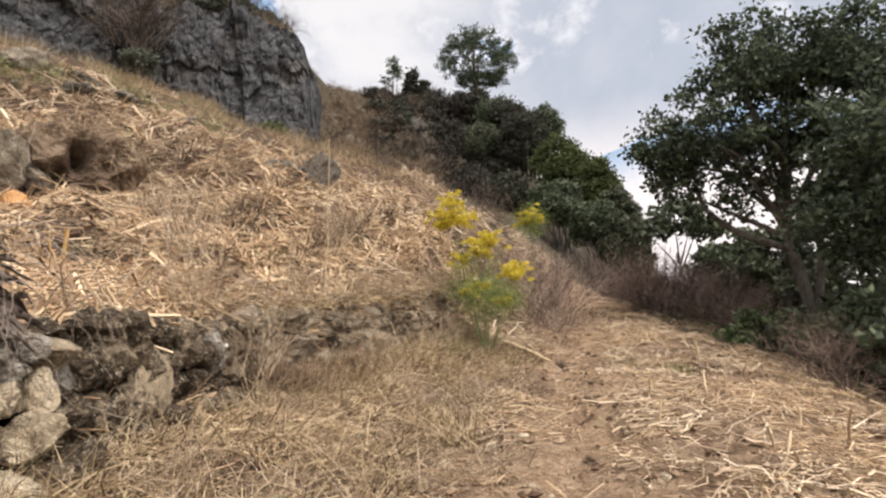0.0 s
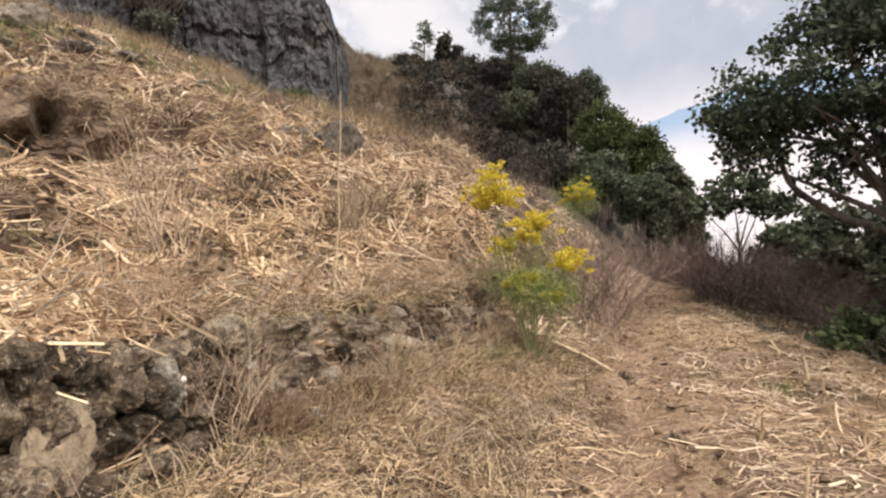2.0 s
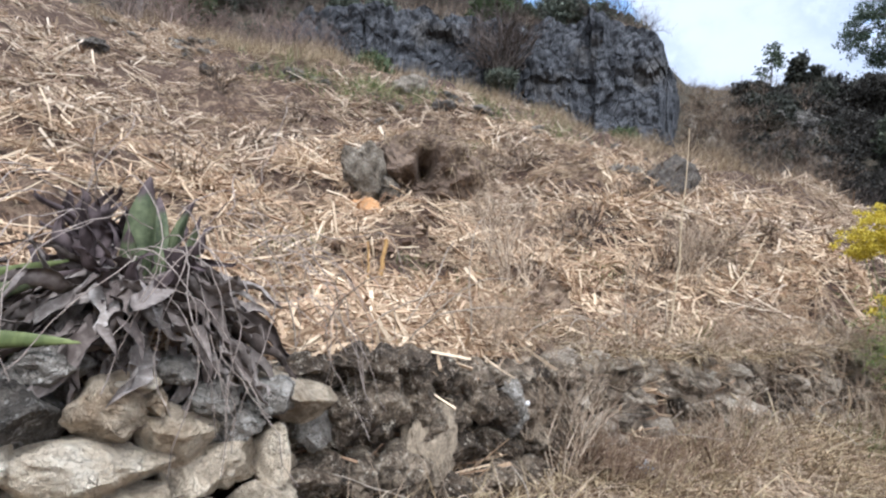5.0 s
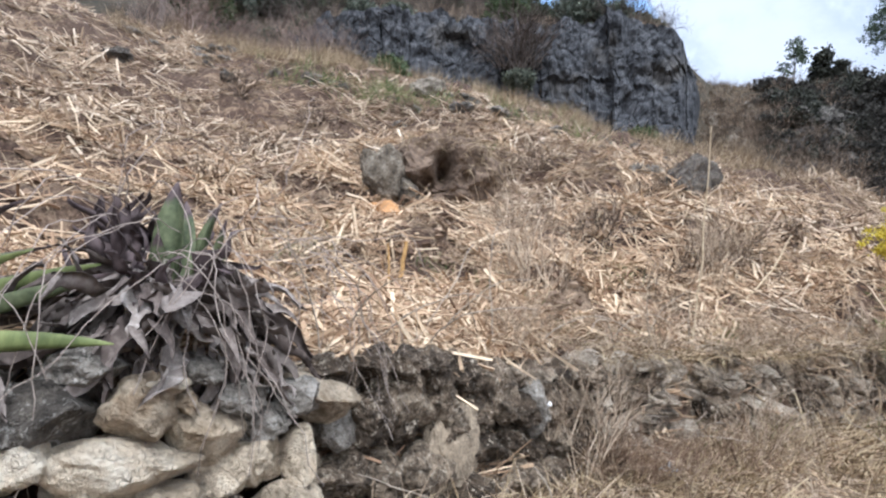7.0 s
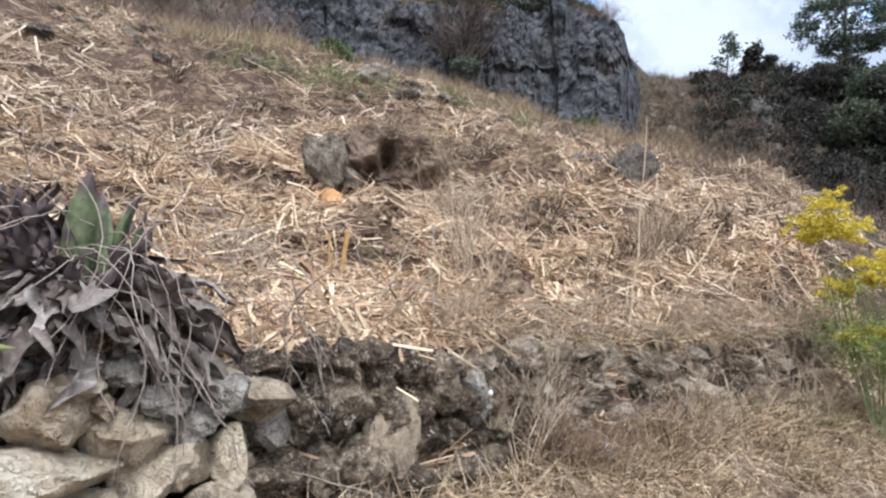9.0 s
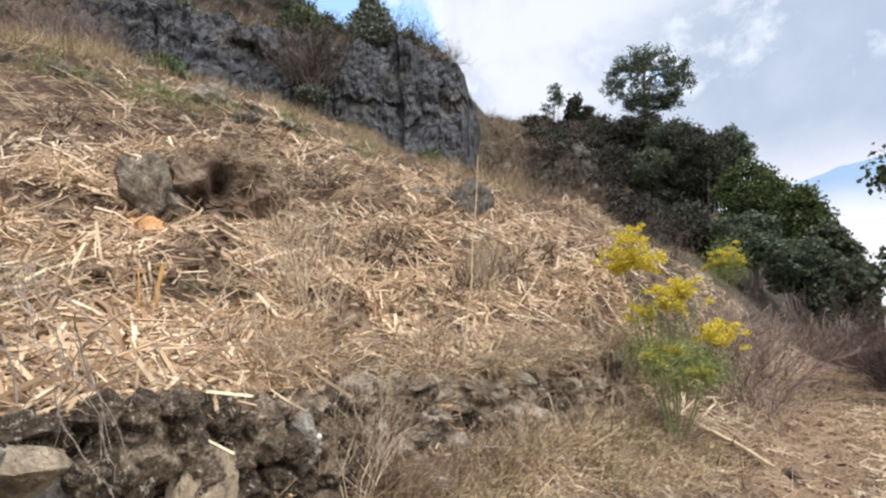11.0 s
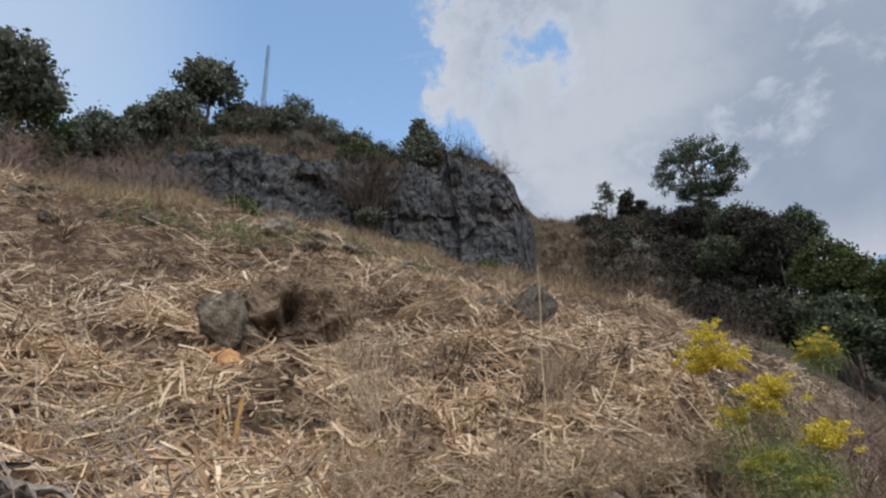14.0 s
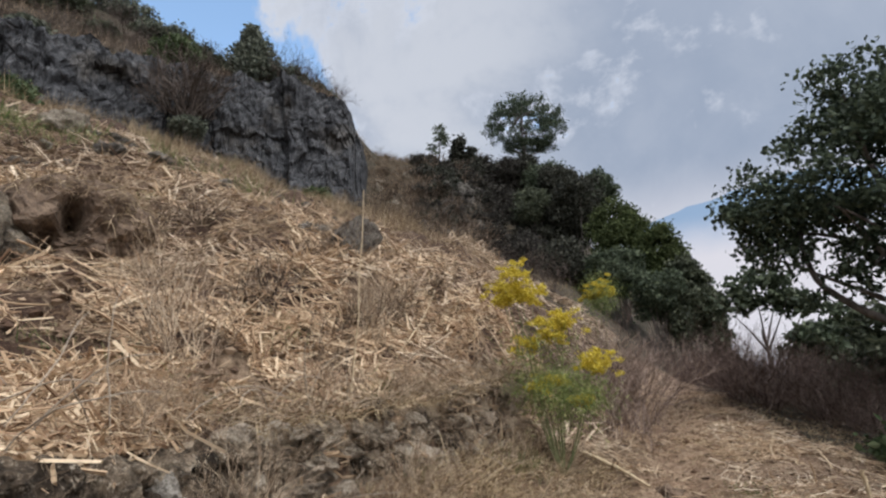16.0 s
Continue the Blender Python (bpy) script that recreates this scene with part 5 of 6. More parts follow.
M_ARCH = make_plain("grey_stem", (0.20, 0.16, 0.12), (0.50, 0.43, 0.34), 14, 0.85)
for k in range(30):
    # long brittle stems that arch over the wall
    y = 1.3 + 6.0 * rnd.random()
    x = float(wall_x(y)) + rnd.uniform(-0.35, 0.25)
    z = wall_top(y) if x < wall_x(y) else wall_foot(y)
    p, d, q = np.array([x, y, z]), unit(np.array([rnd.uniform(-0.1, 0.6), rnd.uniform(-0.9, 0.9), rnd.uniform(0.3, 1.3)])), []
    for _ in range(14):
        q.append(p)
        p = p + d * rnd.uniform(0.035, 0.085)
        d = unit(d + np.array([rnd.uniform(-0.1, 0.14), rnd.uniform(-0.14, 0.14), rnd.uniform(-0.24, 0.05)]))
    q = np.array(q)
    ob = tagged(new("dry_stalk", mesh_of("dry_stalk", *tube(q - q[0], np.linspace(0.0055, 0.0028, 14), 5), M_ARCH, True)), "long arching dry stalk on the terrace wall", "stalk", "arching stalks on the wall")
    ob.location = q[0]
M_STRAWSTICK = make_plain("pale_stalk", (0.36, 0.26, 0.15), (0.64, 0.53, 0.36), 14, 0.75)
M_RUSTY = make_plain("ochre_stake", (0.30, 0.17, 0.06), (0.52, 0.33, 0.13), 14, 0.8)
# the tall stalk on the wall, the ochre stake, two pale canes and leaning sticks
yb = 4.9
xb = float(wall_x(yb)) - 0.1
stick("dry_stalk", (xb, yb, wall_top(yb) - 0.05), sight(25.3, 19.0, math.hypot(xb, yb)), 0.009, 0.005, M_STRAWSTICK, "tall thin dry stalk standing on the wall", "stalk", 0.01)
x, y, z = spot(56.2, 1.4, 4.0)
stick("stake", (x, y, z - 0.05), (x + 0.03, y + 0.05, z + 0.45), 0.024, 0.018, M_RUSTY, "short ochre maize stub standing in the straw", "stub", 0.02)
stick("dry_stalk", (x + 0.05, y - 0.12, z), (x + 0.05, y - 0.16, z + 0.4), 0.012, 0.007, M_RUSTY, "short ochre maize stub standing in the straw", "stub", 0.02)
for a, b in (((62.7, 0.0), (60.3, -3.0)), ((61.4, -0.1), (58.7, -2.8))):
    pa, pb = spot(*a, 3.0), spot(*b, 3.0)
    stick("cane", (pb[0], pb[1], pb[2] + 0.06), (pa[0], pa[1], pa[2] + 0.07), 0.022, 0.018, M_STRAWSTICK, "pale cut cane lying in the straw", "cane", 0.02)
pa = sight(18.1, 8.8, 8.2)
pb = spot(22.3, 2.1, 4.0)
stick("dry_stalk", (pb[0], pb[1], pb[2]), pa, 0.012, 0.007, M_STRAWSTICK, "long bent dry stalk leaning over the slope", "stalk", 0.06)
for az, el, daz, up in ((52.6, 12.2, -1.2, 0.45), (36.0, 8.2, -1.0, 0.35), (31, 6.5, 1.2, 0.4), (68, 9, 1.0, 0.4), (44, 12, 0.8, 0.3)):
    x, y, z = spot(az, el, 4.0)
    x2, y2 = polar(az + daz, math.hypot(x, y))
    stick("dry_stalk", (x, y, z), (x2, y2, z + up), 0.014, 0.009, M_STRAWSTICK, "pale broken stalk sticking out of the straw", "stalk")
for a, b, th in (((3.4, -17.6), (-3.0, -18.0), 0.014), ((39.2, -17.3), (35.5, -17.0), 0.012), ((-26, -18.0), (-28.5, -20.5), 0.014), ((14, -10), (9, -7.5), 0.012), ((22, -13), (17, -8), 0.010)):
    q = []
    for az, el in (a, b):
        r = 1.5 / math.tan(radians(-el))
        for _ in range(12):
            px, py = polar(az, r)
            r = (EYE - at(px, py)) / math.tan(radians(-el))
        px, py = polar(az, r)
        q.append((px, py, at(px, py) + th + 0.02))
    stick("fallen_branch", q[0], q[1], th, th * 0.6, M_STRAWSTICK, "bare fallen branch on the dry ground", "branch", 0.03)
stick("fallen_branch", (-0.68, 8.2, at(-0.68, 8.2) + 0.05), (0.12, 7.5, at(0.12, 7.5) + 0.05), 0.035, 0.018, M_STRAWSTICK, "pale dead branch lying at the foot of the yellow bush", "branch", 0.04)
x, y = polar(-17.2, 7.6)
stick("stump_stick", (x, y, at(x, y) - 0.05), (x - 0.03, y, at(x, y) + 0.36), 0.022, 0.02, M_STRAWSTICK, "short cut stick standing by the path", "stick")
x, y = polar(33.8, 4.7)
boulder("plastic_scrap", (float(wall_x(y)) + 0.42, y, wall_foot(y) + 0.05), (0.11, 0.09, 0.08), 130, M_BLUEBIT, "crumpled pale blue plastic scrap in the grass", "litter", rough=0.6)

# ---- single maize canes and cut stubs ----
M_CANE = make_piece("maize_cane", [(0.1, (0.22, 0.135, 0.075)), (0.45, (0.46, 0.335, 0.205)), (0.9, (0.72, 0.59, 0.41))], 0.65, single=True, share=0.3)


def cane_mesh(seed, sides=6):
    """A cut maize cane one metre long with swollen joints and a slight bow."""
    g = np.random.default_rng(seed)
    t, swell = [0.0], [1.0]
    for k in range(1, 5):
        u = k / 5 + g.uniform(-0.03, 0.03)
        t += [u - 0.012, u, u + 0.012]
        swell += [1.0, 1.22, 0.98]
    t, swell = np.array(t + [1.0]), np.array(swell + [0.9])
    bow, kink = g.uniform(-0.05, 0.05), g.uniform(-0.06, 0.06)
    q = np.stack([t - 0.5, bow * np.sin(t * 3.1) + kink * np.maximum(t - 0.55, 0), g.uniform(-0.03, 0.03) * np.sin(t * 3.1)], -1)
    v, f = tube(q, 0.5 * swell * (1 - 0.25 * t) * 0.030, sides)
    return mesh_of("maize_cane", v, f, M_CANE)


CANES = [cane_mesh(300 + k) for k in range(8)]
made = 0
while made < 240:
    x, y = rnd.uniform(-8.5, -2.9), rnd.uniform(0.4, 9.5)
    if x > float(wall_x(y)) - 0.25 or fbm(np.array([x * 1.25]), np.array([y * 1.25]), 3, 55)[0] < -0.02:
        continue
    made += 1
    n = Vector(normals(np.array([x]), np.array([y]), 0.2)[0])
    a = float(vnoise(np.array([x * 0.9]), np.array([y * 0.9]), 77)[0]) * 9.0 + rnd.gauss(0, 0.8)
    d = Vector((math.cos(a), math.sin(a), 0))
    d = (d - n * d.dot(n) + n * rnd.gauss(0, 0.12)).normalized()
    w = n.cross(d).normalized()
    length, fat = rnd.uniform(0.3, 0.95), rnd.uniform(0.5, 1.0)
    ob = tagged(new("maize_cane", CANES[made % 8]), "pale cut maize cane lying on the straw slope", "cane", "maize canes on the slope")
    ob.matrix_world = Matrix.Translation((x, y, at(x, y) + 0.05 + 0.05 * rnd.random())) @ Matrix((d, w, d.cross(w))).transposed().to_4x4() @ Matrix.Diagonal((length, fat, fat, 1))
for k in range(64):
    on_path = k < 34
    x, y = (rnd.uniform(1.1, 3.4), rnd.uniform(2.2, 10.5)) if on_path else (rnd.uniform(-7.0, -3.1), rnd.uniform(1.5, 9))
    if not on_path and x > float(wall_x(y)) - 0.3:
        continue
    ob = tagged(new("maize_stub", CANES[k % 8]), "short cut maize stub standing in the dry ground", "stub", "maize stubs")
    tall, fat = rnd.uniform(0.12, 0.34), rnd.uniform(0.6, 1.0)
    ob.matrix_world = pose(x, y, at(x, y) + tall * 0.4, rnd.gauss(0, 16), -90 + rnd.gauss(0, 16), rnd.uniform(0, 360)) @ Matrix.Diagonal((tall, fat, fat, 1))
# clods of dark earth along the path and between the stalks
M_CLOD = make_plain("dirt_clod", (0.075, 0.05, 0.034), (0.27, 0.19, 0.128), 16, 0.95, bump=0.9, distance=0.03)
CLODS = [rock_mesh("earth_clod", M_CLOD, 150 + k, 3, 0.7, 0.4, 0.3) for k in range(5)]
for k in range(110):
    near = k < 60
    x, y = (rnd.uniform(-0.6, 3.2), rnd.uniform(1.6, 11)) if near else (rnd.uniform(-9, -3.0), rnd.uniform(0.8, 10))
    if not near and x > float(wall_x(y)) - 0.4:
        continue
    s = rnd.uniform(0.08, 0.26) if near else rnd.uniform(0.15, 0.42)
    ob = tagged(new("earth_clod", CLODS[k % 5]), "dark clod of earth and roots", "clod", "clods of earth")
    ob.location, ob.scale, ob.rotation_euler = (x, y, at(x, y) + 0.04 * s), (s, s * rnd.uniform(0.7, 1.2), s * 0.5), (0, 0, rnd.uniform(0, 6.28))

# ---- trees and bushes ----


def crown_points(blobs, clusters, per, tight):
    """Leaf places in loose clumps over the outer part of several rounded masses."""
    blobs = np.array(blobs, float)
    vol = blobs[:, 3] * blobs[:, 4] * blobs[:, 5]
    pick = RNG.choice(len(blobs), clusters, p=vol**0.75 / (vol**0.75).sum())
    d = unit(RNG.normal(size=(clusters, 3)))
    rad = RNG.uniform(0.45, 1.05, clusters) ** 0.6
    c = blobs[pick, :3] + d * rad[:, None] * blobs[pick, 3:]
    p = np.repeat(c, per, 0) + RNG.normal(0, tight, (clusters * per, 3)) * [1, 1, 0.7]
    return c, p


def tree(name, label, base, trunk, blobs, clusters, per, leaf, tight, mat, limbs=7, radius=0.14, category="tree", group=""):
    """trunk: points from the base up; blobs: dx, dy, dz, rx, ry, rz of the crown's masses."""
    thing = root(name, base, label, category, group)
    t = np.array(trunk, float)
    s = np.linspace(0, 1, 14)
    pts = np.stack([np.interp(s, np.linspace(0, 1, len(t)), t[:, k]) for k in range(3)], -1)
    pts[1:-1] += RNG.normal(0, 0.02, (12, 3))
    attach("trunk", mesh_of("trunk", *tube(pts, radius * (1 - 0.62 * s) + 0.25 * radius * np.exp(-s * 9), 8), M_BARK, True), thing)
    c, p = crown_points(blobs, clusters, per, tight)
    goals = c[RNG.choice(len(c), limbs, replace=False)]
    own = np.argmin(((p[:, None] - goals[None]) ** 2).sum(-1), 1)
    for j, g in enumerate(goals):
        k = RNG.integers(6, 13)
        a = pts[k]
        u = np.linspace(0, 1, 8)[:, None]
        mid = a + (g - a) * 0.5 + np.array([0, 0, 0.18 * np.linalg.norm(g - a)]) * RNG.uniform(-0.4, 0.8) + RNG.normal(0, 0.12, 3)
        q = (1 - u) ** 2 * a + 2 * u * (1 - u) * mid + u * u * g
        limb = attach("limb", mesh_of("limb", *tube(q, radius * 0.42 * (1 - 0.85 * u[:, 0]), 6), M_BARK, True), thing)
        mine = p[own == j]
        attach("foliage", mesh_of("foliage", *leaf_quads(mine, RNG.uniform(0.6, 1.3, len(mine)) * leaf), mat), limb, "evergreen leaves of one limb")
    return thing


def bush(name, label, base, blobs, clusters, per, leaf, tight, mat, category="bush", group=""):
    thing = root(name, base, label, category, group)
    c, p = crown_points(blobs, clusters, per, tight)
    g = c[RNG.choice(len(c), min(12, len(c)), replace=False)]
    foot = RNG.normal(0, 0.08, (len(g), 3)) * [1, 1, 0]
    v, f = prisms(foot - [0, 0, 0.15], g, np.full(len(g), 0.035), np.full(len(g), 0.01), 5)
    attach("woody_base", mesh_of("woody_base", v, f, M_BARK), thing)
    attach("foliage", mesh_of("foliage", *leaf_quads(p, RNG.uniform(0.6, 1.3, len(p)) * leaf), mat), thing)
    return thing


def seen_bush(az, r, el_lo, el_hi, half, mat, label, leaf=0.22, clusters=70, per=26, name="bush", group="", depth=None):
    """A bush that fills that patch of the view from the path."""
    x, y = polar(az, r)
    lo, hi = EYE + r * math.tan(radians(el_lo)), EYE + r * math.tan(radians(el_hi))
    g = at(x, y)
    w = r * math.tan(radians(half))
    h = (hi - lo) / 2
    blobs = [(0, 0, lo + h - g, w, depth or w, h)]
    for _ in range(9 if name == "tree" else 4):
        a, q = RNG.uniform(0, 6.28), RNG.uniform(0.28, 0.5)
        blobs.append((math.cos(a) * w * (1.1 - q), math.sin(a) * w * (1.1 - q), lo + h * RNG.uniform(0.4, 1.6 - 0.5 * q) - g, w * q, w * q, h * q))
    if name == "tree":
        blobs[0] = (0, 0, lo + h - g, w * 0.8, w * 0.8, h * 0.8)
    return bush(name, label, (x, y, g), blobs, clusters, per, leaf, max(0.12, 0.16 * w), mat, group=group)


# the broad tree beyond the path, with a leaning forked trunk
tx, ty = polar(-25.6, 12.6)
tz = at(tx, ty)
up = lambda el, r=12.6: EYE + r * math.tan(radians(el)) - tz
side = Vector((math.cos(radians(25.6)), -math.sin(radians(25.6)), 0))


def off(daz, el, deep=0.0):
    """An offset from the tree's base: degrees to the left, elevation, metres further back."""
    x, y = polar(-25.6 + daz, 12.6 + deep)
    return (x - tx, y - ty, EYE + (12.6 + deep) * math.tan(radians(el)) - tz)


big = tree("tree", "broad evergreen tree with a pale forked trunk", (tx, ty, tz),
     [(0, 0, -0.3), off(0.4, -4), off(1.6, 2.0), off(1.4, 7), off(1.2, 13)],
     [(*off(2.5, 16), 1.9, 1.7, 1.2), (*off(0, 20), 1.4, 1.5, 0.9), (*off(8.5, 14), 1.3, 1.3, 0.8), (*off(11.5, 12.5), 0.8, 0.9, 0.5), (*off(-5, 15), 1.5, 1.6, 1.1),
      (*off(8, 8.5), 0.9, 0.9, 0.4), (*off(-4, 11), 1.0, 1.0, 0.5), (*off(3.5, 22), 0.8, 0.9, 0.6), (*off(-6, 8.5), 1.2, 1.2, 0.6), (*off(-9, 6), 1.1, 1.1, 0.6), (*off(3, 9.5), 0.8, 0.8, 0.35), (*off(-3, 5), 0.7, 0.7, 0.35), (*off(-7, 18), 1.3, 1.3, 0.9), (*off(-10, 12), 1.2, 1.2, 0.8), (*off(6, 6), 0.8, 0.9, 0.4), (*off(0, 7), 0.8, 0.9, 0.35), (*off(11, 9.5), 0.7, 0.7, 0.35)],
     370, 95, 0.078, 0.17, M_LEAFT, 22, 0.15)
for pts in ([off(1.5, 1.8), off(5.5, 3.5), off(8.8, 6.5), off(9.5, 10), off(9, 13)], [off(0.2, -5), off(-0.8, 1), off(-1.0, 6), off(-2.6, 12)], [off(1.0, 3.0), off(0.2, 7), off(-1.5, 10), off(-3, 15)]):
    t = np.array(pts)
    s = np.linspace(0, 1, 16)
    q = np.stack([np.interp(s, np.linspace(0, 1, len(t)), t[:, k]) for k in range(3)], -1)
    q[1:-1] = (q[:-2] + 2 * q[1:-1] + q[2:]) / 4
    attach("limb", mesh_of("limb", *tube(q, 0.085 * (1 - 0.6 * s), 7), M_BARK, True), big)

tx2, ty2 = polar(-38.5, 10.5)
tz2 = at(tx2, ty2)
tree("tree", "dense dark evergreen tree at the edge of the drop", (tx2, ty2, tz2),
     [(0, 0, -0.3), (0.1, 0.0, 1.5), (-0.1, 0.1, 3.2), (0.1, 0.2, 5)],
     [(0, 0, 4.4, 2.0, 2.0, 1.3), (-0.9, 0.4, 3.2, 1.3, 1.3, 0.8), (0.8, 0.6, 5.4, 1.3, 1.3, 0.9)],
     230, 90, 0.078, 0.18, M_LEAFT, 10, 0.16)
x, y = polar(-37, 17)
tree("tree", "tall evergreen tree behind the others", (x, y, at(x, y)), [(0, 0, -0.3), (0, 0.2, 3), (0.3, 0, 6)],
     [(0, 0, 5.5, 2.3, 2.3, 1.6), (-1, 0, 4, 1.6, 1.6, 1.0), (1, 0.4, 6.6, 1.6, 1.6, 1.0)], 170, 40, 0.16, 0.3, M_LEAF, 8, 0.16)
# low growth under the trees
for az, r, lo, hi, half, mat, leaf in ((-21.3, 10.6, -9.5, -4.5, 3.2, M_LEAF3, 0.09), (-27, 9.8, -10.5, -4.2, 3.6, M_LEAF, 0.10), (-33, 9.0, -12, -3.0, 4.6, M_LEAF, 0.10), (-30, 11.5, -8, -2.0, 3.6, M_LEAF2, 0.12),
                                       (-24.5, 15, -5, -0.5, 3.0, M_LEAF2, 0.13), (-19.5, 15.5, -4.5, 1.5, 2.6, M_LEAF2, 0.13), (-37, 8.0, -15, -3, 5.0, M_LEAF, 0.10), (-16, 19, -2, 3.6, 2.0, M_LEAF, 0.14), (-21, 20, -3, 4.8, 3.0, M_LEAF2, 0.14), (-28, 22, -3, 6.5, 3.2, M_LEAF2, 0.15), (-24.5, 19, -3, 5.4, 2.4, M_LEAFH, 0.13), (-34, 18, -3, 8.0, 3.2, M_LEAF, 0.13), (-18.4, 23, -1, 4.6, 1.6, M_LEAF, 0.14)):
    seen_bush(az, r, lo, hi, half, mat, "dark green shrub under the trees by the path", leaf, 80, 30, group="shrubs under the trees")
# small tree far down the path
x, y = polar(-12.6, 22)
tree("tree", "small thin-trunked tree beyond the brush", (x, y, at(x, y)), [(0, 0, -0.2), (0.05, 0, 1.6), (-0.1, 0, 3.2)],
     [(0, 0, EYE + 22 * math.tan(radians(6.8)) - at(x, y), 1.0, 1.0, 0.6), (0.9, 0, EYE + 22 * math.tan(radians(5.4)) - at(x, y), 0.9, 0.9, 0.5), (-0.7, 0, EYE + 22 * math.tan(radians(5.6)) - at(x, y), 0.6, 0.7, 0.4)], 60, 26, 0.16, 0.18, M_LEAF, 5, 0.09)

# the wooded shoulder of the far hill
M_LEAF3B = make_piece("yellowish_leaves", [(0.15, (0.04, 0.052, 0.022)), (0.55, (0.082, 0.104, 0.042)), (0.92, (0.14, 0.165, 0.07))], 0.75, through=0.25, spec=0.08)
M_LEAFG = make_piece("grey_brown_leaves", [(0.15, (0.026, 0.024, 0.022)), (0.55, (0.06, 0.056, 0.048)), (0.92, (0.12, 0.11, 0.092))], 0.8, through=0.15, spec=0.08)
M_GAPROCK = make_stone("brown_outcrop", (0.024, 0.021, 0.018), (0.080, 0.071, 0.062), (0.23, 0.21, 0.18), 0.25, 0.1, 0.0, 0.3)
for az, r, lo, hi, half, mat in ((10.8, 33, 13, 19.5, 2.6, M_LEAFG), (6.4, 31, 11, 18.6, 2.8, M_LEAFD), (2.6, 30, 12, 20.6, 2.2, M_LEAFD), (-1.2, 28, 8.5, 17.4, 2.6, M_LEAF3B), (-4.6, 27, 4.5, 14.8, 2.4, M_LEAF3B),
                                 (-6.9, 26, 2.0, 11.4, 1.7, M_LEAF2), (-8.5, 25, 0.5, 8.0, 1.1, M_LEAF2), (8.4, 28, 9.5, 14.5, 2.4, M_LEAFG), (4.0, 26, 8, 13.5, 2.6, M_LEAFD), (-0.6, 25, 6.5, 12, 2.3, M_LEAF), (12.4, 29, 11, 15.5, 1.8, M_LEAFG),
                                 (-4.0, 24, 4.5, 9.6, 1.9, M_LEAF), (5.4, 35, 17, 21.6, 2.2, M_LEAF), (9.2, 36, 18, 22.0, 2.2, M_LEAFG), (0.4, 33, 14.5, 20.2, 1.8, M_LEAF), (7.0, 30, 14.5, 19.0, 1.8, M_LEAF2), (-6.0, 24.5, 1, 8, 1.5, M_LEAF2), (10.6, 37, 18.5, 21.6, 2.0, M_LEAFD), (7.4, 36, 18, 22.2, 1.8, M_LEAFD), (4.4, 34, 17.5, 20.8, 1.8, M_LEAFD), (12.8, 37, 18.5, 22.0, 1.6, M_LEAFD)):
    seen_bush(az, r, lo, hi, half, mat, "dense evergreen tree on the wooded hillside", 0.098, 185, 82, name="tree", group="trees of the wooded hillside")
x, y = polar(7.6, 39)
g = at(x, y)
h = lambda el: EYE + 39 * math.tan(radians(el)) - g
tree("tree", "round-crowned tree standing above the wood", (x, y, g), [(0, 0, -0.3), (0.1, 0, h(20.5)), (-0.1, 0, h(24)), (0, 0, h(26.5))],
     [(0, 0, h(24.8), 2.7, 2.2, 2.1), (0.2, 0, h(26.9), 1.7, 1.4, 0.8), (-1.9, 0, h(25.6), 1.0, 1.0, 0.8), (2.0, 0.3, h(25.4), 1.0, 1.0, 0.9), (-0.9, -0.3, h(24.0), 1.2, 1.0, 0.9), (1.1, 0, h(23.7), 1.4, 1.2, 1.1), (-2.5, 0, h(24.9), 0.6, 0.6, 0.5), (2.3, 0, h(24.2), 0.8, 0.7, 0.8), (0.2, 0, h(22.6), 1.5, 1.2, 0.8), (-1.1, 0, h(27.0), 0.8, 0.7, 0.45), (1.9, 0, h(22.6), 0.8, 0.7, 0.7)], 300, 62, 0.085, 0.17, M_LEAFT, 18, 0.2)
seen_bush(14.3, 39, 20.8, 24.1, 1.35, M_LEAFD, "round dark bush on the skyline", 0.2, 70, 30)
x, y = polar(17.0, 41)
g = at(x, y) - 0.1
tree("tree", "thin young tree on the skyline", (x, y, g), [(0, 0, -0.2), (0.1, 0, 1.4), (0, 0, 2.6)], [(0.2, 0, 2.3, 0.5, 0.5, 0.4), (0.1, 0, 3.0, 0.45, 0.4, 0.3), (-0.5, 0, 1.5, 0.4, 0.3, 0.25), (0.5, 0, 1.7, 0.3, 0.3, 0.3), (-0.3, 0, 0.8, 0.5, 0.4, 0.3)], 44, 22, 0.11, 0.14, M_LEAF, 4, 0.06)
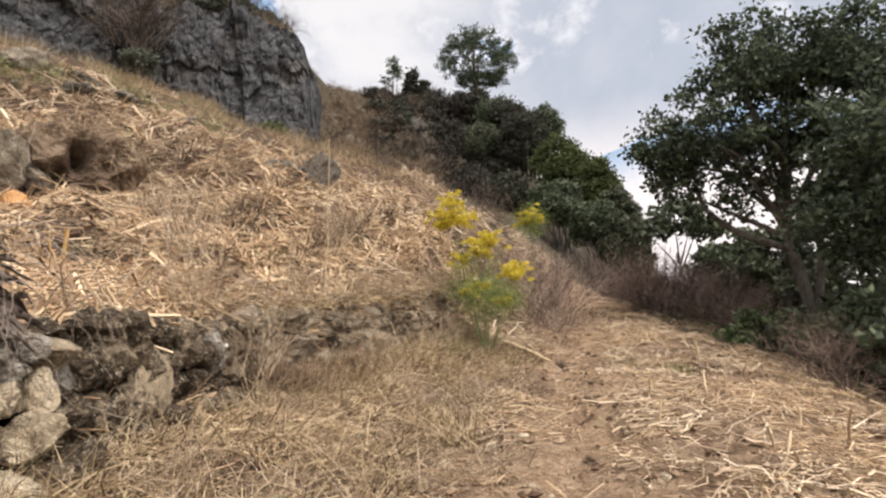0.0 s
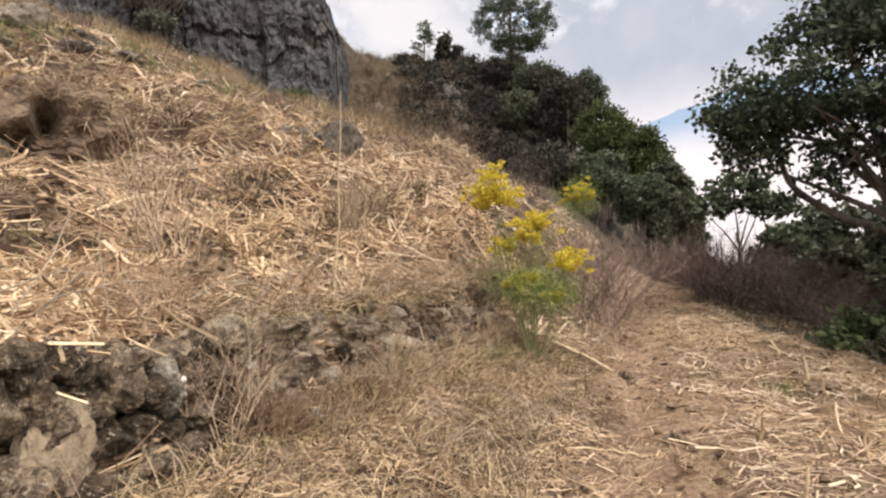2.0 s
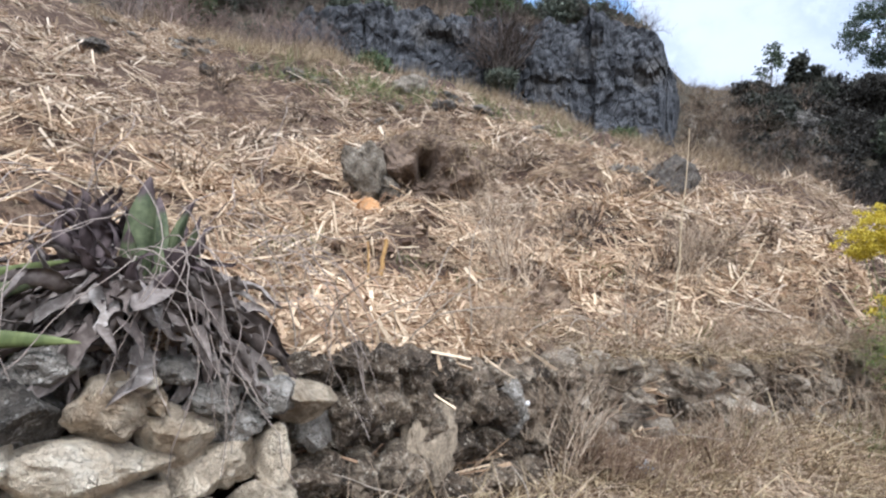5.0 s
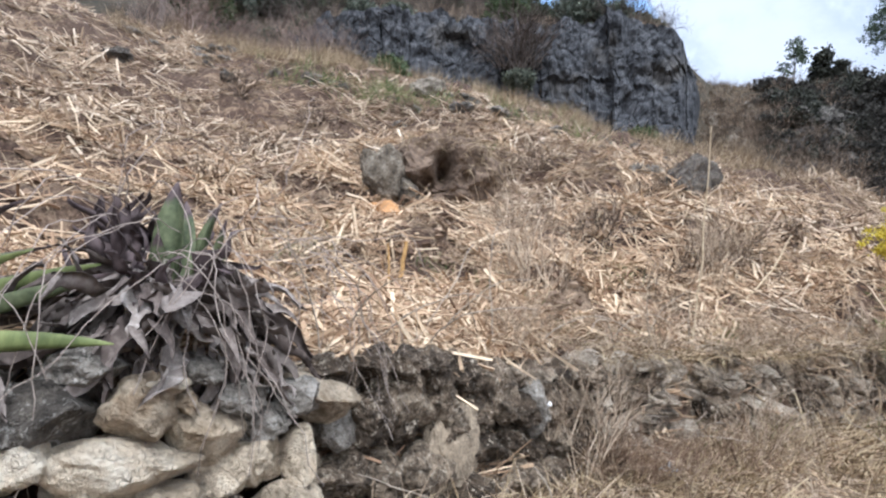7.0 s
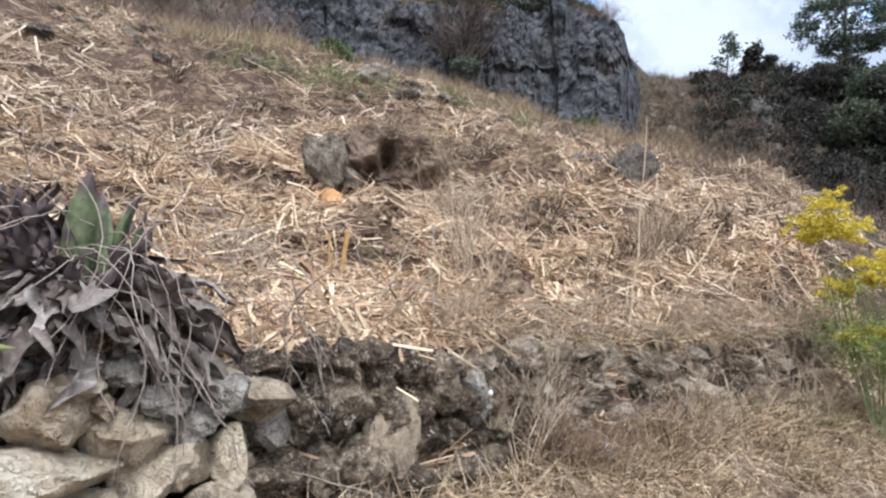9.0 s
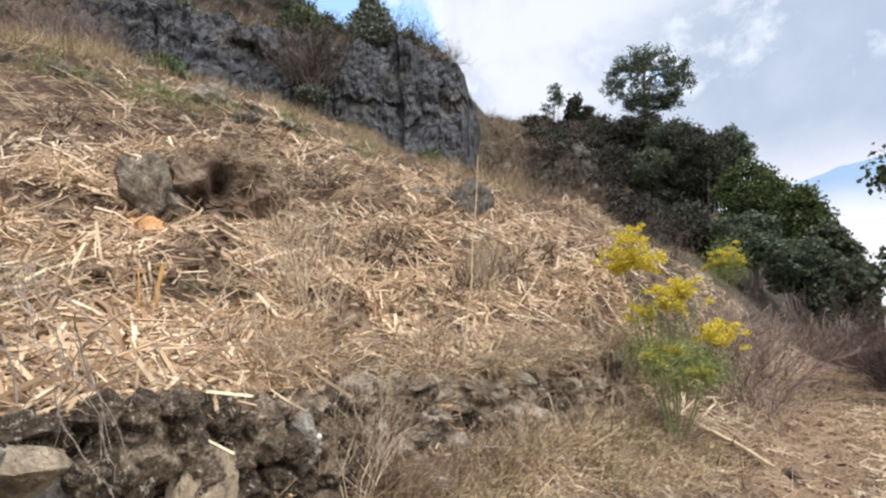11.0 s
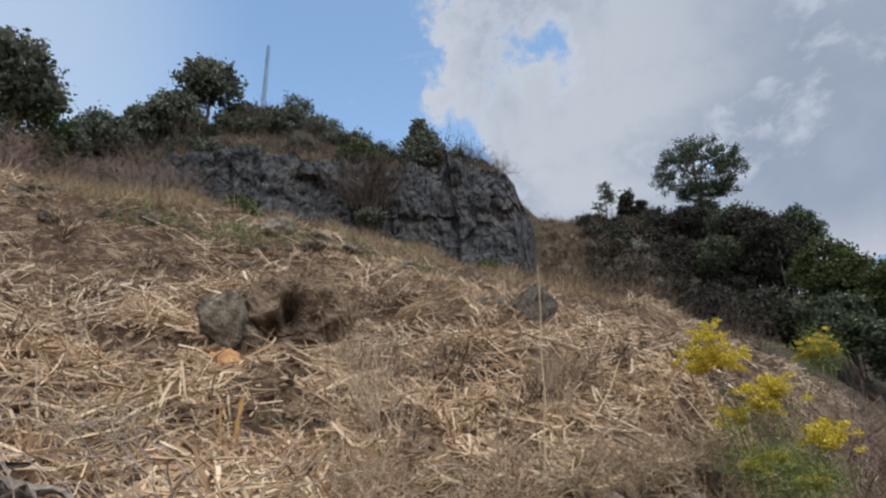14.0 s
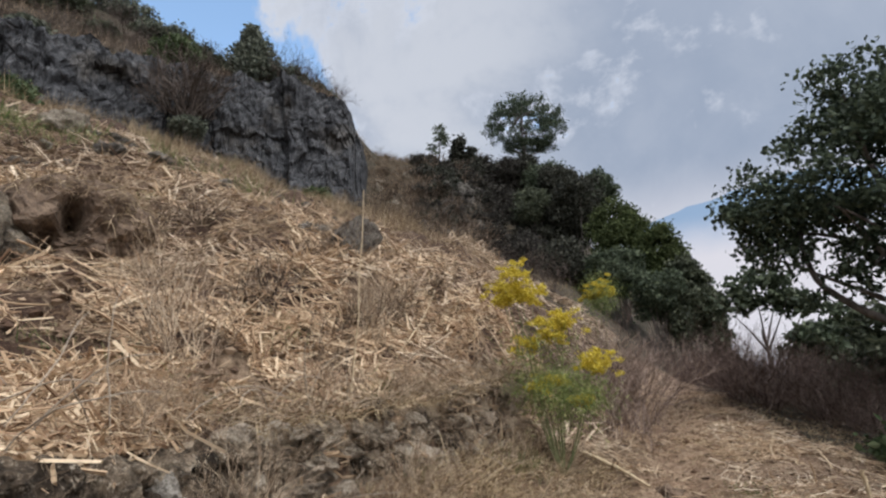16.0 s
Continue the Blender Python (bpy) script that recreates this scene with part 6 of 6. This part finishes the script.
# scrub and rock on the far slope
GREY_SCRUB = [twig_mesh("scrub", 16, 1.0, 1.3, 4, 0.012, M_HEAP, 0.55) for _ in range(3)]
for k in range(175):
    az, el = (rnd.uniform(12, 19.5), rnd.uniform(11.5, 21.8)) if k < 80 else (rnd.uniform(19, 25), rnd.uniform(13.5, 22.6))
    r = slope_r(az, el, 23.5, 44)
    if r < 43:
        x, y = polar(az, r)
        plant_twigs("scrub", GREY_SCRUB[k % 3], x, y, rnd.uniform(0.7, 1.5) * (1 if k < 80 else 0.8), "leafless grey-brown scrub on the far slope", "scrub", "bare scrub on the far slope")
for k in range(60):
    az, el = rnd.uniform(11, 19.5), rnd.uniform(14.5, 21.8)
    r = slope_r(az, el, 24.5, 44)
    if r < 43:
        x, y = polar(az, r)
        seen_bush(az, r, el - 0.5, el + rnd.uniform(0.7, 1.6), rnd.uniform(0.8, 1.6), M_LEAFG if rnd.random() < 0.6 else M_LEAFD, "low grey-green scrub on the rocky far slope", 0.12, 40, 30, group="scrub on the far slope")
for k in range(46):
    az, el = rnd.uniform(12.5, 19.2), rnd.uniform(13.5, 20.6)
    r = slope_r(az, el, 24.5, 44)
    s = rnd.uniform(0.5, 1.5)
    if r < 43:
        x, y = polar(az, r)
        boulder("outcrop", (x, y, at(x, y) + 0.1 * s), (s * rnd.uniform(0.7, 1.3), s, s * rnd.uniform(0.7, 1.2)), 200 + k % 9, M_GAPROCK, "grey-brown rock outcrop on the far slope", "rock", turn=az * 7, rough=0.5, group="outcrops on the far slope")
for az, el, s in ((20.4, 16.4, 1.0), (22.0, 18.4, 1.2), (20.8, 20.2, 1.3), (23.4, 16.6, 1.4), (22.8, 20.9, 1.3), (21.6, 17.2, 1.5), (24.2, 17.8, 1.5), (20.2, 19.4, 1.6), (23.2, 19.6, 1.5), (22.4, 15.8, 1.2), (21.2, 14.9, 0.8), (24.0, 19.2, 1.3), (19.6, 18.6, 1.2), (23.6, 21.8, 0.9)):
    r = slope_r(az, el, 24.5, 44)
    x, y = polar(az, r)
    boulder("outcrop", (x, y, at(x, y) - 0.08), (s * 1.0, s * 0.7, s * 0.6), 205 + int(az * 3) % 7, M_BOULDER, "brown rock in the gap beside the crag", "rock", turn=az, rough=0.5, group="rocks in the gap")
for k in range(16):
    az = 17.8 + 0.42 * k + rnd.uniform(-0.2, 0.2)
    x, y = polar(az, rnd.uniform(39.5, 42))
    plant_twigs("scrub", GREY_SCRUB[k % 3], x, y, rnd.uniform(0.3, 0.85), "leafless grey-brown scrub on the far slope", "scrub", "bare scrub on the far slope")

# bushes on the crag and along the crest
for az, r, lo, hi, half, mat, leaf, what in (
        (37.0, 28, 27.5, 32.8, 2.4, M_LEAFH, 0.17, "dark green bush on top of the crag"), (37.4, 28, 30.5, 33.6, 0.9, M_LEAFH, 0.15, "dark green bush on top of the crag"), (33.6, 28.5, 27.8, 30.6, 2.0, M_LEAFH, 0.15, "grey-green bush on top of the crag"),
        (44.8, 28, 28.3, 31.5, 2.2, M_LEAF3, 0.15, "green bush on top of the crag"), (64.5, 36, 29.5, 33.4, 2.4, M_LEAFH, 0.24, "olive bush on the hilltop"), (67.0, 36, 28.5, 31.5, 1.8, M_LEAFH, 0.24, "olive bush on the hilltop"),
        (70.2, 35, 27, 30.2, 2.6, M_LEAFH, 0.24, "olive bush on the hilltop"), (76.0, 31, 24.3, 30.0, 2.8, M_LEAF3, 0.2, "bright green round bush on the hilltop"), (73.0, 32, 25, 28.2, 1.6, M_LEAFH, 0.2, "olive bush on the hilltop"),
        (57.5, 40, 31.3, 33.2, 2.5, M_LEAFH, 0.22, "low scrub on the hilltop"), (53.0, 41, 31.8, 33.4, 2.6, M_LEAFH, 0.22, "low scrub on the hilltop"), (49.0, 40, 31.0, 33.2, 2.4, M_LEAFH, 0.22, "low scrub on the hilltop"), (46.0, 37, 30.2, 32.0, 2.0, M_LEAFH, 0.22, "low scrub on the hilltop"),
        (57.2, 18.5, 21.2, 25.0, 1.7, M_LEAF3, 0.10, "fresh green bush in the dry grass"), (30.3, 24.0, 17.2, 19.0, 1.2, M_LEAF3, 0.12, "green bush at the foot of the crag"), (43.0, 24.2, 23.0, 24.6, 1.3, M_LEAFH, 0.12, "dark green bush at the foot of the crag"), (56.5, 26.5, 28.5, 29.8, 1.2, M_LEAFH, 0.15, "grey-green bush on top of the crag"), (60.5, 27, 28.0, 29.4, 1.6, M_LEAFH, 0.15, "grey-green bush on top of the crag")):
    seen_bush(az, r, lo, hi, half, mat, what, leaf * 0.75, 120, 40)
x, y = polar(61.4, 38)
g = at(x, y)
h = lambda el: EYE + 38 * math.tan(radians(el)) - g
tree("tree", "dark round tree on the hilltop", (x, y, g), [(0, 0, -0.3), (0, 0.1, h(32.8)), (0.1, 0, h(35.5))], [(0, 0, h(35.0), 2.3, 2.3, 1.6), (-0.9, 0.5, h(36.2), 1.2, 1.2, 0.8), (1.1, -0.6, h(34.2), 1.4, 1.4, 0.9)], 150, 30, 0.22, 0.3, M_LEAFH, 8, 0.16)
x, y = polar(51.8, 42)
g = at(x, y)
tree("tree", "small thin tree on the hilltop", (x, y, g), [(0, 0, -0.2), (0, 0, 1.2), (0, 0, 2.2)], [(0, 0, 2.0, 1.1, 1.1, 0.5), (0.5, 0.2, 1.5, 0.9, 0.9, 0.35)], 40, 18, 0.16, 0.24, M_LEAFH, 5, 0.06)
x, y = polar(79.5, 30)
g = at(x, y)
h = lambda el: EYE + 30 * math.tan(radians(el)) - g
tree("tree", "large dark spreading tree on the hilltop", (x, y, g), [(0, 0, -0.3), (0.1, 0, h(26.5)), (0, 0, h(30))], [(0, 0, h(31.5), 2.6, 2.6, 1.3), (0.9, 1.2, h(30.0), 1.5, 1.5, 0.9), (-1, -1, h(32), 1.8, 1.8, 1.0)], 170, 34, 0.2, 0.3, M_LEAFH, 8, 0.2)

# bare brown brush: beside the yellow plant, along the path, on the crag and the hilltop
BRUSH = [twig_mesh("brush", 14, 1.25, 1.0, 5, 0.0080, M_TWIG, 0.5) for _ in range(4)]
THICKET = [twig_mesh("brush", 26, 1.15, 1.25, 5, 0.0075, M_THICKET, 0.5) for _ in range(3)]
FAR_BRUSH = [twig_mesh("brush", 16, 1.2, 1.1, 4, 0.012, M_FARTWIG, 0.5) for _ in range(4)]
for k, (az, r, s) in enumerate(((0.6, 10.2, 1.05), (-0.8, 10.8, 1.1), (2.4, 11.2, 1.0), (1.2, 9.4, 0.75), (-1.9, 11.4, 0.9), (0.5, 13.0, 1.1), (-1.5, 9.6, 0.55), (-0.3, 10.4, 1.3), (1.6, 10.6, 1.2), (2.6, 12.2, 1.0), (0.2, 11.8, 1.2), (-0.9, 12.6, 1.1), (1.4, 13.8, 1.1))):
    x, y = polar(az, r)
    plant_twigs("brush", BRUSH[k % 4], x, y, s, "bare mauve-brown brush beside the path", "brush", "brush beside the path")
for k in range(46):
    az = rnd.uniform(-21, -5.5) if k < 30 else rnd.uniform(-10, 2)
    r = rnd.uniform(11.0, 16.5) + (az + 21) * 0.18 + (2.5 if k >= 30 else 0)
    x, y = polar(az, r)
    if x < float(brush_edge(y)) + 0.35 and x > 0.1 - 0.02 * y:
        x = float(brush_edge(y)) + rnd.uniform(0.4, 1.3)
    plant_twigs("brush", THICKET[k % 3], x, y, rnd.uniform(0.7, 1.3), "bare dark brown brush along the path", "brush", "brush along the path")
for k in range(12):
    az = rnd.uniform(-40, -22)
    x, y = polar(az, rnd.uniform(7.0, 9.0))
    plant_twigs("brush", BRUSH[k % 4], x, y, rnd.uniform(0.4, 0.7), "dry brown undergrowth at the edge of the drop", "brush", "undergrowth")
for k in range(34):
    az = rnd.uniform(62, 81)
    x, y = polar(az, rnd.uniform(22.5, 27))
    plant_twigs("brush", BRUSH[k % 4], x, y, rnd.uniform(0.9, 1.7), "brown leafless brush on the upper slope", "brush", "brush on the upper slope")
for k, (az, r, s) in enumerate(((43.6, 24.6, 2.2), (42.6, 24.8, 1.9), (44.4, 25.2, 2.0), (41.6, 24.9, 2.1), (43.0, 24.3, 2.3), (44.9, 24.9, 1.8), (42.2, 25.2, 2.4), (43.9, 25.0, 2.5), (55.0, 34, 1.6), (57.0, 35, 1.5), (33.0, 27.5, 1.6), (31.2, 27.5, 1.4), (34.5, 28, 1.7), (9.5, 22.5, 1.2), (7.5, 22, 1.3), (5.5, 21, 1.2), (12, 24, 1.3))):
    x, y = polar(az, r)
    z = at(x, y) if k > 7 else EYE + r * math.tan(radians(25.0))
    plant_twigs("brush", FAR_BRUSH[k % 4], x, y, s, "brown leafless bush on the rocks", "brush", "bushes on the rocks", z)

# scrub along the brow of the crag
for k in range(34):
    az = rnd.uniform(40, 66)
    x, y = polar(az, rnd.uniform(27.2, 31))
    plant_twigs("brush", FAR_BRUSH[k % 4], x, y, rnd.uniform(0.6, 1.1), "brown leafless scrub on the brow of the crag", "brush", "scrub on the brow")
# scrub over the hilltop behind the crag
for k in range(60):
    az = rnd.uniform(27, 70)
    r = rnd.uniform(30, 41)
    x, y = polar(az, r)
    if k % 2:
        plant_twigs("brush", FAR_BRUSH[k % 4], x, y, rnd.uniform(1.0, 1.9), "brown leafless scrub on the hilltop", "brush", "scrub on the hilltop")
    else:
        e = math.degrees(math.atan2(at(x, y) - EYE, r))
        seen_bush(az, r, e - 0.3, e + rnd.uniform(0.8, 1.7), rnd.uniform(0.9, 1.8), M_LEAF2, "low olive scrub on the hilltop", 0.14, 50, 30, group="low scrub on the hilltop")

# ---- the lattice mast on the hilltop ----


def build_mast():
    r = 39.0
    x, y = polar(55.6, r)
    z0, z1 = at(x, y), EYE + r * math.tan(radians(39.5))
    mast = root("radio_mast", (x, y, z0), "slender blue-grey lattice radio mast", "mast")
    hgt = z1 - z0
    w = 0.20
    legs = [(w * math.cos(a), w * math.sin(a)) for a in (0.5, 2.6, 4.7)]
    for lx, ly in legs:
        attach("leg", mesh_of("leg", *prisms(np.array([[lx, ly, -0.3]]), np.array([[lx * 0.6, ly * 0.6, hgt]]), np.array([0.035]), np.array([0.022]), 6), M_STEEL), mast)
    n = 18
    p0, p1 = [], []
    for k in range(n):
        for j in range(3):
            a, b = legs[j], legs[(j + 1) % 3]
            s0, s1 = 1 - 0.4 * k / n, 1 - 0.4 * (k + 1) / n
            p0.append((a[0] * s0, a[1] * s0, hgt * k / n))
            p1.append((b[0] * s1, b[1] * s1, hgt * (k + 1) / n))
    attach("bracing", mesh_of("bracing", *prisms(np.array(p0), np.array(p1), np.full(len(p0), 0.018), np.full(len(p0), 0.018), 4), M_STEEL), mast)


build_mast()

# ---- the yellow-flowered plant ----


def build_yellow(name, base, heads, greens, bloom, label, r):
    x, y = base
    z = at(x, y)
    plant = root(name, (x, y, z), label, "plant")
    o = np.array([x, y, z])
    for az, el, size in heads:
        c = sight(az, el, r) - o
        k = 26
        sub = c + RNG.normal(0, 0.68, (k, 3)) * size * [1, 1, 0.6]
        p = np.repeat(sub, 44, 0) + RNG.normal(0, 0.03, (k * 44, 3)) * [1, 1, 0.6]
        u = np.linspace(0, 1, 8)[:, None]
        q = c * u**0.8 * [1, 1, 0] + c * u * [0, 0, 1]
        stem = attach("stem", mesh_of("stem", *tube(q, 0.010 * (1 - 0.6 * u[:, 0]), 5), M_GREENSTEM, True), plant)
        attach("flower_head", mesh_of("flower_head", *leaf_quads(p, np.full(len(p), bloom), 0.3, 1.1), M_YELLOW), stem, "cluster of small bright yellow flowers")
    for az, el, size, n in greens:
        c = sight(az, el, r) - o
        p = c + RNG.normal(0, size, (n, 3)) * [1, 1, 0.8]
        lean = unit(RNG.normal(0, 1, (n, 3)) + [0, 0, 0.5])
        v, f = ribbons(p, lean, RNG.uniform(0.05, 0.13, n), np.full(n, 0.010), np.full(n, 0.25), 2)
        attach("foliage", mesh_of("foliage", v, f, M_GREENLEAF), plant, "fine feathery green leaves")


M_GREENLEAF = make_piece("feathery_green", [(0.15, (0.13, 0.18, 0.055)), (0.6, (0.26, 0.32, 0.11)), (0.9, (0.47, 0.49, 0.18))], 0.7, through=0.3)
build_yellow("flowering_bush", polar(6.6, 7.5),
             [(9.8, 10.4, 0.14), (11.0, 9.0, 0.17), (10.0, 8.0, 0.17), (8.5, 8.0, 0.15), (11.2, 7.6, 0.13), (7.0, 4.8, 0.18), (5.6, 5.2, 0.15), (6.2, 4.0, 0.16), (9.3, 3.0, 0.12), (2.4, 1.3, 0.16), (3.2, 0.9, 0.12), (8.3, -1.0, 0.10), (4.0, -2.4, 0.10), (6.4, -0.6, 0.08)],
             [(6.0, -1.2, 0.20, 1300), (8.6, -1.2, 0.17, 800), (3.8, -2.2, 0.16, 800), (6.2, -3.4, 0.20, 600), (9.5, 2.0, 0.2, 260), (7, 3, 0.2, 260)], 0.024, "yellow-flowered bush with feathery green leaves at the wall's end", 7.5)
build_yellow("flowering_bush", polar(1.6, 12.6), [(1.6, 8.2, 0.17), (1.0, 7.5, 0.13), (2.2, 7.4, 0.13)], [(1.6, 6.8, 0.20, 1000), (1.4, 7.8, 0.2, 900)], 0.03, "greenish-yellow flowering bush on the bank", 12.6)

# ---- the agaves on the wall ----


def agave_leaf(name, length, width, thick, curl, mat, seed, ragged=0.0, fold=0.25, crumple=0.0):
    """One fleshy pointed leaf along +x, curving up or down, with a channel along its middle."""
    n, m = 16, 7
    t = np.linspace(0, 1, n)
    r = np.random.default_rng(seed)
    w = width * (0.62 + 0.55 * np.sin(np.clip(t * 1.25, 0, 1) * math.pi * 0.62)) * (1 - t**3.2) ** 0.9 * 0.75 + 0.002
    ang = curl * t**1.3
    x = np.cumsum(np.cos(ang)) * length / n
    z = np.cumsum(np.sin(ang)) * length / n
    s = np.linspace(-1, 1, m)
    wob = r.normal(0, ragged, (n, m)) * width
    sway = crumple * length * (0.16 * np.sin(t * r.uniform(4, 9) + r.uniform(0, 6)) + 0.10 * np.sin(t * r.uniform(10, 18) + r.uniform(0, 6))) * t
    z = z + crumple * length * 0.11 * np.sin(t * r.uniform(8, 15) + r.uniform(0, 6)) * t
    curls = fold * (1 + crumple * 1.5 * np.sin(t * r.uniform(3, 8) + r.uniform(0, 6)))
    twist = r.normal(0, 0.5) * ragged * 6 * t + crumple * r.normal(0, 1.2) * t
    top, bot = [], []
    for i in range(n):
        cz, sz = math.cos(twist[i]), math.sin(twist[i])
        yy = s * w[i] * (1 + r.normal(0, ragged))
        zz = curls[i] * np.abs(s) ** 1.6 * w[i] + wob[i]
        th = thick * (1 - s**2 * 0.85) * (1 - t[i] * 0.8)
        top.append(np.stack([np.full(m, x[i]), sway[i] + yy * cz - zz * sz, z[i] + zz * cz + yy * sz], -1))
        bot.append(np.stack([np.full(m, x[i]), sway[i] + yy * cz - (zz - th) * sz, z[i] + (zz - th) * cz + yy * sz], -1))
    v = np.concatenate([np.array(top).reshape(-1, 3), np.array(bot).reshape(-1, 3)])
    idx = np.arange(n * m).reshape(n, m)
    a = np.stack([idx[:-1, :-1], idx[:-1, 1:], idx[1:, 1:], idx[1:, :-1]], -1).reshape(-1, 4)
    b = a[:, ::-1] + n * m
    e = []
    for j in (0, m - 1):
        e.append(np.stack([idx[:-1, j], idx[1:, j], idx[1:, j] + n * m, idx[:-1, j] + n * m], -1))
    e.append(np.stack([idx[-1, :-1], idx[-1, 1:], idx[-1, 1:] + n * m, idx[-1, :-1] + n * m], -1))
    return mesh_of(name, v, np.concatenate([a, b, *e]), mat, True)


def set_leaf(me, parent, name, place, heading, pitch, roll, s, label=""):
    ob = new(name, me)
    ob.parent = parent
    ob.matrix_local = Matrix.LocRotScale(place, Euler((radians(roll), radians(-pitch), radians(heading))), (s, s, s))
    return tagged(ob, label)


def build_agave():
    ax, ay = -2.72, 0.53
    az0 = 1.58
    plant = root("agave", (ax, ay, az0), "half-dead agave with a grey skirt of dry leaves on the wall", "agave")
    green = [agave_leaf("leaf", 0.62, 0.098, 0.035, c, M_AGAVE, 200 + k, 0.01, 0.5) for k, c in enumerate((0.15, -0.1, 0.35))]
    brown = [agave_leaf("leaf", 0.46, 0.05, 0.012, c, M_DARKTIP, 210 + k, 0.06, 0.9, 0.7) for k, c in enumerate((0.3, -0.4, 0.7, -0.8))]
    dead = [agave_leaf("dry_leaf", 0.58, 0.046, 0.010, c, M_DRYLEAF, 220 + k, 0.15, 0.9, 0.55) for k, c in enumerate((-0.9, -1.6, 0.4, -2.4, -1.1, -0.3, -2.0, -1.3, 0.9, -0.6))]
    r = random.Random(5)
    for k, (h, p, y, s) in enumerate(((8, 84, -0.02, 0.86), (80, 80, 0.07, 0.78), (60, 66, 0.10, 0.66), (110, 62, 0.12, 0.56), (160, 76, 0.02, 0.8), (-30, 62, -0.03, 0.5))):
        set_leaf(green[k % 3], plant, "leaf", (0.02, y, -0.05), h, p, r.uniform(-14, 14), s, "thick green agave leaf")
    for k in range(30):
        h = r.uniform(-140, 170)
        set_leaf(brown[k % 4], plant, "leaf", (0.06 * math.cos(radians(h)), 0.09 * math.sin(radians(h)), -0.06), h, r.uniform(5, 60), r.uniform(-50, 50), r.uniform(0.5, 0.95), "withered purple-brown leaf")
    for k in range(16):
        h = r.uniform(-130, -60) if k < 10 else r.uniform(60, 200)
        set_leaf(brown[k % 4], plant, "leaf", (0.05 * math.cos(radians(h)), 0.13 * math.sin(radians(h)) - 0.02, -0.02), h, r.uniform(60, 84), r.uniform(-40, 40), r.uniform(0.7, 1.0), "withered purple-brown leaf")
    # the skirt: long broad leaves drooping over the stones, small curled ones between
    broad = [agave_leaf("dry_leaf", 0.66, (0.055, 0.08, 0.065, 0.09)[k % 4], 0.012, c, M_DRYLEAF, 260 + k, 0.11, 0.95, 0.42) for k, c in enumerate((-0.5, -1.0, -0.3, -1.3, -0.7, -0.9, -1.5, -0.6, -0.2, -1.1, -0.8, -0.4))]
    for k in range(118):
        h = r.uniform(-125, 125)
        q = r.random()
        out = 0.04 + 0.17 * q
        low = 0.05 - 0.20 * q * (0.7 + 0.3 * math.cos(radians(h)))
        set_leaf(broad[k % 12], plant, "dry_leaf", (out * math.cos(radians(h)), 1.3 * out * math.sin(radians(h)), low), h + r.uniform(-14, 14), 14 - 44 * q + r.uniform(-16, 16), r.uniform(-55, 55), r.uniform(0.42, 0.84), "broad grey-brown dead agave leaf")
    for k in range(110):
        h = r.uniform(-130, 130)
        q = r.random()
        out = 0.08 + 0.22 * q
        low = 0.0 - 0.24 * q
        set_leaf(dead[k % 10], plant, "dry_leaf", (out * math.cos(radians(h)), 1.4 * out * math.sin(radians(h)), low), h + r.uniform(-30, 30), 10 - 60 * q + r.uniform(-20, 20), r.uniform(-70, 70), r.uniform(0.3, 0.7), "curled grey dead agave leaf")
    # dry tendrils hang over it
    chunks = []
    for k in range(44):
        a = RNG.uniform(-0.5, 1.0)
        p = np.array([RNG.uniform(0.0, 0.25), a * 0.6, RNG.uniform(0.0, 0.38)])
        d = unit(np.array([RNG.uniform(0.2, 1.0), a + RNG.normal(0, 0.5), RNG.uniform(-0.1, 0.9)]))
        q = [p]
        for _ in range(17):
            d = unit(d + RNG.normal(0, 0.22, 3) + [0.0, 0, -0.17])
            if p[0] > 0.55:
                d[0] = -abs(d[0]) * 0.3
            p = p + d * 0.062
            q.append(p)
        chunks.append(tube(q, np.linspace(0.0026, 0.0016, 18), 4))
    v, f = merge(chunks)
    attach("dry_vine", mesh_of("dry_vine", v, f, M_VINE), plant, "tangle of thin dry vine tendrils")["kind"] = "stuff"
    # the neighbour with broad fresh leaves
    bx, by = -2.62, -0.47
    other = root("agave", (bx, by, wall_top(by) + 0.02), "agave with broad yellow-green leaves on the wall", "agave")
    fresh = [agave_leaf("leaf", 0.95, 0.066, 0.022, c, m, 240 + k, 0.015, 0.7) for k, (c, m) in enumerate(((-0.15, M_AGAVE2), (0.2, M_AGAVE), (-0.4, M_AGAVE)))]
    for k, (h, p, s, j) in enumerate(((66, 9, 0.88, 0), (84, 5, 0.84, 0), (76, 20, 0.88, 1), (92, 30, 0.86, 0), (88, -20, 0.8, 1), (70, 40, 0.7, 0), (60, -30, 0.9, 2), (110, 45, 0.8, 2), (40, 50, 0.8, 1), (20, 20, 0.8, 0), (150, 40, 0.8, 1), (-40, 40, 0.8, 2), (80, 60, 0.8, 2))):
        set_leaf(fresh[j], other, "leaf", (0, 0, 0.02), h, p, (-55, -62, -35, -40, -70, -20)[k] if k < 6 else 0, s, "broad smooth agave leaf")
    for k in range(22):
        h = r.uniform(20, 130)
        set_leaf((brown + dead)[k % 14], other, "dry_leaf", (0.08 * math.cos(radians(h)), 0.1 * math.sin(radians(h)), 0.0), h, r.uniform(-30, 45), r.uniform(-40, 40), r.uniform(0.7, 1.2), "withered brown agave leaf")


M_VINE = make_plain("dry_vine", (0.17, 0.135, 0.112), (0.46, 0.385, 0.325), 20, 0.85)
build_agave()
